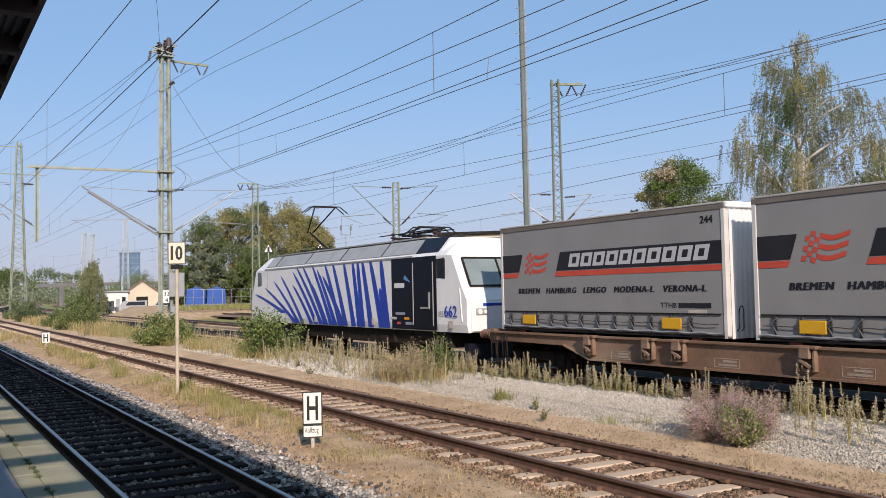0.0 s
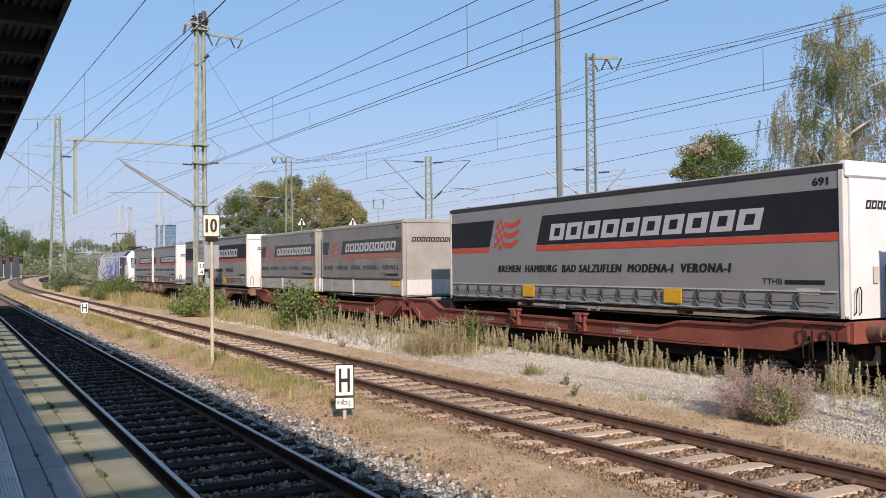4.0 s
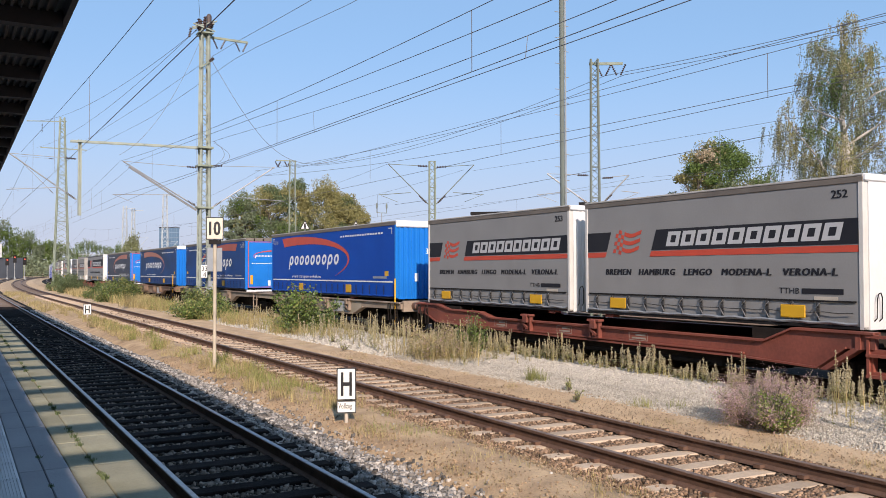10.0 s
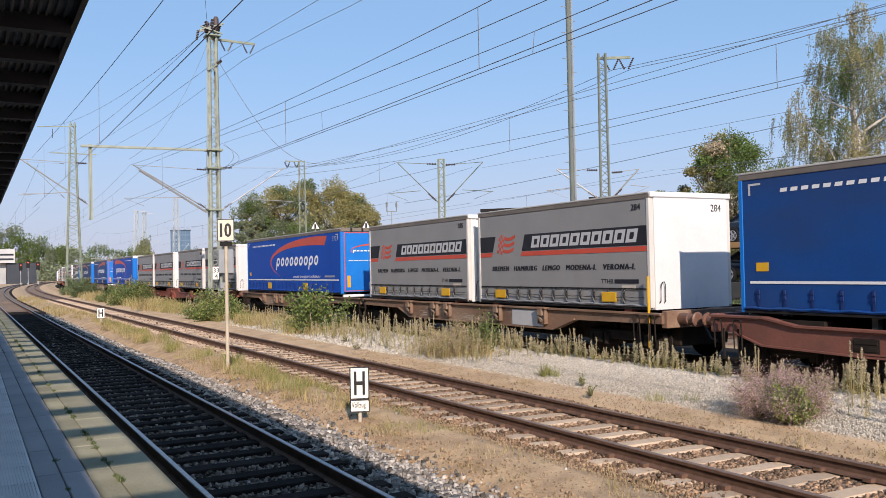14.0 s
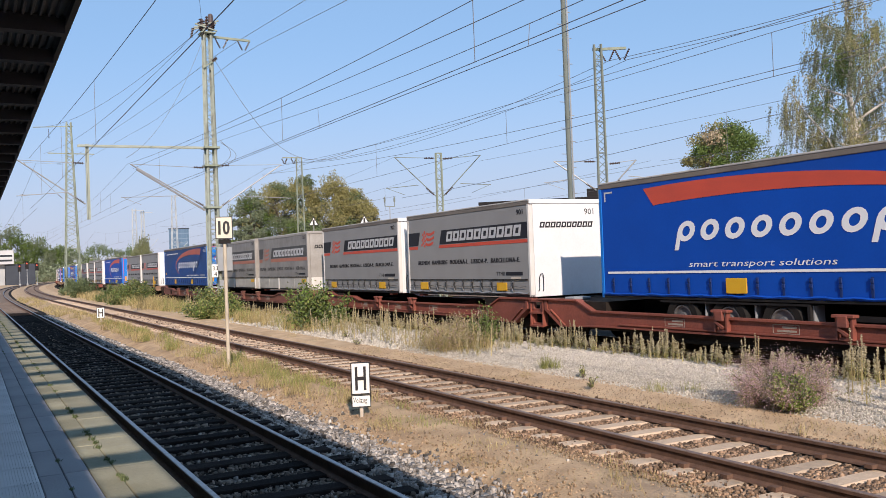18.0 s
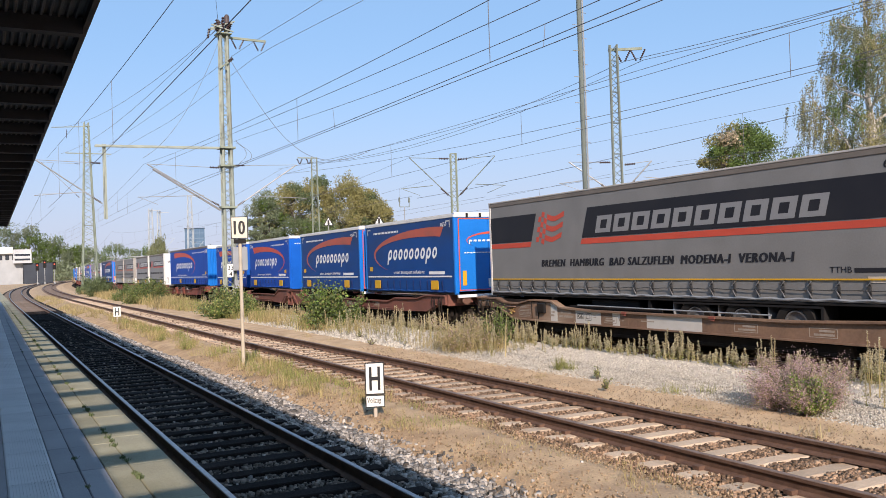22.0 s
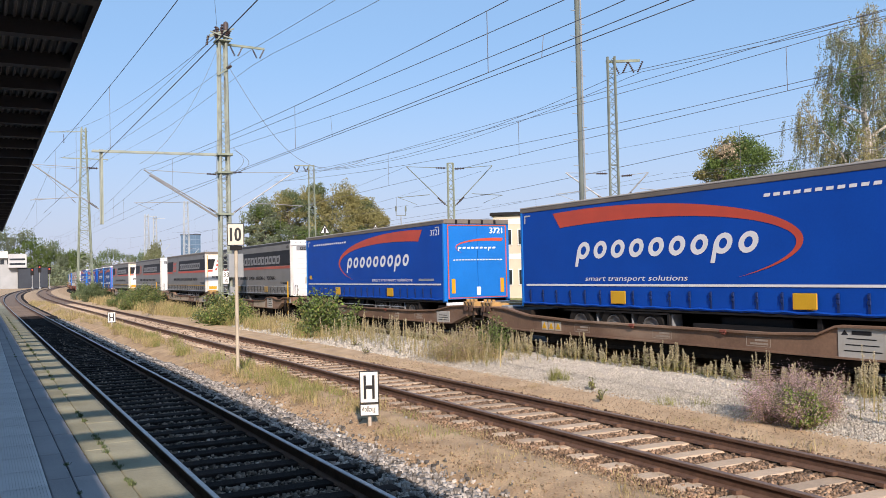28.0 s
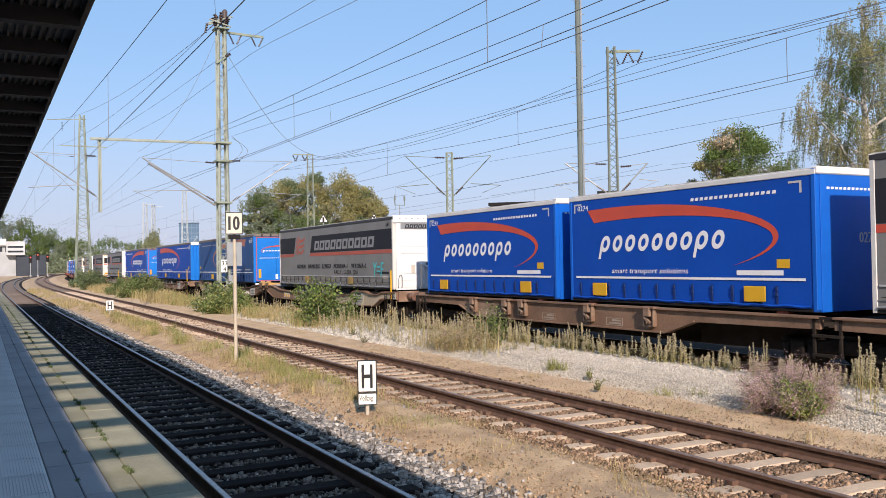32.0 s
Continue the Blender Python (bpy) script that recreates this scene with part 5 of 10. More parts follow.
def front_half(t, u0, up, low):
    """The front of a pocket wagon: pale coats where repainted, stencil grid, locker door and box, release handle."""
    pale = u0 in (344.7, 413.5)
    if pale:
        part("pale_coat", web_coat(up, low, 0.64, 9.85 if u0 == 344.7 else 8.9, 0.25), PALE_PAINT, t, label="pale beige repainted web")
    if u0 == 310.2:
        for ua, ub in ((4.5, 4.8), (5.6, 6.63), (7.08, 7.35), (8.3, 10.03)):
            part("pale_coat", web_coat(up, low, ua, ub), PATCH_WHITE, t, label="off-white painted field with small print")
    skin, ink = (PALE_PAINT, DARK_PRINT) if pale else (FR_BROWN, INSCRIPTION)
    part("seam_plate", box(-1.385, -1.3826, -7.66, -7.6, 0.61, 0.88), skin, t)
    for k_, (a, b, za, zb) in enumerate(((2.93, 3.55, 0.64, 0.74), (2.93, 3.55, 0.76, 0.86), (3.0, 3.3, 0.89, 0.97), (3.34, 3.56, 0.89, 0.97), (0.82, 1.02, 0.98, 1.1), (5.67, 5.95, 0.69, 0.83), (5.99, 6.25, 0.66, 0.85), (6.04, 6.2, 0.7, 0.81), (6.75, 7.23, 0.63, 0.8))):
        part("stencil_frame", cached(("paleframe", k_, ink.name), lambda: add_box(add_box(add_box(box(-1.3845, -1.3827, -b, -a, za, za + 0.012), -1.3845, -1.3827, -b, -a, zb - 0.012, zb), -1.3845, -1.3827, -b, -b + 0.012, za + 0.012, zb - 0.012), -1.3845, -1.3827, -a - 0.012, -a, za + 0.012, zb - 0.012), DARK_PRINT if 5 <= k_ <= 7 and u0 != 379.2 else ink), None, t)
    for k_, (a, b, z, h) in enumerate(((1.1, 1.42, 1.05, 0.025), (1.1, 1.36, 1.0, 0.02), (4.46, 4.53, 0.80, 0.055), (4.58, 4.68, 0.80, 0.055), (4.46, 4.66, 0.71, 0.05), (4.95, 5.42, 0.80, 0.055), (4.87, 5.04, 0.70, 0.055), (5.08, 5.5, 0.70, 0.055), (6.34, 6.44, 0.78, 0.02), (6.34, 6.44, 0.74, 0.02), (6.82, 7.1, 0.735, 0.03), (6.8, 7.16, 0.67, 0.045), (3.0, 3.48, 0.68, 0.025), (3.0, 3.48, 0.8, 0.025), (3.05, 3.25, 0.92, 0.02), (7.32, 7.37, 0.7, 0.05), (7.42, 7.5, 0.7, 0.02), (8.1, 8.55, 0.72, 0.025))):
        part("stencil_bar", cached(("palebar", k_, ink.name), lambda: box(-1.3845, -1.3827, -b, -a, z, z + h), ink), None, t)
    text_part("GE", -5.71, -5.91, 0.72, 0.085, DARK_PRINT if u0 != 379.2 else ink, t, -1.3845, 0.0, 0.004, name="stencil")
    door = part("locker_door", cached(("lockerdoor", pale), lambda: box(-1.392, -1.3826, -3.91, -3.62, 0.63, 1.07, 0.004), skin), None, t)
    part("door_edge", cached(("lockeredge",), lambda: add_box(add_box(box(-1.394, -1.3826, -3.93, -3.6, 1.07, 1.082), -1.394, -1.3826, -3.93, -3.91, 0.615, 1.07), -1.394, -1.3826, -3.62, -3.6, 0.615, 1.07), CHASSIS), None, door)
    bx = part("locker_box", cached(("lockerbox",), lambda: box(-1.46, -1.3826, -4.29, -3.96, 0.79, 1.05, 0.012), CHASSIS), None, t, label="dark recessed control box")
    part("box_lid", cached(("lockerlid",), lambda: box(-1.466, -1.4605, -4.26, -3.99, 0.82, 1.02, 0.002), UNDER), None, bx)
    hd = part("release_handle", cached(("starhandle",), lambda: add_bar(add_bar(bar((-1.41, -2.45, 0.83), (-1.41, -2.75, 0.77), 0.035, 0.03), (-1.41, -2.6, 0.9), (-1.41, -2.58, 0.7), 0.035, 0.03), (-1.41, -2.48, 0.72), (-1.41, -2.72, 0.86), 0.03, 0.03), GOLD), None, t, label="yellow release handle")
    part("handle_hub", cached(("starhub",), lambda: box(-1.42, -1.3826, -2.65, -2.55, 0.75, 0.85, 0.01), GOLD), None, hd)
    part("handle_hood", cached(("starhood", pale), lambda: box(-1.47, -1.3826, -2.8, -2.4, 0.9, 0.93, 0.006), skin), None, t)
    part("conduit", cached(("palepipe",), lambda: bar((-1.3, -5.6, 1.03), (-1.3, -11.8, 1.0), 0.035, None, 6), GALV), None, t)


def spigot_bracket():
    """A folding container spigot: two cheeks, a hooked arm on top, a hinged peg and a slanted lever."""
    bm = bmesh.new()
    add_box(bm, -0.11, 0, -0.17, -0.13, -0.42, -0.02)
    add_box(bm, -0.11, 0, 0.13, 0.17, -0.42, -0.02)
    add_box(bm, -0.15, 0.02, -0.22, 0.22, -0.03, 0.025, 0.008)
    add_box(bm, -0.17, -0.09, -0.1, 0.1, -0.2, 0.01, 0.012)
    add_bar(bm, (-0.13, -0.09, -0.34), (-0.13, 0.1, -0.22), 0.05, 0.05)
    add_box(bm, -0.09, 0, -0.12, 0.12, -0.44, -0.38, 0.01)
    return bm


def bogie(parent, u):
    bg = part("bogie", cached(("bogie",), lambda: add_box(add_box(box(-1.0, -0.88, -1.35, 1.35, 0.42, 0.66, 0.03), 0.88, 1.0, -1.35, 1.35, 0.42, 0.66), -0.9, 0.9, -0.25, 0.25, 0.4, 0.75), UNDER), None, parent, pose(0, -u, 0))
    wh = cached(("railwheel",), lambda: lathe([(0.05, -0.07), (0.46, -0.07), (0.46, 0.05), (0.5, 0.055), (0.5, 0.075), (0.05, 0.075)], "x", 20), UNDER)
    for y in (-0.9, 0.9):
        for sx in (-1, 1):
            part("wheel", wh, None, bg, pose(sx * 0.75, y, 0.46, 0, 0, 0 if sx > 0 else 180))
        for sx in (-1.04, 1.04):
            part("axle_box", cached(("axlebox",), lambda: box(-0.06, 0.06, -0.16, 0.16, 0.32, 0.62, 0.03), UNDER), None, bg, pose(sx, y, 0))
        part("axle", cached(("axle",), lambda: bar((-0.75, 0, 0.46), (0.75, 0, 0.46), 0.16, None, 10), UNDER), None, bg, pose(0, y, 0))
        part("brake_beam", cached(("brakeb",), lambda: box(-0.85, 0.85, -0.08, 0.08, 0.3, 0.52, 0.02), UNDER), None, bg, pose(0, y * 0.35, 0))
    for y in (-0.62, -1.18, 0.62, 1.18):
        part("spring", cached(("spring",), lambda: lathe([(0.09, 0.3), (0.09, 0.56)], "z", 10), UNDER), None, bg, pose(-1.0, y, 0))


def wagon(u0, kind, paint, label, yellow_mark=False):
    t = thing("articulated_wagon", label, "railway wagon", group="wagons of the goods train")
    for h, (a, b) in enumerate(((0.62, 16.95), (17.25, 33.58))):
        for sx in (-1, 1):
            x0, x1 = (-1.38, -1.28) if sx < 0 else (1.28, 1.38)
            up, low = beam_top(kind, paint, a, b, h), beam_low(kind, paint, a, b, h)
            sill = part("side_sill", cached(("sill", kind, paint.name, h, sx), lambda: prism([(-u, z) for u, z in up + low[::-1]], x0, x1), paint), None, t)
            part("top_flange", cached(("flange", kind, paint.name, sx, h), lambda: prism([(-u, z + 0.005) for u, z in up] + [(-u, z - 0.035) for u, z in up[::-1]], x0 - 0.06, x1 + 0.05), paint), None, sill)
            part("bottom_flange", cached(("bflange", kind, paint.name, sx, h), lambda: prism([(-u, z + 0.03) for u, z in low[1:-1]] + [(-u, z - 0.006) for u, z in low[1:-1][::-1]], x0 - 0.05, x1 + 0.05), paint), None, sill)
            if sx < 0:
                if kind == "pocket" and paint is not FR_BROWN:
                    part("ledge", cached(("ledge", paint.name), lambda: box(x0 - 0.045, x0 + 0.01, -13.6, -3.2, 0.595, 0.625), paint), None, sill, pose(0, -a, 0))
                for yy in ((4.05, 5.9, 6.75, 9.7, 11.9) if kind == "flat" else (6.4, 9.2)):
                    zt = 1.12 if kind == "flat" else 0.90
                    if kind == "pocket" and paint is FR_BROWN:
                        part("lashing_pin", cached(("lashpin",), lambda: add_box(box(-0.07, 0, -0.09, 0.09, -0.06, 0.0, 0.01), -0.06, -0.01, -0.05, 0.05, -0.1, -0.06, 0.01), FR_RED), None, sill, pose(x0 - 0.004, -a - yy - 0.55, 0.93))
                        continue
                    part("bracket", cached(("bracket", paint.name), spigot_bracket, paint), None, sill, pose(x0 - 0.004, -a - yy, zt + (0.0 if kind == "flat" else 0.13)))
                if kind == "pocket" and paint is FR_BROWN and h == 0:
                    front_half(t, u0, up, low)
                if u0 == 413.5 and h == 1:
                    part("pale_coat", web_coat(up, low, 24.8, 33.5, 0.0), PALE_PAINT, t, label="pale beige repainted web")
                if u0 == 344.7:
                    for ua, ub in ((11.7, 12.4), (13.4, 15.3)) if h == 0 else ((18.75, 19.5), (21.9, 22.9), (23.8, 24.7), (27.0, 29.2)):
                        part("pale_coat", web_coat(up, low, ua, ub, 0.35 - 0.1 * (ub - ua)), PALE_PAINT, t, label="worn patch of pale beige paint")
                for k_, yy in enumerate((5.0, 7.9, 10.6) if h or kind == "flat" or paint is not FR_BROWN else (10.6, 12.4)):
                    zz = 0.64
                    fr_ = part("stencil_frame", cached(("stencil", k_ % 2), lambda: add_box(add_box(add_box(box(-0.003, 0, -0.3, 0.3, 0, 0.012), -0.003, 0, -0.3, 0.3, 0.168, 0.18), -0.003, 0, -0.3, -0.288, 0.012, 0.168), -0.003, 0, 0.288, 0.3, 0.012, 0.168), INSCRIPTION), None, sill, pose(x0 - 0.001, -a - yy, zz))
                    for r_ in range(2):
                        part("stencil_bar", cached(("stencilbar", r_), lambda: box(-0.003, 0, -0.24, 0.2 - 0.12 * r_, 0.035 + 0.07 * r_, 0.075 + 0.07 * r_), INSCRIPTION), None, fr_)
        deck = 1.02 if kind == "flat" else 0.36
        part("floor_frame", cached(("floorf", kind, paint.name), lambda: add_box(add_box(box(-0.3, 0.3, -16.3, 0, deck - 0.25, deck + 0.02), -1.28, 1.28, -2.4, -0.05, 0.9, 1.0), -1.28, 1.28, -16.3, -13.9, 0.9, 1.0) if kind == "flat" else add_box(add_box(box(-1.28, 1.28, -12.6, -3.7, deck - 0.06, deck), -1.28, 1.28, -2.6, -0.05, 0.9, 1.12), -1.28, 1.28, -16.3, -13.7, 0.9, 1.12), UNDER), None, t, pose(0, -a, 0))
        if kind == "flat":
            for i in range(6):
                part("cross_member", cached(("xmember", paint.name), lambda: box(-1.28, 1.28, -0.1, 0.1, 0.86, 1.08), paint), None, t, pose(0, -a - 1.2 - i * 2.75, 0))
        else:
            for sx in (-1, 1):
                part("hitch_block", cached(("hitch",), lambda: box(-0.28, 0.28, -0.2, 0.2, 1.12, 1.2, 0.02), GALV), None, t, pose(sx * 0.8, -a - 0.9, 0))
        if kind == "pocket":
            for sx in (-1.2, 1.2):
                part("lower_chord", cached(("lchord",), lambda: box(-0.05, 0.05, -12.9, -3.4, 0.28, 0.5), UNDER), None, t, pose(sx, -a, 0))
        # dark block added at each bogie, hides lit ground and stands for shade
        for yy in (-1.9, -14.5):
            part("draw_gear", cached(("dinfill",), lambda: box(-0.75, 0.75, -1.75, 1.75, 0.36, 0.84, 0.03), UNDER), None, t, pose(0, -a + yy, 0))
        part("centre_sill", cached(("csill", kind), lambda: box(-0.35, 0.35, -13.4, -3.0, 0.3 if kind == "flat" else 0.2, 0.8 if kind == "flat" else 0.3, 0.02), UNDER), None, t, pose(0, -a, 0))
        part("brake_tank", cached(("tank",), lambda: lathe([(0.05, -0.55), (0.19, -0.5), (0.19, 0.5), (0.05, 0.55)], "y", 14), UNDER), None, t, pose(-0.7, -a - 6.2, 0.48))
        part("brake_cylinder", cached(("bcyl",), lambda: lathe([(0.05, -0.3), (0.15, -0.28), (0.15, 0.3), (0.06, 0.32), (0.04, 0.9)], "y", 12), UNDER), None, t, pose(-0.75, -a - 9.4, 0.5))
        part("brake_rod", cached(("brod",), lambda: bar((0, -12.8, 0.38), (0, -3.2, 0.38), 0.05, None, 6), UNDER), None, t, pose(-0.5, -a, 0))
    for u in (2.3, 17.1, 31.9):
        bogie(t, u)
    for u, d in ((0.62, 1), (33.58, -1)):
        part("headstock", cached(("headstock", paint.name), lambda: box(-1.3, 1.3, -0.08, 0.08, 0.8, 1.18, 0.01), paint), None, t, pose(0, -u, 0))
        for sx in (-0.875, 0.875):
            part("buffer", cached(("buffer", paint.name), lambda: lathe([(0.125, 0.0), (0.145, 0.03), (0.125, 0.05), (0.125, 0.3), (0.135, 0.31), (0.135, 0.36), (0.105, 0.37), (0.105, 0.54), (0.16, 0.55), (0.165, 0.575), (0.13, 0.6)], "y", 18), FR_BUFFER), None, t, pose(sx, -u, 1.0, 0, 0, 0 if d > 0 else 180))
        part("coupling_hook", cached(("hook",), lambda: bar((0, 0, 0.98), (0, 0.5, 0.95), 0.09, 0.12), UNDER), None, t, pose(0, -u, 0, 0, 0, 0 if d > 0 else 180))
        for o in (0.25, 0.75):
            part("grab_loop", cached(("loop",), lambda: tube([(-1.43, -0.1, 0.5), (-1.45, -0.1, 1.0), (-1.45, -0.07, 1.08), (-1.45, 0.07, 1.08), (-1.45, 0.1, 1.0), (-1.43, 0.1, 0.5)], 0.032, 6), UNDER), None, t, pose(0, -u - d * o, 0))
        part("brake_hose", cached(("hose",), lambda: tube([(0.35, 0.1, 0.9), (0.37, 0.3, 0.8), (0.36, 0.45, 0.55), (0.3, 0.6, 0.5)], 0.05, 6), BLACK), None, t, pose(0, -u, 0, 0, 0, 0 if d > 0 else 180))
        part("step", cached(("stepz",), lambda: add_box(add_box(box(-1.42, -1.39, -0.2, -0.17, 0.3, 0.9), -1.42, -1.39, 0.17, 0.2, 0.3, 0.9), -1.45, -1.28, -0.22, 0.22, 0.28, 0.32), UNDER), None, t, pose(0, -u - d * 0.55, 0))
    part("step_ladder", cached(("ladder", paint.name), lambda: add_box(add_box(add_box(add_box(box(-1.4, -1.36, -0.3, -0.25, 0.4, 1.12), -1.4, -1.36, 0.25, 0.3, 0.4, 1.12), -1.42, -1.34, -0.3, 0.3, 0.4, 0.45), -1.42, -1.34, -0.3, 0.3, 0.75, 0.8), -1.42, -1.34, -0.3, 0.3, 1.07, 1.12), paint if paint is not FR_BROWN else UNDER), None, t, pose(0, -17.1, 0))
    part("joint_cover", cached(("joint", paint.name), lambda: box(-0.9, 0.9, -0.6, 0.6, 0.85, 1.05, 0.02), UNDER), None, t, pose(0, -17.1, 0))
    if kind == "pocket" and paint is not FR_BROWN:
        part("joint_frame", cached(("jframe", paint.name), lambda: add_box(add_box(add_box(box(-1.36, -1.24, -0.3, -0.2, 0.42, 0.86), -1.36, -1.24, 0.2, 0.3, 0.42, 0.86), -1.36, -1.24, -0.2, 0.2, 0.42, 0.5), -1.36, -1.24, -0.2, 0.2, 0.8, 0.88), paint), None, t, pose(0, -17.1, 0))
        for d_ in (-1, 1):
            part("rib_plate", cached(("ribplate", paint.name, d_), lambda: prism([(-17.1 + d_ * 0.42, 0.86), (-17.1 + d_ * 1.05, 0.46), (-17.1 + d_ * 1.2, 0.46), (-17.1 + d_ * 0.55, 0.88)][::d_], -1.42, -1.2), paint), None, t)
            part("stiffener", cached(("stiff", paint.name), lambda: box(-1.41, -1.37, -0.05, 0.05, 0.86, 1.13), paint), None, t, pose(0, -17.1 + d_ * 0.45, 0))
        if paint is FR_MAROON:
            part("grille_box", cached(("grillebox",), lambda: add_box(add_box(box(-1.4, -1.38, -0.25, 0.25, 0.62, 0.88), -1.41, -1.4, -0.22, 0.22, 0.66, 0.72), -1.41, -1.4, -0.22, 0.22, 0.78, 0.84), UNDER), None, t, pose(0, -4.12, 0))
            part("logo_block", cached(("squaremark",), lambda: add_box(add_box(add_box(box(-1.386, -1.3815, -0.21, 0.21, 0, 0.03), -1.386, -1.3815, -0.21, 0.21, 0.22, 0.25), -1.386, -1.3815, -0.21, -0.18, 0.03, 0.22), -1.386, -1.3815, 0.18, 0.21, 0.03, 0.22), INSCRIPTION), None, t, pose(0, -8.8, 0.6))
    if kind == "pocket" and paint is FR_BROWN:
        for k_, (ua, ub, za, zb_) in enumerate(((29.64, 30.56, 0.57, 1.10), (33.12, 33.56, 0.9, 1.12), (14.4, 15.3, 0.58, 0.96))):
            pnl = part("grey_panel", cached(("gpanel", k_), lambda: box(-1.392, -1.3805, -ub, -ua, za, zb_, 0.003), PANEL_GREY), None, t, label="pale grey steel panel with rust streaks")
            for r_ in range(3):
                part("notice_bar", cached(("nbar", k_, r_), lambda: box(-1.395, -1.3925, -ub + 0.07 + 0.05 * r_, -ua - 0.12 - 0.03 * r_, za + (zb_ - za) * (0.22 + 0.2 * r_), za + (zb_ - za) * (0.22 + 0.2 * r_) + 0.02), CHASSIS), None, pnl)
            if k_ == 1:
                for r_ in range(3):
                    wp = part("warning_plate", cached(("wplate3",), lambda: box(-1.39, -1.3805, -0.13, 0.13, 0.62, 0.86, 0.004), BEIGE), None, t, pose(0, -20.62 - 0.31 * r_, 0))
                    part("triangle", cached(("wtri",), lambda: prism([(-0.1, 0.66), (0.1, 0.66), (0.0, 0.83)], -1.394, -1.3905), YELLOW), None, wp)
            if k_ == 0:
                part("logo_block", cached(("plogo",), lambda: add_box(prism([(-29.85, 0.97), (-29.78, 1.06), (-29.71, 0.97)], -1.396, -1.3925), -1.396, -1.3925, -30.3, -29.92, 0.98, 1.05), BLACK), None, pnl)
        for u in (16.6, 17.65):
            g = part("buffer_block", cached(("gold",), lambda: add_box(box(-1.42, -1.1, -0.34, 0.34, 1.14, 1.3, 0.02), -1.2, 0.9, -0.25, 0.25, 1.14, 1.26), GOLD), None, t, pose(0, -u, 0))
            for o in (-0.2, 0.0, 0.2):
                part("black_chevron", cached(("chev",), lambda: prism([(-0.06, 1.15), (0.0, 1.15), (0.08, 1.29), (0.02, 1.29)], -1.424, -1.421), BLACK), None, g, pose(0, o, 0))
                part("lug", cached(("lug",), lambda: box(-0.05, 0.05, -0.03, 0.03, 1.3, 1.38, 0.01), GOLD), None, g, pose(-1.3, o * 1.2, 0))
            for o in (-0.15, 0.15):
                part("roller", cached(("roller",), lambda: lathe([(0.1, -0.03), (0.1, 0.03)], "x", 12), RUST), None, g, pose(-1.42, o, 1.1))
    if u0 == 102.2:
        for k_, pts in enumerate((((20.5, 0.62), (21.75, 0.62), (21.75, 1.07), (20.5, 1.07)), ((26.85, 0.60), (29.55, 0.60), (30.3, 0.86), (30.3, 1.07), (26.85, 1.07)))):
            pm_ = part("primer_patch", cached(("primer", k_), lambda: prism([(-u, z) for u, z in pts], -1.386, -1.3815), PRIMER), None, t, label="patch of pale beige primer paint")
        part("logo_block", cached(("aplogo",), lambda: add_box(prism([(-27.9, 0.84), (-27.82, 0.95), (-27.74, 0.84)], -1.39, -1.3865), -1.39, -1.3865, -28.3, -27.97, 0.85, 0.94), BLACK), None, pm_)
    if yellow_mark and kind == "flat":
        part("plate", cached(("wplate",), lambda: box(-0.012, 0, -0.75, 0.75, 0, 0.42), PRINT_GREY), None, t, pose(-1.39, -28.4, 0.62))
    if yellow_mark:
        part("end_post", cached(("endpost",), lambda: bar((-1.4, 0, 0.35), (-1.4, 0, 1.95), 0.06, None, 6), YELLOW), None, t, pose(0, -33.2, 0))
    CARRIED.append((t, u0))
    return t


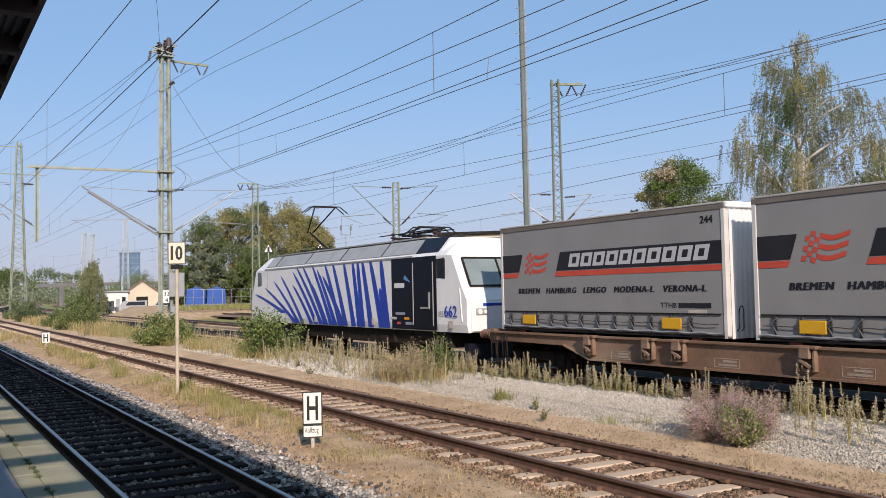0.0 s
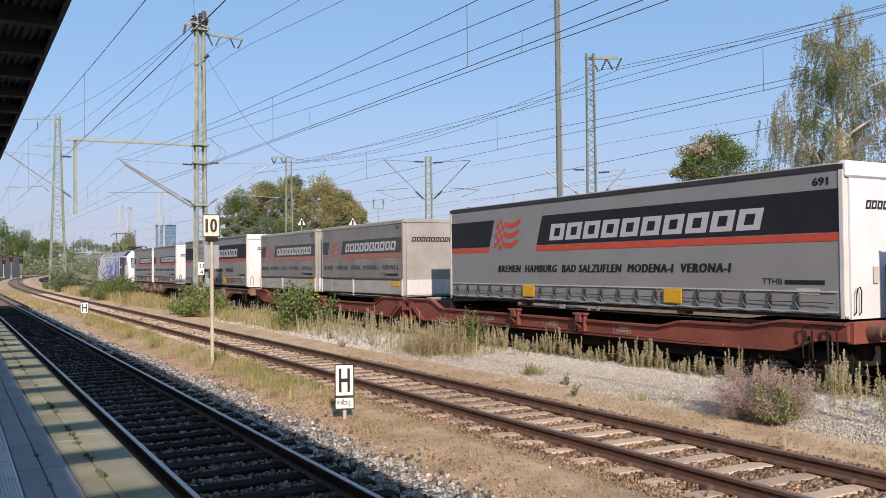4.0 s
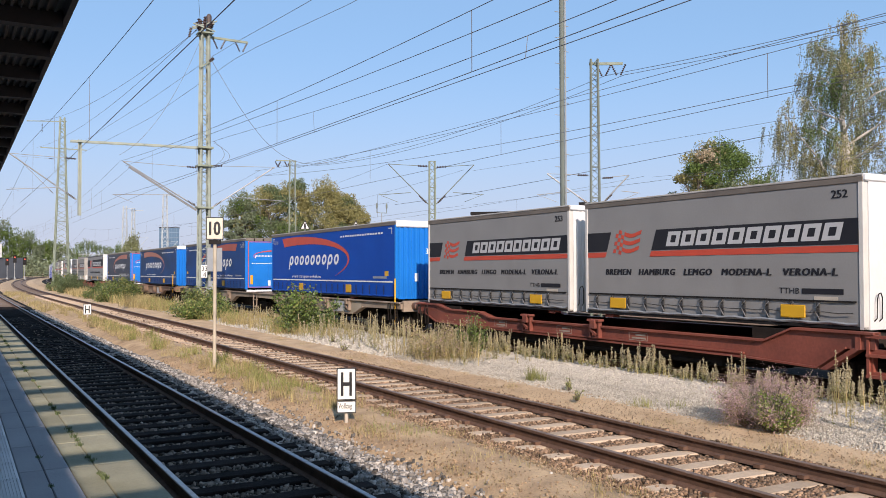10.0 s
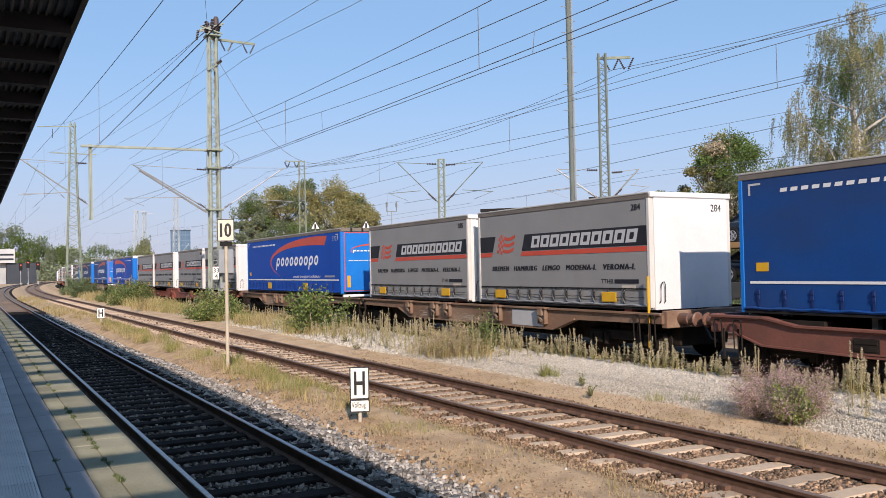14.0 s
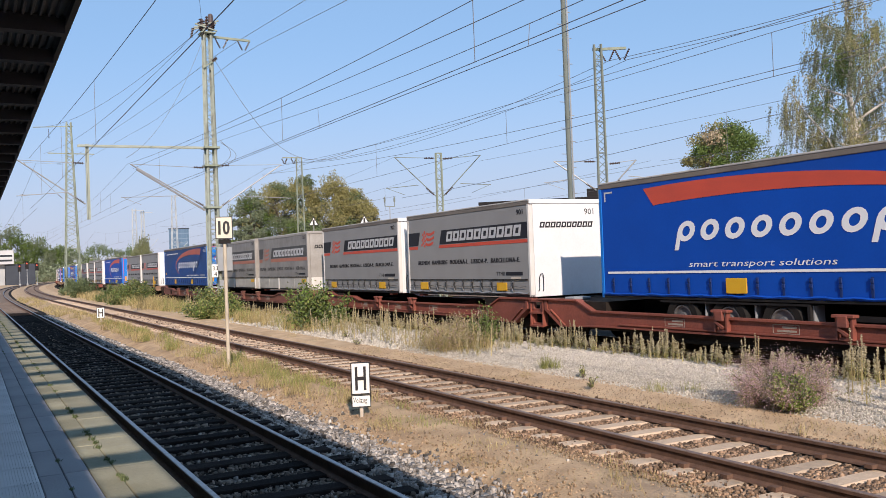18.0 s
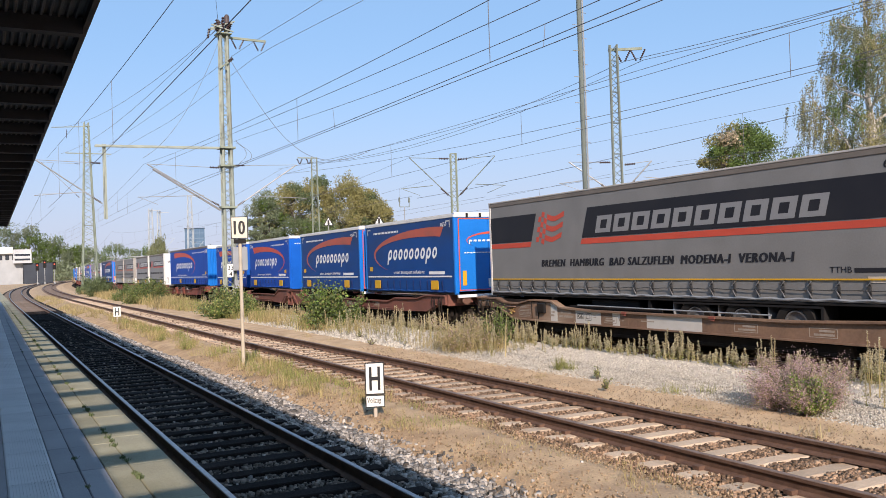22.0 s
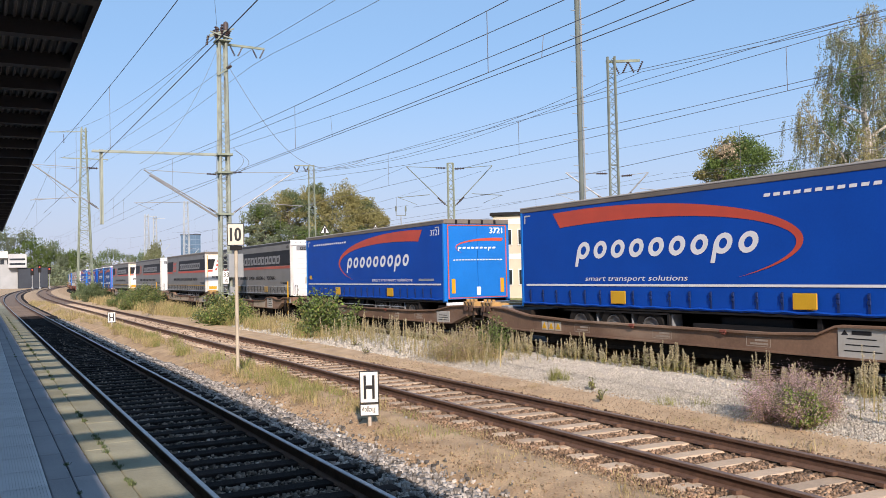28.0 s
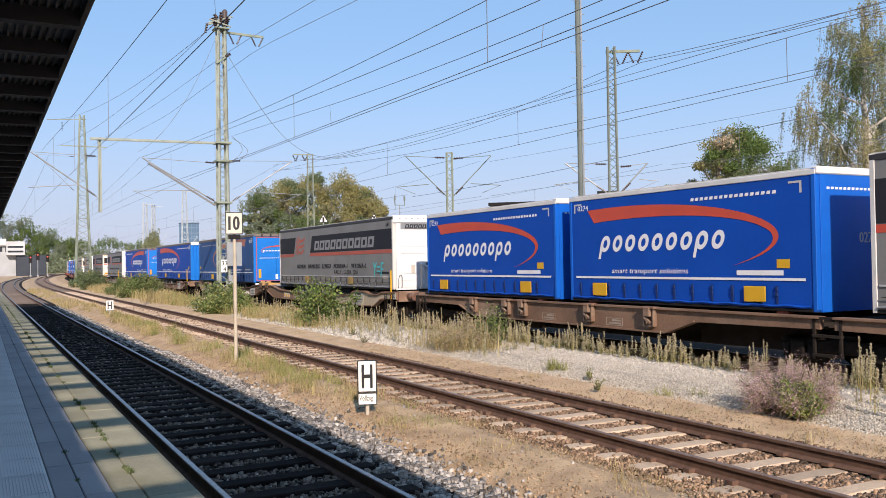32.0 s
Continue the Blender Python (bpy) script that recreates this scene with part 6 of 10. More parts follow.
FLATL = "brown articulated container wagon with deep side beams"
POCKL = "weathered brown articulated pocket wagon"
REDL = "oxide-red articulated pocket wagon"
for u0, kind, paint, label, ym in ((-1.05, "flat", FR_BROWN, FLATL, False), (33.2, "pocket", FR_RED, REDL, False), (68.0, "flat", FR_BROWN, FLATL, True), (102.2, "flat", FR_TAN, "sun-bleached tan articulated container wagon with deep side beams", True),
                                   (136.4, "pocket", FR_RED, REDL, False), (171.7, "flat", FR_BROWN, FLATL, True), (206.1, "pocket", FR_MAROON, "maroon articulated pocket wagon", False),
                                   (240.6, "pocket", FR_RED, REDL, False), (275.1, "pocket", FR_MAROON, "maroon articulated pocket wagon", False), (310.2, "pocket", FR_BROWN, POCKL, True),
                                   (344.7, "pocket", FR_BROWN, POCKL, True), (379.2, "pocket", FR_BROWN, POCKL, True), (413.5, "pocket", FR_BROWN, POCKL, True), (448.1, "flat", FR_BROWN, FLATL, False)):
    w = wagon(u0, kind, paint, label, ym)
    if u0 == 344.7:
        tagged(w, "brown articulated pocket wagon repainted pale beige at one end", "railway wagon", "wagons of the goods train")
    if u0 == 413.5:
        tagged(w, "weathered brown articulated pocket wagon with yellow and white graffiti", "railway wagon", "wagons of the goods train")
        SPRAY_YELLOW, SPRAY_WHITE = surf("yellow_spray", (0.72, 0.55, 0.03), (0.6, 0.45, 0.03), 6, 0.6), surf("white_spray", (0.7, 0.7, 0.68), (0.55, 0.55, 0.53), 6, 0.6)
        text_part("AXOLOTL.", -10.6, -12.3, 0.62, 0.19, SPRAY_YELLOW, w, -1.386, 0.0, 0.006, name="scrawl")
        text_part("THEYR", -15.5, -16.05, 0.84, 0.14, BLACK, w, -1.386, 0.1, 0.002, name="scrawl")
        text_part("THEYR", -25.06, -25.63, 0.64, 0.14, SPRAY_YELLOW, w, -1.386, 0.1, 0.002, name="scrawl")
        text_part("LAPD:", -22.3, -23.48, 0.58, 0.2, SPRAY_WHITE, w, -1.386, 0.0, 0.008, name="scrawl")
        text_part("COOLION", -23.72, -24.5, 0.62, 0.14, SPRAY_YELLOW, w, -1.386, 0.0, 0.002, name="scrawl")
        for a in (13.1, 26.5):
            part("scrawl", tube([(-1.388, -a - 1.2 * i / 40, 0.69 + 0.075 * math.sin(i * 0.95) * (1 if i % 13 < 9 else 0.4)) for i in range(41)], 0.03), SPRAY_WHITE, w)

# ---- masts, wires and signs ----
def lattice(name, label, x, y, z0, z1, w0, w1, bays, parent=None, leg=0.09, brace=0.05, mat=None, rz=0.0):
    """A square lattice mast: four tapering legs, zig-zag braces on each face."""
    t = parent or thing(name, label, "mast", pose(x, y, 0, 0, 0, rz), group="overhead line masts")
    mat = mat or STEEL
    at = lambda f, sx, sy: Vector((sx * (w0 + (w1 - w0) * f) / 2, sy * (w0 + (w1 - w0) * f) / 2, z0 + (z1 - z0) * f))
    for sx in (-1, 1):
        for sy in (-1, 1):
            part("leg", bar(at(0, sx, sy), at(1, sx, sy), leg), mat, t)
    for a, b in (((-1, -1), (1, -1)), ((1, -1), (1, 1)), ((1, 1), (-1, 1)), ((-1, 1), (-1, -1))):
        bm = bmesh.new()
        for i in range(bays):
            p, q = (a, b) if i % 2 else (b, a)
            add_bar(bm, at(i / bays, *p), at((i + 1) / bays, *q), brace, brace * 0.5)
            if i % 4 == 3:
                add_bar(bm, at((i + 1) / bays, *a), at((i + 1) / bays, *b), brace, brace * 0.5)
        tagged(part("bracing", bm, mat, t), kind="stuff")
    part("footing", box(-w0 * 0.8, w0 * 0.8, -w0 * 0.8, w0 * 0.8, z0 - 0.3, z0 + 0.12, 0.03), CONCRETE, t)
    return t


def insulator(parent, a, b, r=0.06, n=6):
    """A string of sheds from a to b."""
    a, b = Vector(a), Vector(b)
    L = (b - a).length
    prof = []
    for i in range(n):
        h = L * i / n
        prof += [(r * 0.35, h), (r, h + L * 0.35 / n), (r, h + L * 0.5 / n), (r * 0.35, h + L * 0.85 / n)]
    ob = part("insulator", lathe(prof, "z", 10), PORCELAIN, parent)
    ob.matrix_basis = Matrix.Translation(a) @ (b - a).to_track_quat("Z", "Y").to_matrix().to_4x4()
    return ob


def cantilever(t, sx, x0, tip, zlow, ztop, mat=GALV, w=0.07):
    """Bracket arm: a stay above, a slanted tube below, a registration arm; local to the mast, towards sx."""
    part("stay", bar((sx * x0, 0, ztop), (sx * tip, 0, ztop + 0.12), 0.035, None, 6), mat, t)
    insulator(t, (sx * (x0 + 0.05), 0, ztop), (sx * (x0 + 0.55), 0, ztop + 0.02))
    part("bracket_tube", bar((sx * x0, 0, zlow), (sx * tip, 0, ztop + 0.12), w, None, 8), mat, t)
    insulator(t, (sx * (x0 + 0.1), 0, zlow + 0.08), (sx * (x0 + 0.5), 0, zlow + 0.08 + 0.4 * (ztop - zlow) / max(0.5, tip - x0)))
    part("registration_arm", bar((sx * (x0 + 0.9), 0, zlow + 0.62), (sx * (tip + 0.5), 0, zlow + 0.5), 0.04, None, 6), mat, t)
    part("steady_arm", bar((sx * (tip + 0.4), 0, zlow + 0.48), (sx * (tip - 0.5), 0, zlow + 0.12), 0.025, None, 6), mat, t)


def top_arm(t, z, x1, w):
    """Feeder arm with two V-shaped insulator pairs."""
    part("feeder_arm", bar((-w, 0, z), (x1, 0, z - 0.05), 0.1, 0.12), STEEL, t)
    for c in (x1 * 0.33, x1 * 0.85):
        for s in (-1, 1):
            insulator(t, (c + s * 0.34, 0, z - 0.08), (c + s * 0.08, 0, z - 0.62), 0.055, 6)


MAST_GREEN = surf("pale_green_mast_paint", (0.36, 0.40, 0.34), (0.22, 0.25, 0.21), 1.6, 0.65, 0.05, 30, stain=((0.15, 0.115, 0.08), (3, 3, 1.6), 0.54, 0.7))
BEAM_GREEN = surf("pale_green_beam_paint", (0.35, 0.39, 0.335), (0.27, 0.305, 0.26), 1.6, 0.65, 0.05, 30)
DARK_MAST = surf("weathered_grey_mast_paint", (0.20, 0.23, 0.195), (0.13, 0.15, 0.128), 1.6, 0.7, 0.05, 30)

TERMINAL = surf("dark_rusty_terminal", (0.11, 0.08, 0.075), (0.065, 0.05, 0.05), 5, 0.6)
main = lattice("lattice_mast", "tall pale-green lattice mast with cross beam, standing in a bush", 11.9, 47.5, -0.25, 15.6, 0.55, 0.36, 40, leg=0.115, brace=0.05, mat=MAST_GREEN)
top_arm(main, 15.2, 2.4, 0.4)
for i in range(7):
    a = i * 0.9
    insulator(main, (0.3 * math.cos(a), 0.3 * math.sin(a), 15.5), (0.45 * math.cos(a), 0.45 * math.sin(a), 16.0 + 0.1 * (i % 3)), 0.09, 5)
for cx, cy, z1, r in ((0.2, -0.1, 16.42, 0.15), (0.02, 0.2, 16.2, 0.08), (-0.3, -0.2, 16.05, 0.1)):
    part("feeder_terminal", lathe([(r * 0.4, 15.6), (r * 0.5, 15.9), (r, 15.95), (r, z1 - 0.12), (r * 0.6, z1), (0.01, z1 + 0.03)], "z", 12), TERMINAL, main, pose(cx, cy, 0), label="dark rusty cable terminal")
part("terminal_frame", add_bar(add_bar(bar((-0.75, -0.25, 15.55), (0.6, -0.25, 16.05), 0.09, 0.07), (-0.75, 0.25, 15.55), (0.6, 0.25, 16.05), 0.09, 0.07), (-0.7, -0.3, 15.75), (0.5, -0.3, 15.45), 0.07, 0.07), MAST_GREEN, main)
insulator(main, (-0.85, 0, 15.05), (-0.75, 0, 15.6), 0.08, 6)
part("anchor_strut", bar((-0.36, -0.3, 13.35), (0.36, -0.3, 13.85), 0.12, 0.09), STEEL, main)
insulator(main, (0.15, -0.36, 13.75), (0.42, -0.36, 13.95), 0.1, 4)
part("platform_ring", box(-0.4, 0.4, -0.4, 0.4, 15.3, 15.36), STEEL, main)
for dy in (-0.13, 0.13):
    part("cross_beam", bar((0, dy, 9.0), (-6.8, dy, 8.9), 0.075, 0.10), BEAM_GREEN, main)
for z in (9.0, 8.0, 5.7):
    part("collar", box(-0.42, 0.42, -0.4, 0.4, z - 0.05, z + 0.05), STEEL, main)
part("hanging_post", add_box(add_box(box(-6.44, -6.40, -0.07, 0.07, 5.1, 9.0), -6.31, -6.27, -0.07, 0.07, 5.1, 9.0), -6.42, -6.28, 0.03, 0.05, 5.1, 9.0), BEAM_GREEN, main)
cantilever(main, -1, 0.40, 4.25, 5.75, 7.9)
for dy in (-0.16, 0.16):
    part("double_tube", bar((-0.4, dy, 5.55), (-3.95, dy, 7.75), 0.06, None, 8), GALV, main)
cantilever(main, 1, 0.45, 4.0, 5.75, 8.05)
part("hanging_bracket", bar((-6.5, 0, 5.9), (-9.6, 0, 8.1), 0.07, None, 8), GALV, main)
part("stay", bar((-6.5, 0, 8.0), (-9.6, 0, 8.1), 0.035, None, 6), GALV, main)
insulator(main, (-6.55, 0, 8.0), (-7.05, 0, 8.02))
insulator(main, (-6.6, 0, 5.98), (-7.0, 0, 6.26))
part("registration_arm", bar((-7.4, 0, 6.5), (-9.7, 0, 6.3), 0.04, None, 6), GALV, main)
part("switch_box", box(0.03, 0.85, -0.62, -0.3, 2.2, 3.5, 0.02), surf("grey_cabinet_paint", (0.32, 0.34, 0.35), (0.26, 0.28, 0.29), 2, 0.5), main, label="grey steel switch box on the mast")
part("small_box", box(0.1, 0.5, -0.62, -0.35, 1.2, 1.7, 0.02), surf("grey_cabinet_paint", (0.45, 0.47, 0.48)), main)
plate = part("distance_plate", box(-0.30, 0.04, -0.6, -0.56, 1.87, 2.56, 0.01), WHITE, main, label="white kilometre plate with black figures")
for tx, z in (("33", 2.25), ("4", 1.92)):
    ob = part("figure", lettering(tx, 0.24), BLACK, plate)
    ob.matrix_basis = Matrix.Translation((-0.28 if tx == "33" else -0.19, -0.606, z)) @ Euler((radians(90), 0, 0)).to_matrix().to_4x4()

far_mast = lattice("lattice_mast", "tall wide lattice mast beside the bend of the tracks", 12.1, 122.0, -0.25, 22.4, 1.9, 0.5, 30, leg=0.13, brace=0.1)
part("top_beam", bar((-4.2, 0, 21.6), (0.5, 0, 21.9), 0.1), STEEL, far_mast)
part("side_beam", bar((-2.6, 0, 18.3), (3.0, 0, 18.3), 0.12), STEEL, far_mast)
insulator(far_mast, (-2.4, 0, 21.4), (-2.4, 0, 20.2))
cantilever(far_mast, -1, 1.0, 5.5, 12.4, 16.9)

m3 = lattice("lattice_mast", "slim green-grey mast with two bracket arms", 21.75, 39.4, -0.25, 7.95, 0.34, 0.28, 24, leg=0.075, brace=0.05, rz=-29)
cantilever(m3, -1, 0.2, 2.3, 5.7, 7.7, DARK_MAST, 0.05)
cantilever(m3, 1, 0.2, 2.2, 5.7, 7.65, DARK_MAST, 0.05)
m2 = lattice("lattice_mast", "grey lattice mast with a feeder arm on top", 26.8, 32.3, -0.25, 12.4, 0.46, 0.33, 34, leg=0.085, brace=0.05, rz=-39, mat=DARK_MAST)
top_arm(m2, 12.2, 1.35, 0.25)
cantilever(m2, -1, 0.3, 2.3, 5.4, 6.8)
cantilever(m2, 1, 0.3, 1.6, 5.4, 6.65)
m5 = lattice("lattice_mast", "slender lattice mast with a short arm before the trees", 28.6, 80.0, -0.25, 13.0, 0.75, 0.5, 22, rz=-20)
part("feeder_arm", bar((0.3, 0, 12.95), (-1.6, 0, 13.0), 0.1), STEEL, m5)
for c in (-0.5, -1.4):
    insulator(m5, (c - 0.25, 0, 12.9), (c, 0, 12.35), 0.08, 4)
    insulator(m5, (c + 0.25, 0, 12.9), (c, 0, 12.35), 0.08, 4)
# far masts: distance haze is put into this pale blue-grey
HAZE_MAST = surf("haze_paled_mast", (0.46, 0.50, 0.52), (0.38, 0.42, 0.44), 1, 0.7)
for x, y, z, w in ((24.2, 148.0, 12.9, 1.0), (25.6, 148.5, 12.6, 0.8), (34.4, 166.5, 16.8, 1.3)):
    mm = lattice("lattice_mast", "distant grey lattice mast over the rail yard", x, y, -0.25, z, w, w * 0.5, 18, leg=0.09, brace=0.09, mat=HAZE_MAST)
    part("cross_arm", bar((-0.4, 0, z - 0.3), (1.6, 0, z - 0.3), 0.1), HAZE_MAST, mm)
    cantilever(mm, 1, 0.5, 2.4, 5.7, 7.8, HAZE_MAST)

pole = thing("tall_pole", "tall slim grey steel pole with climbing pegs", "pole", pose(18.3, 23.8, 0))
part("shaft", bar((0, 0, -0.25), (0, 0, 22), 0.17, 0.17, 12), surf("dull_green_pole_paint", (0.15, 0.175, 0.155), (0.11, 0.13, 0.115), 1.2, 0.7), pole)
part("conduit", bar((0.085, -0.085, -0.2), (0.085, -0.085, 22), 0.06, None, 6), GALV, pole)
peg = cached(("peg",), lambda: bar((-0.2, 0, 0), (0.2, 0, 0), 0.025, None, 6), GALV)
for i in range(40):
    part("climbing_peg", peg, None, pole, pose(0.1 if i % 2 else -0.1, 0, 2.2 + i * 0.45))

# overhead wires
def wire(name, pts, r, label, category="wire"):
    return tagged(part(name, tube(pts, r * 2), WIRE), label, category, group="overhead wires")


def catenary(x, y0, y1, zs, zm, zc, droppers, label, stag=0.3, r=0.0065):
    """Messenger wire sagging from zs at the supports to zm between them, contact wire at zc, droppers between."""
    c = thing("catenary", label, "overhead wire", group="overhead wires")
    f = lambda s: 2 * (s - y0) / (y1 - y0) - 1
    mz = lambda s: zm + (zs - zm) * f(s) ** 2
    def xs(s):
        return on_track(x, s, stag * f(s))
    ss = [y0 + (y1 - y0) * i / 16 for i in range(17)]
    part("messenger_wire", tube([(*xs(s)[:2], mz(s)) for s in ss], r * 2), WIRE, c)
    part("contact_wire", tube([(*xs(s)[:2], zc) for s in ss], r * 2), WIRE, c)
    for i in range(1, droppers):
        s = y0 + (y1 - y0) * i / droppers
        part("dropper", bar((*xs(s)[:2], zc), (*xs(s)[:2], mz(s)), 0.010, None, 4), WIRE, c)
    return c


def hung(x, knots, y0=-22, y1=47.5):
    """A smooth hanging line over x through a few known heights (y, z); gives the height at y."""
    k = np.polyfit([a for a, b in knots], [b for a, b in knots], 3 if len(knots) > 3 else 2)
    return lambda s: float(np.polyval(k, s))


def near_line(x, label, wires, drops):
    """The near span of one track: wires as (name, height function), droppers as (y, upper, lower)."""
    c = thing("catenary", label, "overhead wire", group="overhead wires")
    for nm, fn in wires:
        part(nm, tube([(x, -22 + 69.5 * i / 28, fn(-22 + 69.5 * i / 28)) for i in range(29)], 0.015), WIRE, c)
    for y, hi, lo in drops:
        part("dropper", bar((x, y, lo(y)), (x, y, hi(y)), 0.010, None, 4), WIRE, c)
    return c


m1 = hung(0, ((-22, 7.6), (14, 6.72), (18, 6.85), (35, 7.58), (47.5, 8.2)))
c1 = hung(0, ((-22, 5.5), (10, 5.42), (26, 5.47), (47.5, 5.68)))
near_line(TRACK_1, "overhead contact line over the platform track", (("messenger_wire", m1), ("contact_wire", c1)), [(y, m1, c1) for y in (40, 31, 22.5)])
w1 = hung(0, ((-22, 7.4), (11.8, 6.58), (18.5, 6.70), (24.4, 6.88), (31, 7.12), (46.8, 7.97)))
w2 = hung(0, ((-22, 7.0), (10.7, 6.31), (16.5, 6.48), (25.3, 6.85), (30.5, 7.06), (46.6, 7.75)))
w4 = hung(0, ((-22, 5.6), (8.3, 5.55), (13.5, 5.54), (22, 5.61), (30.6, 5.82), (47.6, 6.2)))
w5 = hung(0, ((-22, 5.6), (8.3, 5.65), (12.5, 5.71), (20.9, 5.84), (33, 5.98), (47.5, 6.08)))
w3 = hung(0, ((-22, 7.6), (9.5, 6.03), (13.1, 6.24), (19.1, 6.71), (24.8, 7.12), (33.8, 7.89), (47.0, 9.05)))
near_line(7.5, "overhead contact line over the siding", (("messenger_wire", w1), ("contact_wire", w4)), [(22.2, w1, w4), (12.2, w1, w4), (31.0, w1, w4), (39.0, w1, w4)])
near_line(7.8, "single messenger wire over the siding", (("messenger_wire", w2),), [])
near_line(8.1, "second contact wire over the siding", (("contact_wire", w5),), [])
anchor = thing("anchor_line", "wire that rises from the siding to the tall mast", "overhead wire", group="overhead wires")
ax = lambda y: 8.1 + (y - 9) * 0.0922
part("messenger_wire", tube([(ax(-22 + 69 * i / 28), -22 + 69 * i / 28, w3(-22 + 69 * i / 28)) for i in range(29)], 0.015), WIRE, anchor)
for ya, yb in ((24.9, 21.0), (11.8, 11.5)):
    part("dropper", bar((ax(ya), ya, w3(ya)), (8.1, yb, w5(yb)), 0.010, None, 4), WIRE, anchor)
e1 = hung(0, ((-22, 7.1), (9.8, 6.91), (23.7, 7.04), (39, 7.31), (47.5, 7.5)))
e2 = hung(0, ((-22, 7.2), (9.8, 6.74), (17, 6.79), (23.7, 6.91), (47.5, 7.9)))
f3 = hung(0, ((-22, 5.83), (10, 5.83), (47.5, 5.83)))
g3 = hung(0, ((-22, 6.9), (12, 5.97), (17, 6.0), (23.7, 6.22), (47.5, 7.6)))
near_line(TRACK_TRAIN, "overhead contact line over the main track", (("messenger_wire", e1), ("messenger_wire", e2), ("contact_wire", f3), ("anchor_wire", g3)), [(y, e2, f3) for y in (12.2, 22.3, 32.0, 41.0)])
for x, lab in ((TRACK_1, "overhead contact line over the platform track"), (TRACK_TRAIN, "overhead contact line over the main track")):
    catenary(x, 47.5, 122, 7.95, 6.6, 5.7, 7, lab, -0.3)
    catenary(x, 122, 190, 7.95, 6.6, 5.7, 6, lab)
for x, zs, zc in ((7.5, 8.0, 6.2), (8.1, 7.8, 6.08)):
    catenary(x, 47.5, 122, zs, 6.9, zc, 7, "overhead contact line over the siding", 0.0)
    catenary(x, 122, 190, zs, 6.9, zc, 6, "overhead contact line over the siding", 0.0)
catenary(21.75 + 2.2, -30, 39.4, 7.6, 7.15, 5.75, 4, "overhead contact line over a rear track")
catenary(21.75 + 2.2, 39.4, 105, 7.6, 6.8, 5.7, 6, "overhead contact line over a rear track")
catenary(21.75 - 2.2, 39.4, 105, 7.7, 6.7, 5.7, 6, "overhead contact line over a rear track")
h4 = hung(0, ((-30, 6.3), (18, 5.88), (31, 5.6), (39.4, 5.6)))
wire("contact_wire", [(19.55, -30 + 69.4 * i / 20, h4(-30 + 69.4 * i / 20)) for i in range(21)], 0.009, "single contact wire over a rear track")
catenary(30.2, -35, 32.3, 6.9, 6.3, 5.8, 4, "overhead contact line over the parked wagons")
catenary(30.2, 32.3, 100, 6.9, 6.3, 5.8, 6, "overhead contact line over the parked wagons")


def span(a, b, sag, n=14):
    a, b = Vector(a), Vector(b)
    return [a + (b - a) * (i / n) - Vector((0, 0, sag * 4 * (i / n) * (1 - i / n))) for i in range(n + 1)]


for x, ys_, zs_ in ((12.8, (-40, 34.3, 47.5, 67.9, 122), (9.0, 13.53, 14.52, 15.27, 18.0)), (14.05, (-40, 32.6, 47.5, 74.6, 122), (8.4, 13.23, 14.52, 15.0, 17.6))):
    wire("feeder_wire", [(x, -40 + 162 * i / 40, float(np.interp(-40 + 162 * i / 40, ys_, zs_))) for i in range(41)], 0.012, "thick dark feeder cable from the mast arm")
wire("feeder_wire", span((11.64, 47.5, 15.95), (-2.2, -5.0, 15.4), 0.0), 0.010, "thin dark cable from the mast top over the platform")
wire("feeder_wire", span((11.7, 47.5, 15.7), (8.0, 122, 21.6), 1.5), 0.014, "dark cable from the mast top")
wire("feeder_wire", span((11.8, 47.5, 15.9), (9.0, 122, 18.2), 1.2), 0.014, "dark cable from the mast top")
for rz_, hz_ in ((0.55, 9.35), (0.85, 9.25)):
    wire("jumper_loop", [(12.35 + rz_ * math.sin(math.pi * i / 12), 47.1, hz_ - 1.35 * i / 12) for i in range(13)], 0.012, "slack jumper loop beside the mast collar")
wire("stay_wire", [Vector((12.14, 47.0, 13.8)) * (1 - f) ** 3 + Vector((15.0, 47.0, 9.2)) * 3 * f * (1 - f) ** 2 + Vector((16.3, 47.0, 7.4)) * 3 * f * f * (1 - f) + Vector((20.2, 47.0, 9.0)) * f ** 3 for f in [i / 20 for i in range(21)]], 0.013, "slack jumper cable from the mast to the main line")
wire("stay_wire", span((11.6, 47.5, 14.8), (7.3, 46.5, 8.2), 1.0), 0.010, "slack jumper wire from the mast")
for a, b in (((27.9, 31.4, 11.6), (27.2, -30, 11.5)), ((27.2, 32.0, 11.6), (26.4, -30, 11.5)), ((27.9, 31.4, 11.6), (27.9, 80, 12.4)), ((27.2, 32.0, 11.6), (27.2, 80, 12.4))):
    wire("feeder_wire", span(a, b, 1.2), 0.013, "thin dark feeder cable of the rear mast")

# signs
BEIGE_WHITE = surf("yellowed_white_paint", (0.70, 0.64, 0.52), (0.62, 0.56, 0.45), 3, 0.6)
speed = thing("speed_sign", "white speed board with black figures on a pale pole", "sign", pose(5.37, 20.4, 0, 0, 0, -18))
part("pole", bar((0, 0, -0.26), (0, 0, 3.4), 0.085, None, 12), surf("pale_pole_paint", (0.56, 0.49, 0.38), (0.45, 0.39, 0.3), 2, 0.6), speed)
pl = part("board", box(-0.2, 0.2, -0.075, -0.05, 2.97, 3.5, 0.006), BLACK, speed)
part("face", box(-0.18, 0.18, -0.081, -0.0751, 2.99, 3.48), BEIGE_WHITE, pl)
part("bracket", box(-0.14, 0.14, -0.06, 0.06, 2.86, 2.965, 0.005), CHASSIS, speed)
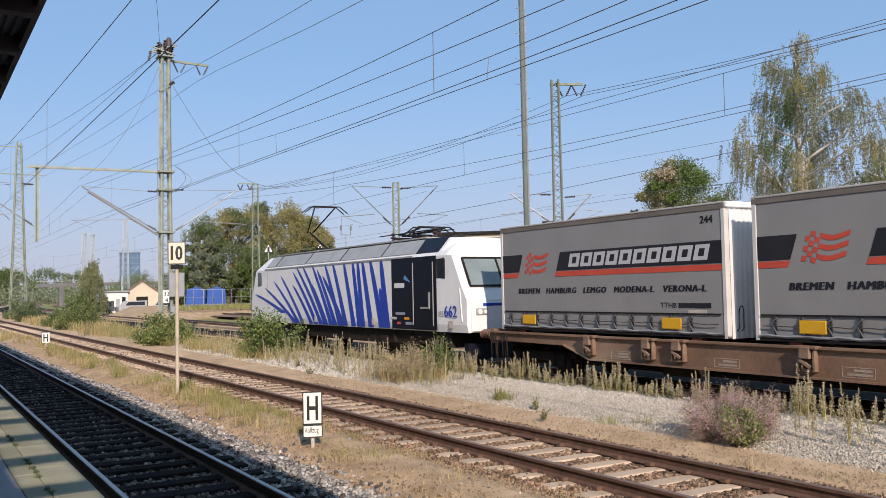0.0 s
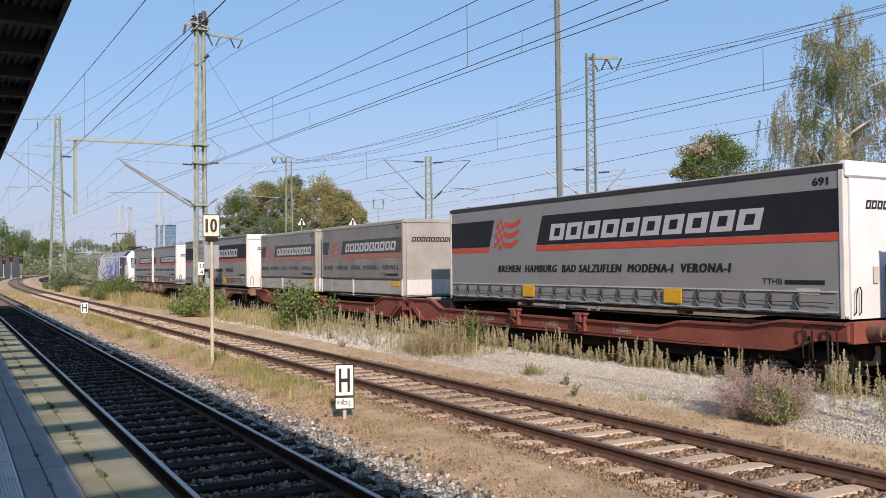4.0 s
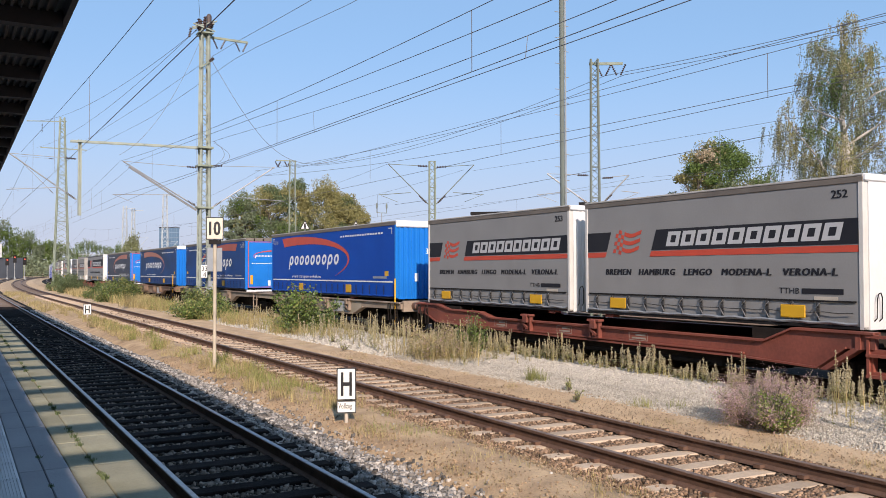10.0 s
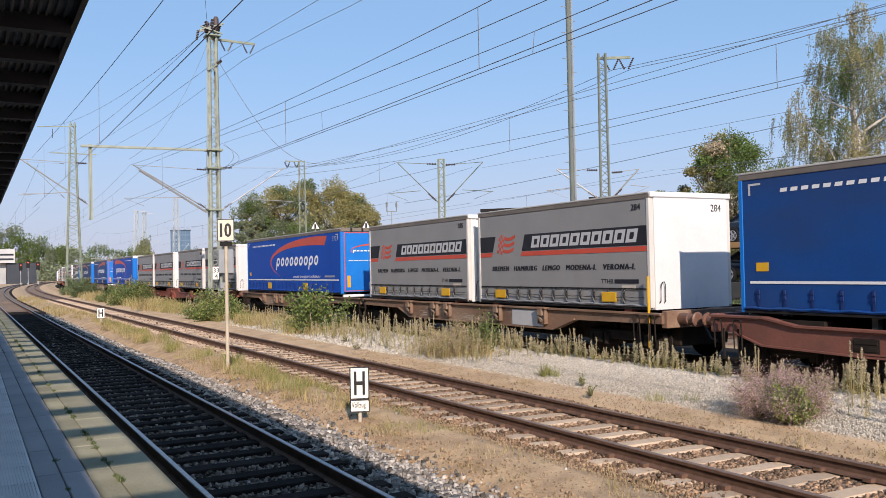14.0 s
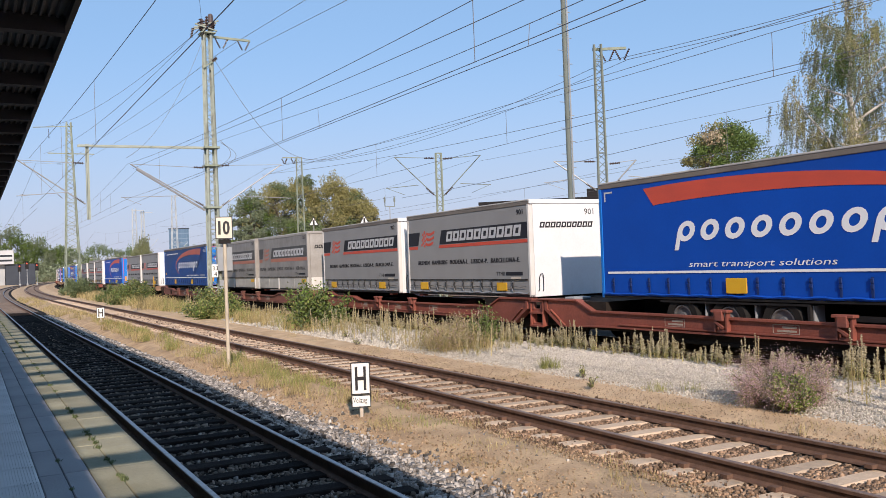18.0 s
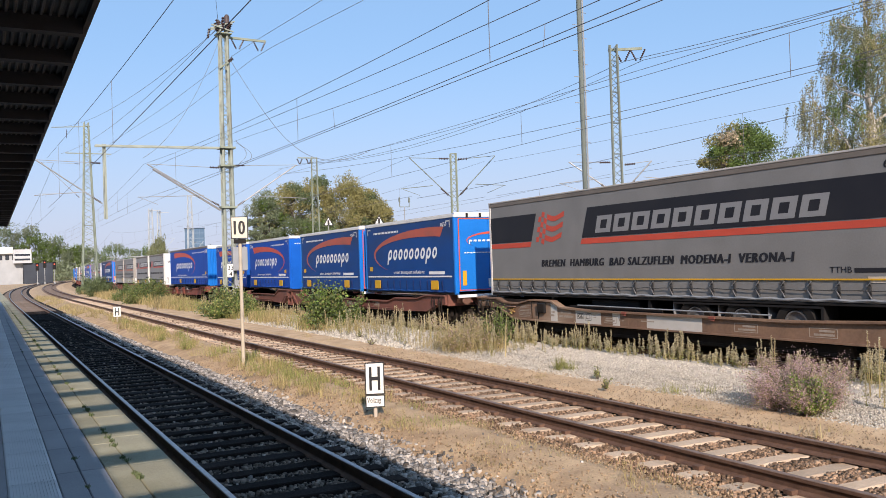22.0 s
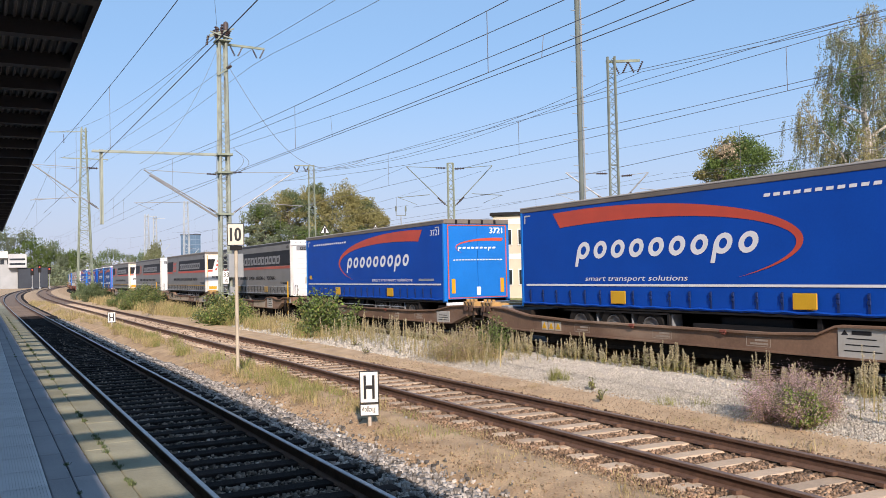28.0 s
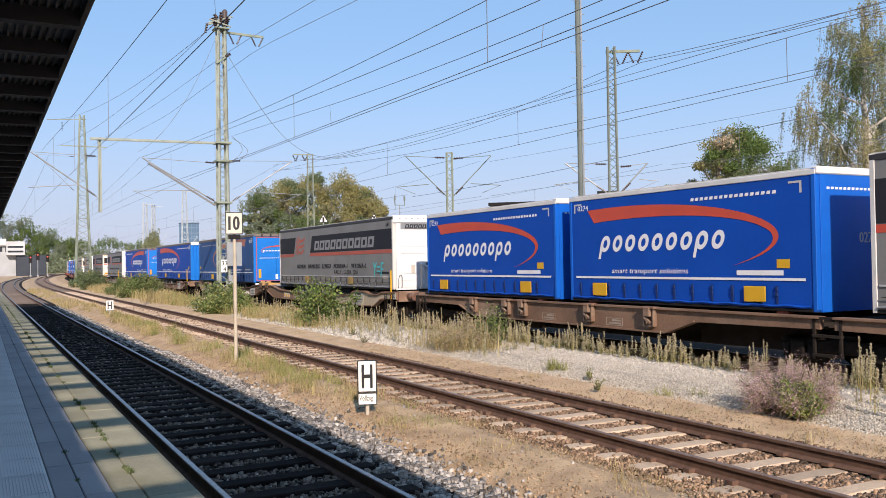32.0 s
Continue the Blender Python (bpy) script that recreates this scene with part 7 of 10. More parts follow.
me = lettering("10", 0.36, 0, 0.022)
gx = [v.co.x for v in me.vertices]
gy = [v.co.y for v in me.vertices]
ob = part("figure", me, BLACK, pl)
ob.matrix_basis = Matrix.Translation((-0.135, -0.084, 3.07)) @ Euler((radians(90), 0, 0)).to_matrix().to_4x4() @ Matrix.Diagonal((0.27 / (max(gx) - min(gx)), 0.33 / (max(gy) - min(gy)), 1, 1)) @ Matrix.Translation((-min(gx), -min(gy), 0))


def stop_board(x, y, rz, w, z0, z1, sub):
    t = thing("stop_board", "white stop board with a black H beside the siding", "sign", pose(x, y, 0, 0, 0, rz), group="stop boards")
    part("post", bar((0, 0.03, -0.3), (0, 0.03, z1 - 0.05), 0.06, None, 8), BEIGE, t)
    b = part("board", box(-w / 2 - 0.008, w / 2 + 0.008, -0.02, 0.012, z0 - 0.008, z1 + 0.008, 0.004), BLACK, t)
    part("face", box(-w / 2 + 0.008, w / 2 - 0.008, -0.024, -0.0205, z0 + 0.008, z1 - 0.008), WHITE, b)
    h = z1 - z0
    part("letter_h", add_box(add_box(box(-w * 0.3, -w * 0.16, -0.028, -0.0245, z0 + h * 0.12, z1 - h * 0.12), w * 0.16, w * 0.3, -0.028, -0.0245, z0 + h * 0.12, z1 - h * 0.12), -w * 0.16, w * 0.16, -0.028, -0.0245, z0 + h * 0.44, z0 + h * 0.56), BLACK, b)
    if sub:
        s = part("sub_plate", box(-w / 2 - 0.008, w / 2 + 0.008, -0.03, 0.012, z0 - 0.2, z0 - 0.015, 0.004), BLACK, t)
        part("face", box(-w / 2 + 0.006, w / 2 - 0.006, -0.034, -0.0305, z0 - 0.187, z0 - 0.028), WHITE, s)
        ob = part("word", lettering("Vollzug", 0.07), BLACK, s)
        ob.matrix_basis = Matrix.Translation((-w * 0.44, -0.038, z0 - 0.13)) @ Euler((radians(90), 0, 0)).to_matrix().to_4x4() @ Matrix.Diagonal((0.72, 1.2, 1, 1))
    return t


stop_board(5.22, 12.18, -22, 0.28, 0.26, 0.735, True)
stop_board(5.4, 43.0, -7, 0.34, 0.22, 0.7, False)
for TX, TY in ((21.0, 56.2), (24.2, 54.8)):
    tri = thing("warning_sign", "white triangular warning sign on a thin post", "sign", pose(TX, TY, 0, 0, 0, -22), group="warning signs")
    part("post", bar((0, 0, -0.25), (0, 0, 5.3), 0.06, None, 6), GALV, tri)
    tb = part("board", prism([(-0.36, 5.1), (0.36, 5.1), (0, 5.73)], -0.05, -0.02, "y"), BLACK, tri)
    part("face", prism([(-0.27, 5.145), (0.27, 5.145), (0, 5.62)], -0.06, -0.051, "y"), WHITE, tb)
    part("mark", box(-0.07, 0.07, -0.066, -0.061, 5.15, 5.5), BLACK, tb)
fl = thing("yard_lamp", "twin floodlights on a thin post behind the train", "lamp", pose(34.5, 72.2, 0))
part("post", bar((0, 0, -0.25), (0, 0, 7.6), 0.09, None, 6), GALV, fl)
part("yoke", add_bar(add_bar(bar((-0.5, 0, 7.6), (0.5, 0, 7.6), 0.06), (-0.5, 0, 7.6), (-0.5, 0, 8.0), 0.05), (0.5, 0, 7.6), (0.5, 0, 8.0), 0.05), DARK_MAST, fl)
for s in (-0.5, 0.5):
    part("head", lathe([(0.05, 8.0), (0.085, 8.06), (0.085, 8.4), (0.04, 8.5)], "z", 10), DARK_MAST, fl, pose(s, 0, 0))
for x, y, z in ((14.3, 299.7, 5.4), (16.4, 299.6, 6.2), (19.2, 299.5, 5.6)):
    sg = thing("signal", "small dark dwarf signal on a grey post by the bend", "signal", pose(x, y, 0), group="dwarf signals")
    part("post", bar((0, 0, -0.28), (0, 0, z - 1.0), 0.2, None, 8), GALV, sg)
    part("head", box(-0.5, 0.5, -0.2, 0.2, z - 1.2, z + 1.2, 0.05), CHASSIS, sg)
    part("lens", lathe([(0.26, -0.24), (0.26, -0.2)], "y", 10), RED, sg, pose(0, 0, z + 0.5))
    part("base_box", box(-0.25, 0.25, -0.2, 0.2, -0.28, 0.4, 0.02), GALV, sg)

# ---- the electric locomotive ----
LOCO_WHITE = surf("white_loco_paint", (0.80, 0.80, 0.78), (0.73, 0.73, 0.71), 1, 0.35, stain=((0.45, 0.43, 0.4), (0.6, 0.6, 2), 0.6, 0.4))
LOCO_BLUE = surf("blue_loco_stripe", (0.018, 0.06, 0.40), (0.015, 0.05, 0.34), 1, 0.35)
LOCO_NAVY = surf("navy_loco_panel", (0.004, 0.005, 0.012), (0.006, 0.007, 0.015), 1, 0.45, spec=0.25)
LOCO_ROOF = surf("grey_loco_roof", (0.36, 0.37, 0.36), (0.27, 0.28, 0.275), 1.5, 0.5, stain=((0.2, 0.19, 0.18), (0.5, 1, 1), 0.55, 0.5))
PANE = glass("dark_window_glass", (0.02, 0.025, 0.03), 0.06)
BLIND = surf("greenish_windscreen", (0.22, 0.26, 0.26), (0.17, 0.21, 0.21), 2, 0.08, spec=0.7)


def loco():
    t = thing("electric_locomotive", "white electric locomotive with blue zebra stripes, one pantograph raised", "locomotive")
    F = 17.9        # along +y from the rear cab front to the leading cab front, over the body
    # cross-section: half width, heights
    sec = [(1.44, 1.03), (1.49, 1.25), (1.49, 3.27), (1.40, 3.40), (1.02, 3.82), (0.0, 3.9)]
    def ring(y, kx, cut):
        pts = []
        for x, z in sec:
            pts.append((x * kx, y, min(z, cut)))
        return pts + [(-x, yy, z) for x, yy, z in pts[-2::-1]]
    ys = [(0.14, 0.96, 1.45), (0.10, 0.965, 1.95), (0.34, 0.975, 2.35), (0.80, 0.985, 3.25), (1.05, 0.99, 3.66), (1.45, 1.0, 3.84), (2.4, 1, 3.9)]
    rings = [ring(y, k, c) for y, k, c in ys] + [ring(F - y, k, c) for y, k, c in ys[::-1]]
    bm = bmesh.new()
    vr = [[bm.verts.new(p) for p in r] for r in rings]
    for a, b in zip(vr, vr[1:]):
        for i in range(len(a) - 1):
            f = bm.faces.new((a[i], a[i + 1], b[i + 1], b[i]))
    bm.faces.new(vr[0][::-1])
    bm.faces.new(vr[-1])
    bmesh.ops.recalc_face_normals(bm, faces=bm.faces)
    part("body", bm, LOCO_WHITE, t)
    # grey roof slopes
    for sx in (-1, 1):
        part("roof_slope", prism([(sx * 1.425, 3.40), (sx * 1.035, 3.84), (sx * 1.02, 3.81), (sx * 1.40, 3.385)][::sx], 2.95, F - 2.0, "y"), LOCO_ROOF, t)
        for i in range(4):
            part("roof_seam", bar((sx * 1.43, 5.2 + i * 3.2, 3.405), (sx * 1.04, 5.2 + i * 3.2, 3.85), 0.03, 0.02), CHASSIS, t)
        part("gutter", bar((sx * 1.5, 3.0, 3.30), (sx * 1.5, F - 2.0, 3.30), 0.03, 0.05), LOCO_ROOF, t)
    part("roof_top", box(-1.0, 1.0, 3.0, F - 2.2, 3.885, 3.93), LOCO_ROOF, t)
    part("navy_roof_panel", prism([(-1.43, 3.40), (-1.05, 3.855), (1.05, 3.855), (1.43, 3.40), (1.40, 3.37), (1.0, 3.80), (-1.0, 3.80), (-1.40, 3.37)], 1.6, 2.9, "y"), LOCO_NAVY, t)
    # side: blue stripes from one edge to the other, fanning out towards the leading cab
    stripes = ((13.72, 1.44, 17.1, 2.24), (12.5, 1.06, 15.9, 2.5), (12.2, 1.06, 14.85, 2.77), (11.75, 1.06, 14.1, 3.0), (10.9, 1.06, 12.75, 2.58), (10.43, 1.06, 12.72, 3.1), (9.97, 1.06, 12.3, 3.25), (9.6, 1.06, 11.65, 3.25), (9.5, 1.06, 10.85, 2.6), (9.08, 1.06, 10.73, 3.25), (8.72, 1.06, 10.3, 3.12),
               (8.33, 1.06, 9.54, 3.25), (8.08, 1.06, 9.8, 2.87), (7.84, 1.06, 8.85, 3.25), (7.2, 1.06, 7.93, 3.25), (6.75, 1.06, 7.22, 3.25), (6.5, 1.06, 6.83, 3.25), (5.87, 1.06, 6.45, 3.25), (5.1, 1.06, 5.86, 3.25), (4.76, 1.06, 5.21, 2.36), (4.72, 1.06, 5.1, 3.25))
    for i, (yb, zb, yt, zt) in enumerate(stripes):
        lean = (yt - yb) / (zt - zb)
        w = (0.088 + 0.0052 * i) * math.sqrt(1 + 0.8 * lean * lean)
        lo, hi = [], []
        for k in range(9):
            f = k / 8
            y = yb + (yt - yb) * (f + 0.16 * (f * f - f) * min(1, lean))
            ww = w * (1.05 - 0.4 * f) if k < 8 else w * (0.16 if zt < 3.2 else 0.45)
            lo.append((max(4.39, y - ww), zb + (zt - zb) * f))
            hi.append((y + ww, zb + (zt - zb) * f))
        part("blue_stripe", prism(lo + hi[::-1], -1.494 - 0.001 * (i % 3), -1.4915), LOCO_BLUE, t)
    part("navy_side_panel", prism([(1.62, 1.06), (4.38, 1.06), (4.38, 3.28), (1.62, 3.28)], -1.4965, -1.4912), LOCO_NAVY, t)
    door = part("cab_door", box(-1.51, -1.492, 1.75, 2.85, 1.1, 3.2, 0.01), LOCO_NAVY, t)
    for y in (1.72, 2.9):
        part("grab_rail", bar((-1.56, y, 1.2), (-1.56, y, 3.1), 0.035, None, 6), GALV, door)
    part("door_handle", add_box(box(-1.55, -1.512, 1.98, 2.5, 1.7, 1.75), -1.55, -1.512, 1.98, 2.03, 1.75, 2.2), GALV, door)
    part("logo_block", prism([(3.55, 2.35), (4.2, 2.35), (4.2, 2.5), (3.55, 2.5)], -1.5, -1.4966), END_WHITE, t)
    part("logo_block", prism([(3.15, 2.5), (3.6, 2.62), (3.5, 2.75)], -1.5, -1.4966), surf("light_blue_logo", (0.1, 0.3, 0.6)), t)
    for y0 in (1.15, F - 1.55):
        part("side_window", box(-1.50, -1.46, y0, y0 + 0.5, 2.58, 3.2, 0.03), PANE, t)
    part("door_outline", prism([(F - 2.3, 1.15), (F - 2.27, 1.15), (F - 2.27, 3.2), (F - 2.3, 3.2)], -1.494, -1.4905), LOCO_ROOF, t)
    for i in range(5):
        part("marking", cached(("mk", i), lambda: box(-1.5, -1.4967, 0, (0.5, 0.3, 0.6, 0.25, 0.4)[i], 0, 0.08), (PRINT_DULL, ORANGE, PRINT_DULL, RED, PRINT_GREY)[i]), None, t, pose(0, 3.0 + 0.27 * i, 1.2 + 0.15 * (i % 3)))
    for y in (5.6, 10.4, 0.75):
        part("side_socket", box(-1.5, -1.4915, y, y + 0.22, 1.14, 1.36, 0.005), BEIGE, t)
    put = Matrix(((0, 0, -1, 0), (-1, 0, 0, 0), (0, 1, 0, 0), (0, 0, 0, 1)))
    part("fleet_number", lettering("662", 0.33, 0, 0.012), LOCO_BLUE, t).matrix_basis = Matrix.Translation((-1.497, 1.22, 1.47)) @ put
    part("class_number", lettering("185", 0.17, 0, 0.004), LOCO_ROOF, t).matrix_basis = Matrix.Translation((-1.4975, 1.6, 1.47)) @ put
    part("cab_grab_rail", bar((-1.46, 0.32, 1.35), (-1.46, 0.42, 2.3), 0.035, None, 6), LOCO_WHITE, t)
    # cab fronts
    for y, d in ((0.0, 1), (F, -1)):
        fr = part("cab_front", box(-1.28, 1.28, -0.03, 0.1, 1.05, 1.9, 0.03), LOCO_WHITE, t, pose(0, y + d * 0.1, 0, 0, 0, 0 if d > 0 else 180))
        ws = part("windscreen", prism([(0.31, 2.38), (0.73, 3.18), (0.80, 3.14), (0.38, 2.34)], -1.16, 1.16, "x"), BLIND if d > 0 else PANE, t, pose(0, y, 0, 0, 0, 0 if d > 0 else 180))
        part("wiper", bar((0.2, 0.27, 2.38), (0.5, 0.6, 3.0), 0.03), BLACK, ws)
        for sx in (-1.17, 0.0, 1.17):
            part("window_frame", bar((sx, 0.295, 2.36), (sx, 0.72, 3.18), 0.05, 0.05), CHASSIS, ws)
        for yy_, zz_ in ((0.295, 2.36), (0.72, 3.18)):
            part("window_frame", bar((-1.17, yy_, zz_), (1.17, yy_, zz_), 0.05, 0.05), CHASSIS, ws)
        for sx in (-1, 1):
            lamp = part("headlight", box(-0.2, 0.2, -0.03, 0.02, 1.52, 1.72, 0.02), LOCO_ROOF, t, pose(sx * 0.95, y + d * 0.07, 0, 0, 0, 0 if d > 0 else 180))
            part("lens", lathe([(0.075, -0.05), (0.075, -0.03)], "y", 12), WHITE, lamp, pose(-0.08, 0, 1.62))
            part("lens", lathe([(0.055, -0.05), (0.055, -0.03)], "y", 12), WHITE, lamp, pose(0.1, 0, 1.62))
            part("buffer", CACHE[("buffer", FR_BROWN.name)], None, t, pose(sx * 0.875, y + d * 0.12, 1.0, 0, 0, 180 if d > 0 else 0))
        part("snow_plough", prism([(-0.05, 0.25), (0.2, 0.25), (0.3, 0.7), (0.1, 0.7)], -1.1, 1.1, "x"), LOCO_NAVY, t, pose(0, y + d * 0.5, 0, 0, 0, 0 if d > 0 else 180))
        part("blue_nose_bar", box(-0.9, 0.9, -0.05, -0.031, 1.78, 1.86), LOCO_BLUE, fr)
    part("logo_block", box(-0.25, 0.4, -0.02, 0.0, 1.5, 1.62), LOCO_BLUE, t, pose(0, 0.065, 0))
    # running gear
    part("underframe", box(-1.3, 1.3, 1.2, F - 1.2, 0.55, 1.1, 0.03), UNDER, t)
    for y in (4.0, F - 4.0):
        bg = part("bogie", add_box(box(-1.25, -1.05, y - 2.0, y + 2.0, 0.45, 0.85, 0.04), 1.05, 1.25, y - 2.0, y + 2.0, 0.45, 0.85, 0.04), UNDER, t)
        for dy in (-1.3, 1.3):
            for sx in (-1, 1):
                part("wheel", cached(("locowheel",), lambda: lathe([(0.1, -0.07), (0.62, -0.07), (0.62, 0.07), (0.1, 0.07)], "x", 24), UNDER), None, bg, pose(sx * 0.78, y + dy, 0.62))
            part("axle_box", cached(("locobox",), lambda: box(-1.36, -1.2, -0.25, 0.25, 0.35, 0.85, 0.04), UNDER), None, bg, pose(0, y + dy, 0))
            part("spring", cached(("locospring",), lambda: lathe([(0.12, 0.6), (0.12, 1.05)], "z", 12), UNDER), None, bg, pose(-1.25, y + dy * 0.4, 0))
    part("step_set", add_box(add_box(box(-1.5, -1.3, 1.8, 2.8, 0.35, 0.4), -1.5, -1.3, 1.8, 2.8, 0.65, 0.7), -1.36, -1.3, 1.8, 2.8, 0.35, 1.05), UNDER, t)
    # roof gear and pantographs
    for i in range(5):
        insulator(t, (0.3 if i % 2 else -0.3, 3.6 + 0.7 * i, 3.83), (0.3 if i % 2 else -0.3, 3.6 + 0.7 * i, 4.3), 0.1, 4)
    part("roof_busbar", add_bar(bar((-0.3, 3.4, 4.22), (-0.3, 7.4, 4.22), 0.04, None, 6), (0.3, 3.4, 4.22), (0.3, 6.5, 4.22), 0.04, None, 6), CHASSIS, t)
    def panto(name, y, up):
        p = part(name, box(-0.6, 0.6, y - 0.9, y - 0.8, 4.0, 4.08), CHASSIS, t)
        part("base_bar", box(-0.6, 0.6, y + 0.8, y + 0.9, 4.0, 4.08), CHASSIS, p)
        for sx in (-0.55, 0.55):
            insulator(p, (sx, y - 0.8, 3.82), (sx, y - 0.8, 3.96), 0.09, 2)
            insulator(p, (sx, y + 0.8, 3.82), (sx, y + 0.8, 3.96), 0.09, 2)
        knee, head = (y + 1.2, 4.85), (y - 0.35, 5.78)
        if not up:
            knee, head = (y + 1.4, 4.2), (y - 0.6, 4.3)
        part("lower_arm", bar((0, y - 0.7, 4.0), (0, knee[0], knee[1]), 0.09, None, 8), CHASSIS, p)
        part("thrust_rod", bar((0.12, y - 0.4, 4.0), (0.12, knee[0] - 0.1, knee[1] - 0.1), 0.035, None, 6), CHASSIS, p)
        for sx in (-1, 1):
            part("upper_arm", bar((sx * 0.12, knee[0], knee[1]), (sx * 0.45, head[0], head[1]), 0.06, None, 6), CHASSIS, p)
        for dy in (-0.18, 0.18):
            part("contact_strip", add_bar(add_bar(bar((-0.6, head[0] + dy, head[1] + 0.04), (0.6, head[0] + dy, head[1] + 0.04), 0.04), (0.6, head[0] + dy, head[1] + 0.04), (0.95, head[0] + dy, head[1] - 0.22), 0.035), (-0.6, head[0] + dy, head[1] + 0.04), (-0.95, head[0] + dy, head[1] - 0.22), 0.035), CHASSIS, p)
    panto("pantograph_raised", F - 4.7, True)
    panto("pantograph_lowered", 4.9, False)
    CARRIED.append((t, -1.35))


loco()

# ---- parked double-deck car carriers with new cars ----
CARRIER = surf("dark_carrier_steel", (0.075, 0.07, 0.068), (0.05, 0.048, 0.046), 1.5, 0.7)
DECK_ORANGE = surf("rusty_yellow_deck_beam", (0.42, 0.24, 0.09), (0.30, 0.17, 0.08), 1.5, 0.7, stain=((0.2, 0.13, 0.08), (1, 0.6, 3), 0.55, 0.6))
CAR_PAINTS = [surf("car_paint_" + n, c, tuple(0.85 * v for v in c), 1.0, 0.22, spec=0.7) for n, c in (("black", (0.012, 0.012, 0.016)), ("dark_blue", (0.012, 0.02, 0.06)), ("grey", (0.07, 0.085, 0.10)), ("silver", (0.45, 0.46, 0.48)))]
ALLOY = surf("bright_alloy", (0.62, 0.62, 0.63), (0.5, 0.5, 0.5), 4, 0.35, metal=0.6)
FILM = surf("white_transport_film", (0.8, 0.8, 0.8), (0.72, 0.72, 0.72), 2, 0.4)
CAR_N = [0]


def car_body():
    bm = bmesh.new()
    rows = []
    for y, hs, hh, zb, zs, zt in ((-2.36, 0.60, 0.60, 0.36, 0.56, 0.60), (-2.22, 0.80, 0.76, 0.24, 0.66, 0.72), (-1.75, 0.895, 0.85, 0.2, 0.75, 0.83), (-1.05, 0.90, 0.87, 0.2, 0.85, 0.94), (0.2, 0.90, 0.87, 0.2, 0.88, 0.94),
                                (1.3, 0.90, 0.87, 0.2, 0.92, 0.97), (1.9, 0.885, 0.84, 0.22, 0.94, 1.0), (2.25, 0.82, 0.76, 0.3, 0.90, 0.97), (2.37, 0.68, 0.64, 0.4, 0.70, 0.76)):
        half = [(hs * 0.9, zb), (hs, zb + 0.14), (hs, zs - 0.12), (hh, zs), (hh * 0.7, zt), (hh * 0.3, zt + 0.015)]
        rows.append([bm.verts.new((-x, y, z)) for x, z in half] + [bm.verts.new((x, y, z)) for x, z in half[::-1]])
    for a, b in zip(rows, rows[1:]):
        for i in range(len(a)):
            f = bm.faces.new((a[i], a[(i + 1) % len(a)], b[(i + 1) % len(a)], b[i]))
            f.smooth = True
    bm.faces.new(rows[0])
    bm.faces.new(rows[-1][::-1])
    bmesh.ops.recalc_face_normals(bm, faces=bm.faces)
    return bm


GREENHOUSE = ((-1.2, 0.90), (-0.45, 1.30), (-0.1, 1.40), (0.4, 1.43), (0.95, 1.37), (1.4, 1.20), (1.95, 0.97))


def greenhouse(lift, cut0, cut1):
    """Loft of the glazed part between two places along the car; lift makes it stand proud."""
    bm = bmesh.new()
    rows = []
    for y, z in GREENHOUSE[cut0:cut1]:
        top = 0.80 - 0.2 * (z - 0.9) / 0.53 + lift
        pts = ((-0.81, 0.88), (-top, z - 0.02 + lift), (-top * 0.6, z + 0.015 + lift), (top * 0.6, z + 0.015 + lift), (top, z - 0.02 + lift), (0.81, 0.88))
        if lift:
            pts = ((-top, z - 0.05), *pts[1:5], (top, z - 0.05))
        rows.append([bm.verts.new((x, y, zz)) for x, zz in pts])
    for a, b in zip(rows, rows[1:]):
        for i in range(5):
            bm.faces.new((a[i], a[i + 1], b[i + 1], b[i])).smooth = True
    bmesh.ops.recalc_face_normals(bm, faces=bm.faces)
    return bm


def alloy():
    bm = lathe([(0.235, -0.10), (0.235, -0.116), (0.205, -0.116), (0.20, -0.09)], "x", 20)
    for i in range(5):
        a = i * math.tau / 5
        add_bar(bm, (-0.112, 0.03 * math.cos(a), 0.03 * math.sin(a)), (-0.112, 0.21 * math.cos(a), 0.21 * math.sin(a)), 0.02, 0.055)
    return bm


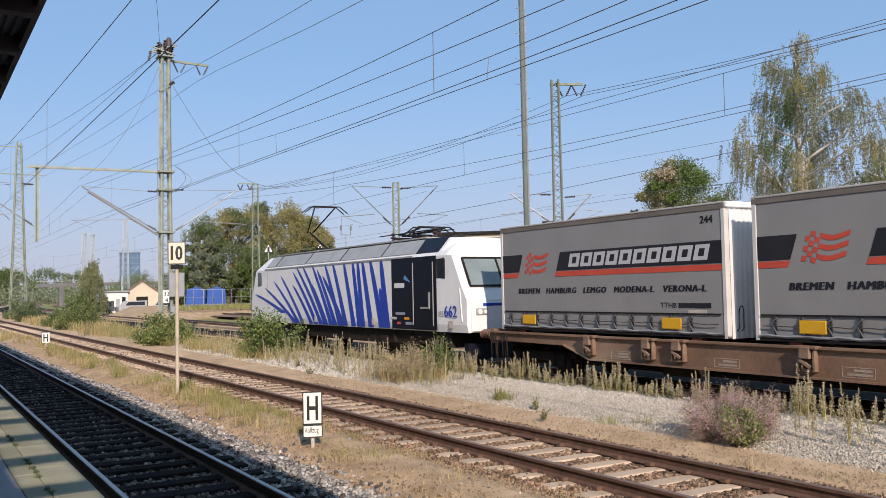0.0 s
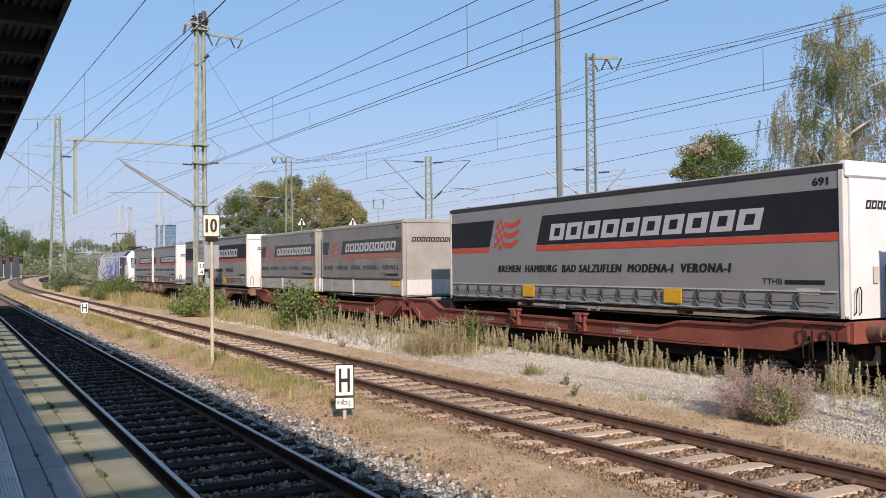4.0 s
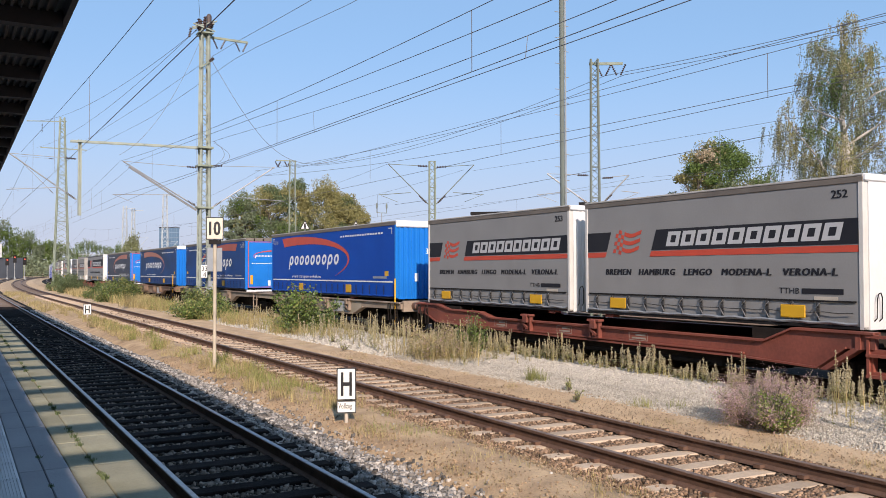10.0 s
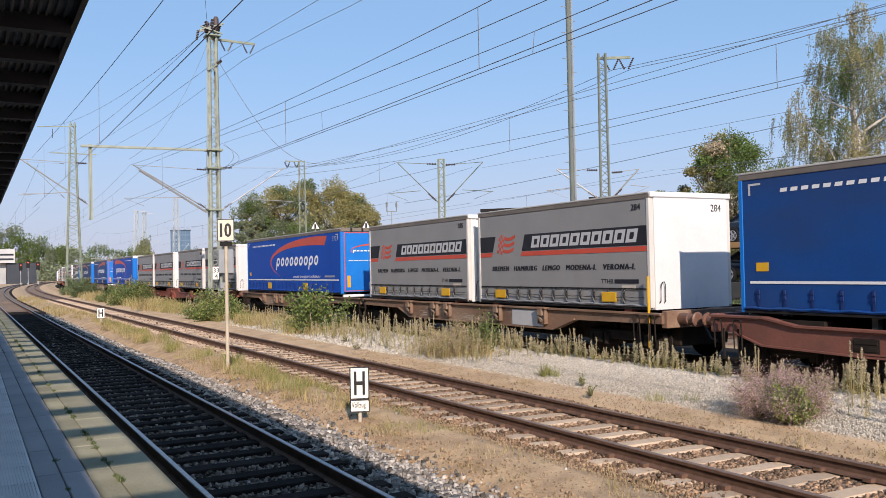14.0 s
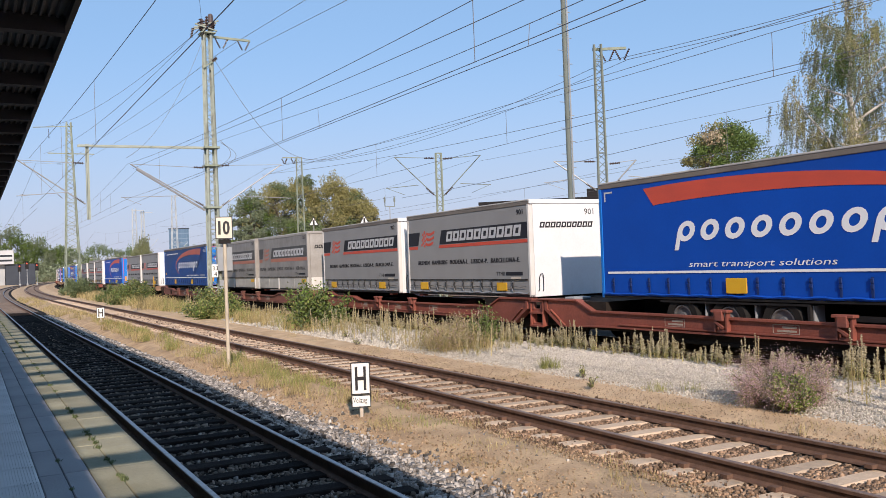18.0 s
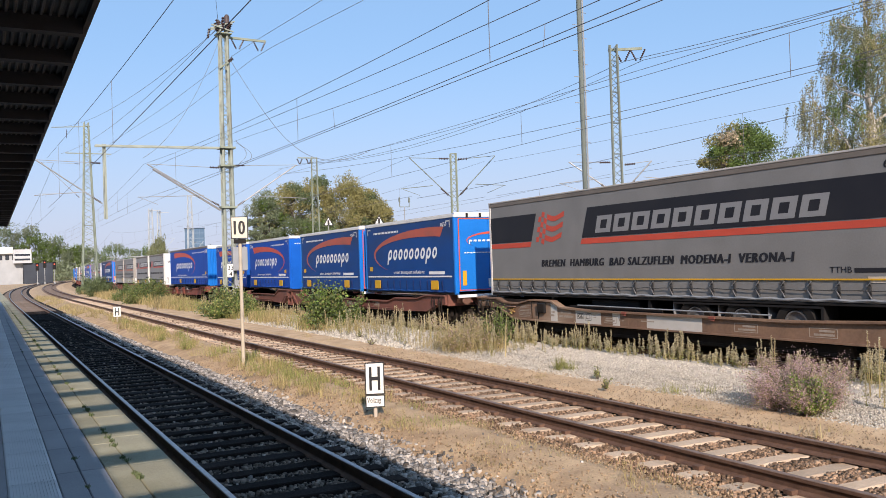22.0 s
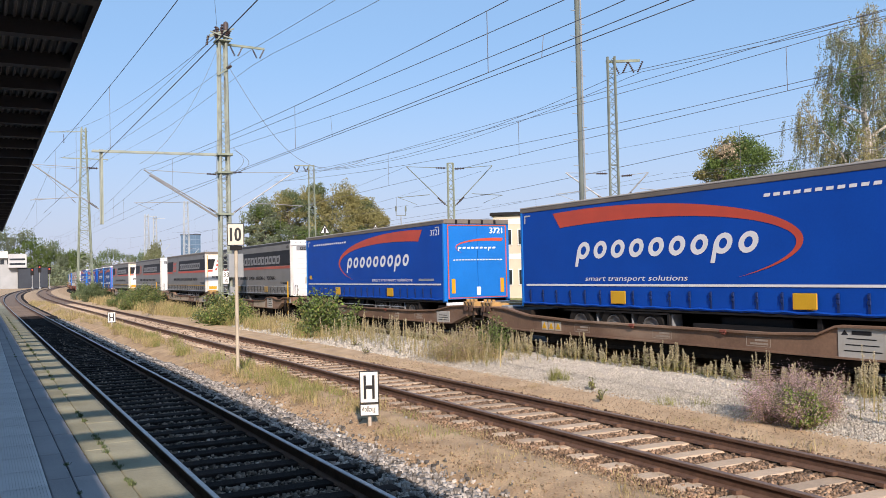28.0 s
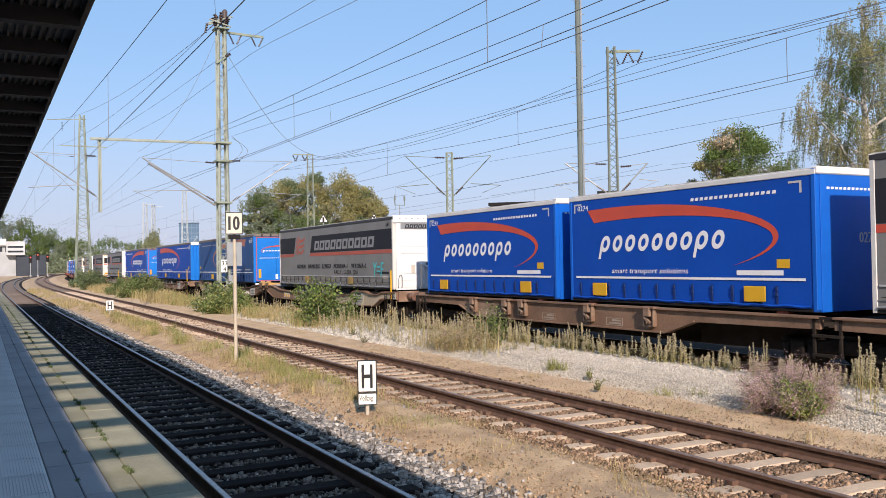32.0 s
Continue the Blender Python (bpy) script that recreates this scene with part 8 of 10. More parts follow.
def saloon(x, y, z, paint, film):
    """A saloon car, its nose towards -y."""
    names = {0: "black", 1: "dark blue", 2: "grey", 3: "silver"}
    t = thing("saloon_car", "new %s saloon car on the carrier%s" % (names[paint], ", film on bonnet" if film else ""), "car", pose(x, y, z), group="cars on the carriers")
    pm = CAR_PAINTS[paint]
    part("body", cached(("carbody", paint), car_body, pm), None, t)
    part("cabin_glass", cached(("carcabin",), lambda: greenhouse(0, 0, 7), PANE), None, t)
    part("roof_panel", cached(("carroof", paint, film), lambda: greenhouse(0.015, 1, 6), FILM if film else pm), None, t)
    for sx in (-1, 1):
        for k, (ya, yb, zt) in enumerate(((-1.18, -0.3, 1.34), (0.28, 0.38, 1.40), (1.85, 1.1, 1.33))):
            part("door_pillar", cached(("pillar", paint, sx, k), lambda: bar((sx * 0.825, ya, 0.9), (sx * 0.655, yb, zt), 0.05, 0.07), pm), None, t)
        part("window_trim", cached(("wtrim", sx), lambda: bar((sx * 0.84, -1.05, 0.895), (sx * 0.84, 1.8, 0.935), 0.02), GALV), None, t)
        part("headlight", cached(("carlight",), lambda: box(-0.17, 0.17, -0.03, 0.12, -0.05, 0.06, 0.02), FILM), None, t, pose(sx * 0.60, -2.26, 0.62))
        part("mirror", cached(("carmirror", paint), lambda: box(-0.09, 0.09, -0.05, 0.05, -0.06, 0.06, 0.02), pm), None, t, pose(sx * 0.95, -0.75, 0.98))
        for k, (y0, y1) in enumerate(((-0.95, -0.93), (0.3, 0.32), (1.15, 1.17))):
            part("door_gap", cached(("dgap", sx, k), lambda: box(min(sx * 0.896, sx * 0.903), max(sx * 0.896, sx * 0.903), y0, y1, 0.34, 0.8), BLACK), None, t)
    if film:
        part("bonnet_film", cached(("bonnetfilm",), lambda: prism([(-2.2, 0.755), (-1.75, 0.862), (-1.05, 0.968), (-1.05, 0.978), (-1.75, 0.872), (-2.2, 0.765)], -0.6, 0.6), FILM), None, t)
    for yy in (-1.45, 1.42):
        for sx in (-1, 1):
            part("wheel_arch", cached(("arch",), lambda: lathe([(0.38, -0.012), (0.38, 0.012)], "x", 20), BLACK), None, t, pose(sx * 0.897, yy, 0.34))
            w = part("wheel", cached(("cartyre",), lambda: lathe([(0.2, -0.1), (0.3, -0.11), (0.335, -0.08), (0.335, 0.08), (0.3, 0.11), (0.2, 0.1)], "x", 20), TYRE), None, t, pose(sx * 0.84, yy, 0.335))
            part("rim", cached(("carrim",), alloy, ALLOY), None, w, pose(0, 0, 0, 0, 0, 0 if sx < 0 else 180))


def carrier(y0, n):
    t = thing("car_carrier_wagon", "parked double-deck car carrier wagon with rusty yellow upper deck", "railway wagon", pose(TRACK_5, y0, 0.3), group="parked car carriers")
    L = n * 5.25 + 1.2
    part("lower_deck", box(-1.4, 1.4, -L, 0, 0.86, 1.06, 0.01), CARRIER, t)
    for sx in (-1, 1):
        part("side_sill", box(sx * 1.4 - 0.05, sx * 1.4 + 0.05, -L, 0, 0.42, 0.98), CARRIER, t)
        part("upper_side_beam", box(sx * 1.36 - 0.06, sx * 1.36 + 0.06, -L + 0.3, -0.9, 2.55, 2.8, 0.01), DECK_ORANGE, t)
        for i in range(n + 1):
            part("stanchion", cached(("stanchion",), lambda: box(-0.05, 0.05, -0.06, 0.06, 1.0, 2.8), CARRIER), None, t, pose(sx * 1.38, -0.45 - i * (L - 0.9) / n, 0))
            part("guard_bar", cached(("guardbar",), lambda: bar((0, 0.25, 2.8), (0, -0.1, 3.45), 0.04), CARRIER), None, t, pose(sx * 1.4, -1.9 - i * (L - 3.2) / n, 0))
            part("deck_block", cached(("dblock",), lambda: box(-0.07, 0.07, -0.3, 0.3, 2.52, 2.84, 0.01), DECK_ORANGE), None, t, pose(sx * 1.37, -1.2 - i * (L - 2.4) / n, 0))
        ef = part("end_frame", box(sx * 1.34 - 0.06, sx * 1.34 + 0.06, -1.2, -0.6, 1.0, 3.2, 0.01), GREEN_FRAME, t)
        for i in range(6):
            part("slot", cached(("slot",), lambda: box(-0.065, 0.065, -0.06, 0.06, 0, 0.14), BLACK), None, ef, pose(sx * 1.34, -0.9, 1.35 + i * 0.3))
    part("end_panel", box(-1.2, 1.2, -0.16, -0.1, 1.06, 1.75, 0.01), GREEN_FRAME, t)
    part("upper_deck", box(-1.3, 1.3, -L + 0.3, -0.9, 2.68, 2.76), DECK_ORANGE, t)
    for i in range(5):
        part("ladder_rung", cached(("crung",), lambda: bar((-1.46, -0.22, 0), (-1.46, 0.22, 0), 0.03), GALV), None, t, pose(0, -0.75, 0.9 + i * 0.42))
    if n == 5:
        cab = part("control_cabinet", box(-1.5, -1.3, -14.75, -13.75, 0.75, 3.2, 0.02), CABINET, t, label="dark control cabinet with small warning plates")
        for zz, hh, mm in ((2.85, 0.2, YELLOW), (1.95, 0.18, YELLOW), (1.68, 0.22, ORANGE), (1.35, 0.2, BEIGE), (1.0, 0.25, BEIGE)):
            part("plate", box(-1.508, -1.5, -14.45 if mm is not BEIGE else -14.5, -14.28, zz, zz + hh), mm, cab)
        part("seam", box(-1.506, -1.5, -14.2, -14.18, 0.8, 3.15), BLACK, cab)
        for dy in (-0.27, 0.27):
            part("ladder_rail", bar((-1.48, -13.2 + dy, 0.7), (-1.48, -13.2 + dy, 3.4), 0.03), CARRIER, t)
        for i in range(9):
            part("ladder_rung", cached(("crung2",), lambda: bar((-1.48, -0.27, 0), (-1.48, 0.27, 0), 0.022), CARRIER), None, t, pose(0, -13.2, 0.8 + i * 0.3))
    for yy in (-2.2, -L + 2.2):
        part("bogie", CACHE[("bogie",)], None, t, pose(0, yy, 0))
        for dy in (-0.9, 0.9):
            for sx in (-1, 1):
                part("wheel", CACHE[("railwheel",)], None, t, pose(sx * 0.75, yy + dy, 0.46, 0, 0, 0 if sx > 0 else 180))
    for i in range(n):
        saloon(TRACK_5, y0 - 2.75 - i * 5.25, 1.36, (1, 0, 2, 0, 1)[(i + CAR_N[0]) % 5], False)
        saloon(TRACK_5, y0 - 3.0 - i * 5.25, 3.06, (1, 0, 1, 0, 2)[(i + CAR_N[0]) % 5], True)
    CAR_N[0] += 2


CABINET = surf("dark_olive_cabinet", (0.05, 0.052, 0.045), (0.035, 0.036, 0.032), 2, 0.6)
GREEN_FRAME = surf("dark_green_frame", (0.035, 0.055, 0.04), (0.05, 0.06, 0.045), 2, 0.6)
carrier(33.6, 5)
carrier(4.9, 4)

# ---- buildings behind the yard ----
PLASTER = surf("cream_plaster", (0.62, 0.55, 0.42), (0.54, 0.47, 0.36), 0.6, 0.85, 0.1, 15, stain=((0.4, 0.35, 0.28), (0.5, 0.5, 0.2), 0.6, 0.4))
WALL_WHITE = surf("white_wall_panel", (0.74, 0.73, 0.70), (0.66, 0.65, 0.62), 0.5, 0.7)
ROOF_RED = surf("brown_tile_roof", (0.30, 0.17, 0.12), (0.22, 0.13, 0.1), 3, 0.8, 0.3, 20)
TOWER = surf("blue_tower_glazing", (0.075, 0.15, 0.24), (0.055, 0.115, 0.19), 0.2, 0.5, spec=0.3)
TOWER_BAND = surf("pale_blue_spandrel", (0.14, 0.22, 0.31), (0.11, 0.18, 0.26), 0.1, 0.5)
TARP = surf("blue_tarpaulin", (0.02, 0.09, 0.36), (0.018, 0.075, 0.3), 1, 0.5)


def building(name, label, x, y, rz, w, d, h, wall, storeys, cols, win=(1.2, 1.3), roof=0.25, base=-0.28, roofmat=None):
    t = thing(name, label, "building", pose(x, y, 0, 0, 0, rz))
    part("wall", box(-w / 2, w / 2, 0, d, base, h), wall, t)
    part("roof", box(-w / 2 - 0.25, w / 2 + 0.25, -0.25, d + 0.25, h + 0.003, h + roof, 0.03), roofmat or CHASSIS, t)
    for s in range(storeys):
        for c in range(cols):
            cx = -w / 2 + (c + 0.5) * w / cols
            z0 = 0.9 + s * (h / storeys)
            wd = part("window", cached(("winframe", win), lambda: add_box(add_box(add_box(box(-win[0] / 2, win[0] / 2, -0.06, 0, 0, 0.08), -win[0] / 2, win[0] / 2, -0.06, 0, win[1] - 0.08, win[1]), -win[0] / 2, -win[0] / 2 + 0.08, -0.06, 0, 0.08, win[1] - 0.08), win[0] / 2 - 0.08, win[0] / 2, -0.06, 0, 0.08, win[1] - 0.08), WHITE), None, t, pose(cx, -0.004, z0))
            part("pane", cached(("winpane", win), lambda: box(-win[0] / 2 + 0.08, win[0] / 2 - 0.08, -0.03, -0.001, 0.08, win[1] - 0.08), PANE), None, wd)
    return t


b1 = building("office_building", "flat-roofed cream office building with rows of windows", 47.5, 62.0, -41, 16, 9, 7.3, PLASTER, 2, 8, (1.5, 1.5), 0.3)
part("roof_box", box(1.5, 3.3, 2, 4, 7.6, 8.5, 0.02), CHASSIS, b1)
for z in (3.3, 6.5):
    part("white_band", box(-8.02, 8.02, -0.02, -0.005, z, z + 0.5), WALL_WHITE, b1)
building("warehouse", "long low white warehouse behind the parked wagons", 58.5, 42.0, -54.3, 22, 14, 7.9, WALL_WHITE, 1, 3, (2.0, 1.1), 0.2, roofmat=WALL_WHITE)
tower = building("tower_block", "distant blue glass office tower", 126.0, 596.0, -12, 13, 13, 31.6, TOWER, 1, 1, (1, 1), 0.4)
for i in range(8):
    part("floor_band", box(-6.5, 6.5, -0.08, -0.005, 3 + i * 3.6, 3.6 + i * 3.6), TOWER_BAND, tower)
for i in range(9):
    part("mullion", box(-6.4 + i * 1.6 - 0.12, -6.4 + i * 1.6 + 0.12, -0.12, -0.085, 0, 31.4), TOWER_BAND, tower)
gb = thing("gabled_shed", "small cream gabled shed with a brown roof", "building", pose(33.0, 147.0, 0.0, 0, 0, -10))
part("wall", prism([(-2.6, -0.28), (2.6, -0.28), (2.6, 2.9), (0, 4.8), (-2.6, 2.9)], 0, 7, "y"), PLASTER, gb)
for s in (-1, 1):
    part("roof_plane", prism([(s * 2.95, 2.7), (0, 4.85), (0, 5.0), (s * 2.95, 2.85)][::s], -0.3, 7.3, "y"), ROOF_RED, gb)
part("gate", box(-0.9, 0.9, -0.05, -0.003, -0.25, 2.3), CHASSIS, gb)
ws = thing("low_wall_shed", "long low white shed with dark graffiti patches", "building", pose(28.0, 147.5, 0, 0, 0, -10))
part("wall", box(-2.8, 2.8, 0, 4, -0.28, 3.1), WALL_WHITE, ws)
part("roof", box(-3.0, 3.0, -0.3, 4.2, 3.1, 3.3), LOCO_ROOF, ws)
for i in range(6):
    part("graffiti_patch", box(-2.6 + i * 0.9, -2.6 + i * 0.9 + 0.55, -0.02, -0.003, 0.4 + 0.2 * (i % 2), 1.7 + 0.3 * (i % 3)), (CHASSIS, LOCO_ROOF, LOCO_NAVY)[i % 3], ws)
for i, (x, y) in enumerate(((28.9, 101.5), (31.2, 101.0))):
    tp = thing("covered_stack", "stack under a bright blue tarpaulin behind a fence", "tarpaulin", pose(x, y, 1.2, 0, 0, -12), group="covered stacks")
    part("tarpaulin", prism([(-1.1, -0.28), (1.1, -0.28), (1.05, 1.7), (0.2, 2.1), (-1.0, 1.8)], 0, 2.4, "y"), TARP, tp)
fence = thing("mesh_fence", "grey wire-mesh site fence along the yard", "fence")
for i in range(9):
    x, y = 27.2 + i * 1.05, 100.2 - i * 0.22
    part("fence_post", bar((x, y, 0.9), (x, y, 3.0), 0.05), GALV, fence)
    part("fence_panel", add_bar(add_bar(bar((x, y, 2.95), (x + 1.05, y - 0.22, 2.95), 0.03), (x, y, 1.2), (x + 1.05, y - 0.22, 1.2), 0.03), (x, y, 2.05), (x + 1.05, y - 0.22, 2.05), 0.015), GALV, fence)
br = thing("road_bridge", "distant grey road bridge on piers across the tracks", "bridge")
part("deck", bar((30, 258, 5.9), (82, 240, 6.2), 1.0, 0.9), surf("dark_bridge_concrete", (0.16, 0.16, 0.16), (0.12, 0.12, 0.12), 0.5, 0.9), br)
part("railing", bar((30, 257.5, 7.0), (82, 239.5, 7.3), 0.12), GALV, br)
for i in range(5):
    x = 36 + i * 10
    y = 258 - (x - 30) * 18 / 52
    part("pier", box(x - 0.6, x + 0.6, y - 0.6, y + 0.6, -0.3, 5.6), surf("dark_bridge_concrete", (0.16, 0.16, 0.16)), br)
sb = thing("signal_box", "dark signal building with a white upper storey by the bend", "building", pose(11.0, 356, 0))
part("main_block", box(-13.0, 1.15, 2, 16, -0.3, 12.1), surf("grey_blue_wall", (0.40, 0.42, 0.43), (0.32, 0.34, 0.35), 0.3, 0.8), sb)
part("upper_storey", box(-2.0, 4.1, -1.0, 9, 7.5, 12.6), surf("pale_grey_cladding", (0.52, 0.53, 0.53), (0.44, 0.45, 0.46), 0.3, 0.7), sb)
part("parapet", box(-8.5, -2.05, 0.5, 9, 11.2, 13.6), WALL_WHITE, sb)
for i in range(2):
    part("window_band", box(-1.6, 3.6, -1.06, -1.004, 8.5 + i * 1.7, 9.2 + i * 1.7), PANE, sb)
# the wing lies in shade, given here by a near-black wall colour
part("side_wing", box(1.3, 11.3, 0, 12, -0.3, 7.4), surf("shade_dark_wall", (0.045, 0.055, 0.07), (0.035, 0.042, 0.055), 0.3, 0.8), sb)
part("roof", box(-13.3, 1.4, 1.7, 16.3, 12.1, 12.5), LOCO_ROOF, sb)
for i in range(5):
    part("window", box(-11.5 + 2.3 * i, -10.2 + 2.3 * i, 1.96, 1.998, 8.8, 10.6), PANE, sb)


def parked_van(x, y, rz, paint, label):
    t = thing("parked_van", label, "van", pose(x, y, -0.28, 0, 0, rz), group="vehicles behind the yard")
    part("body", prism([(-2.3, 0.35), (2.3, 0.35), (2.35, 1.0), (1.5, 1.2), (0.9, 1.9), (-2.25, 1.95)], -0.9, 0.9), paint, t)
    part("windows", prism([(-1.9, 1.2), (1.25, 1.2), (0.8, 1.75), (-1.9, 1.8)], -0.91, 0.91), PANE, t)
    for yy in (-1.4, 1.5):
        for sx in (-1, 1):
            part("wheel", CACHE[("cartyre",)], None, t, pose(sx * 0.82, yy, 0.335))


parked_van(34.8, 140.0, 75, CAR_PAINTS[3], "pale parked van beside the gabled shed")
parked_van(25.5, 143.0, 80, CAR_PAINTS[2], "grey parked van in front of the shed")
parked_van(30.5, 143.5, 100, CAR_PAINTS[3], "pale parked van in front of the shed")

# ---- trees, bushes, weeds ----
RNG = np.random.default_rng(7)
LEAF_GREEN = leafy("green_leaves", (0.165, 0.235, 0.062), (0.10, 0.15, 0.04), 0.55)
LEAF_OLIVE = leafy("autumn_olive_leaves", (0.37, 0.33, 0.14), (0.26, 0.245, 0.10), 0.32)
LEAF_BIRCH = leafy("birch_leaves", (0.30, 0.315, 0.165), (0.20, 0.22, 0.11))
LEAF_RUST = leafy("russet_leaves", (0.56, 0.45, 0.32), (0.42, 0.33, 0.21))
LEAF_FRESH = leafy("fresh_green_leaves", (0.22, 0.33, 0.07), (0.15, 0.23, 0.05))
# paler, greyer leaf green with the distance haze mixed into its colour
LEAF_FAR = leafy("haze_tinted_far_leaves", (0.235, 0.275, 0.165), (0.165, 0.20, 0.12))
LEAF_DARK = leafy("dark_green_leaves", (0.175, 0.215, 0.10), (0.11, 0.15, 0.07))
BARK = surf("grey_bark", (0.16, 0.13, 0.10), (0.09, 0.075, 0.06), 4, 0.9, 0.6, 20)
BARK_WHITE = surf("white_birch_bark", (0.62, 0.58, 0.52), (0.4, 0.37, 0.33), 5, 0.8, 0.3, 20, stain=((0.06, 0.05, 0.05), (6, 6, 14), 0.62, 0.8))


def quads(centres, size, droop=0.0):
    """Leaf quads at random turns round the given centres."""
    n = len(centres)
    a = RNG.normal(size=(n, 3))
    if droop:
        a[:, 2] -= droop
    a /= np.linalg.norm(a, axis=1, keepdims=True)
    b = np.cross(a, RNG.normal(size=(n, 3)))
    b /= np.linalg.norm(b, axis=1, keepdims=True) + 1e-9
    s = size * RNG.uniform(0.6, 1.4, (n, 1))
    a, b = a * s, b * s * 0.6
    v = np.stack([centres - a * 0.5, centres + b * 0.5, centres + a * 0.5, centres - b * 0.5], 1)
    return v.reshape(-1, 3), np.arange(n * 4).reshape(n, 4)


def limb(bm, a, b, r0, r1, bend, rng, n=4):
    a, b = Vector(a), Vector(b)
    pts = [a.lerp(b, i / n) + Vector((rng.uniform(-1, 1), rng.uniform(-1, 1), rng.uniform(-0.3, 0.6))) * bend * math.sin(math.pi * i / n) for i in range(n + 1)]
    for i in range(n):
        r = r0 + (r1 - r0) * i / n
        add_bar(bm, pts[i], pts[i + 1], 2 * r, None, 6)
    return pts


def tree(x, y, h, spread, mats, leaves, label, seed, trunk_h=0.3, leaf=0.2, bark=None, clumps=34, base=-0.3, kind="round", name="tree"):
    """Trunk, limbs and a crown of leaf clumps with an uneven edge."""
    rng = random.Random(seed)
    t = thing(name, label, "tree", pose(x, y, base))
    th = h * trunk_h
    bm = bmesh.new()
    limb(bm, (0, 0, 0), (0.2, 0, th), h * 0.022 + 0.06, h * 0.018 + 0.04, 0.1, rng)
    limb(bm, (0.2, 0, th), (0, 0.1, h * 0.9), h * 0.018 + 0.04, 0.03, 0.25, rng, 6)
    cs = []
    for i in range(clumps):
        f = (i + 0.5) / clumps
        z = th * 0.85 + (h - th * 0.85) * f
        prof = math.sin(math.pi * min(1, 0.12 + 0.86 * f)) ** 0.6 if kind != "weep" else min(1.0, 0.75 + 1.2 * f) * (1.03 - f) ** 0.3 * 1.05
        ang = i * 2.4 + rng.uniform(-0.4, 0.4)
        r = spread * prof * rng.uniform(0.35, 1.0)
        c = (r * math.cos(ang), r * math.sin(ang), z + rng.uniform(-0.05, 0.045) * h)
        cs.append(c)
        if i % 2 == 0:
            limb(bm, (0.1, 0, max(th * 0.8, z - r * 0.9)), c, 0.035 + h * 0.003, 0.015, 0.2, rng, 3)
    part("trunk", bm, bark or BARK, t)
    groups = {k: [] for k in range(len(mats))}
    per = leaves // clumps
    for i, c in enumerate(cs):
        k = rng.choices(range(len(mats)), [m[1] for m in mats])[0]
        if kind == "weep":
            for j in range(max(1, int(per // 24 * rng.uniform(0.4, 1.6)))):
                d = RNG.normal(size=3)
                top = np.array(c) + d * spread * 0.16
                L = rng.uniform(0.6, 2.6)
                nn = 24
                s = np.linspace(0, 1, nn)[:, None]
                out = np.array((c[0], c[1], 0.0))
                out = out / (np.linalg.norm(out) + 1e-6)
                p = top + out * 0.35 * s - np.array((0, 0, 1.0)) * L * s ** 1.3 + RNG.normal(size=(nn, 3)) * 0.045
                groups[k].append(p)
        else:
            rad = spread * rng.choice((0.2, 0.26, 0.32, 0.38))
            d = RNG.normal(size=(per, 3))
            d /= np.linalg.norm(d, axis=1, keepdims=True)
            rr = rad * RNG.uniform(0.25, 1.0, (per, 1)) ** 0.5 * (1 + 0.35 * np.sin(d[:, :1] * 7 + i))
            groups[k].append(np.array(c) + d * rr * np.array((1, 1, 0.75)))
    for k, pts in groups.items():
        if pts:
            v, f = quads(np.concatenate(pts), leaf, droop=1.2 if kind == "weep" else 0)
            part("crown", mesh_np("crown", v, f, mats[k][0]), None, t)
    return t


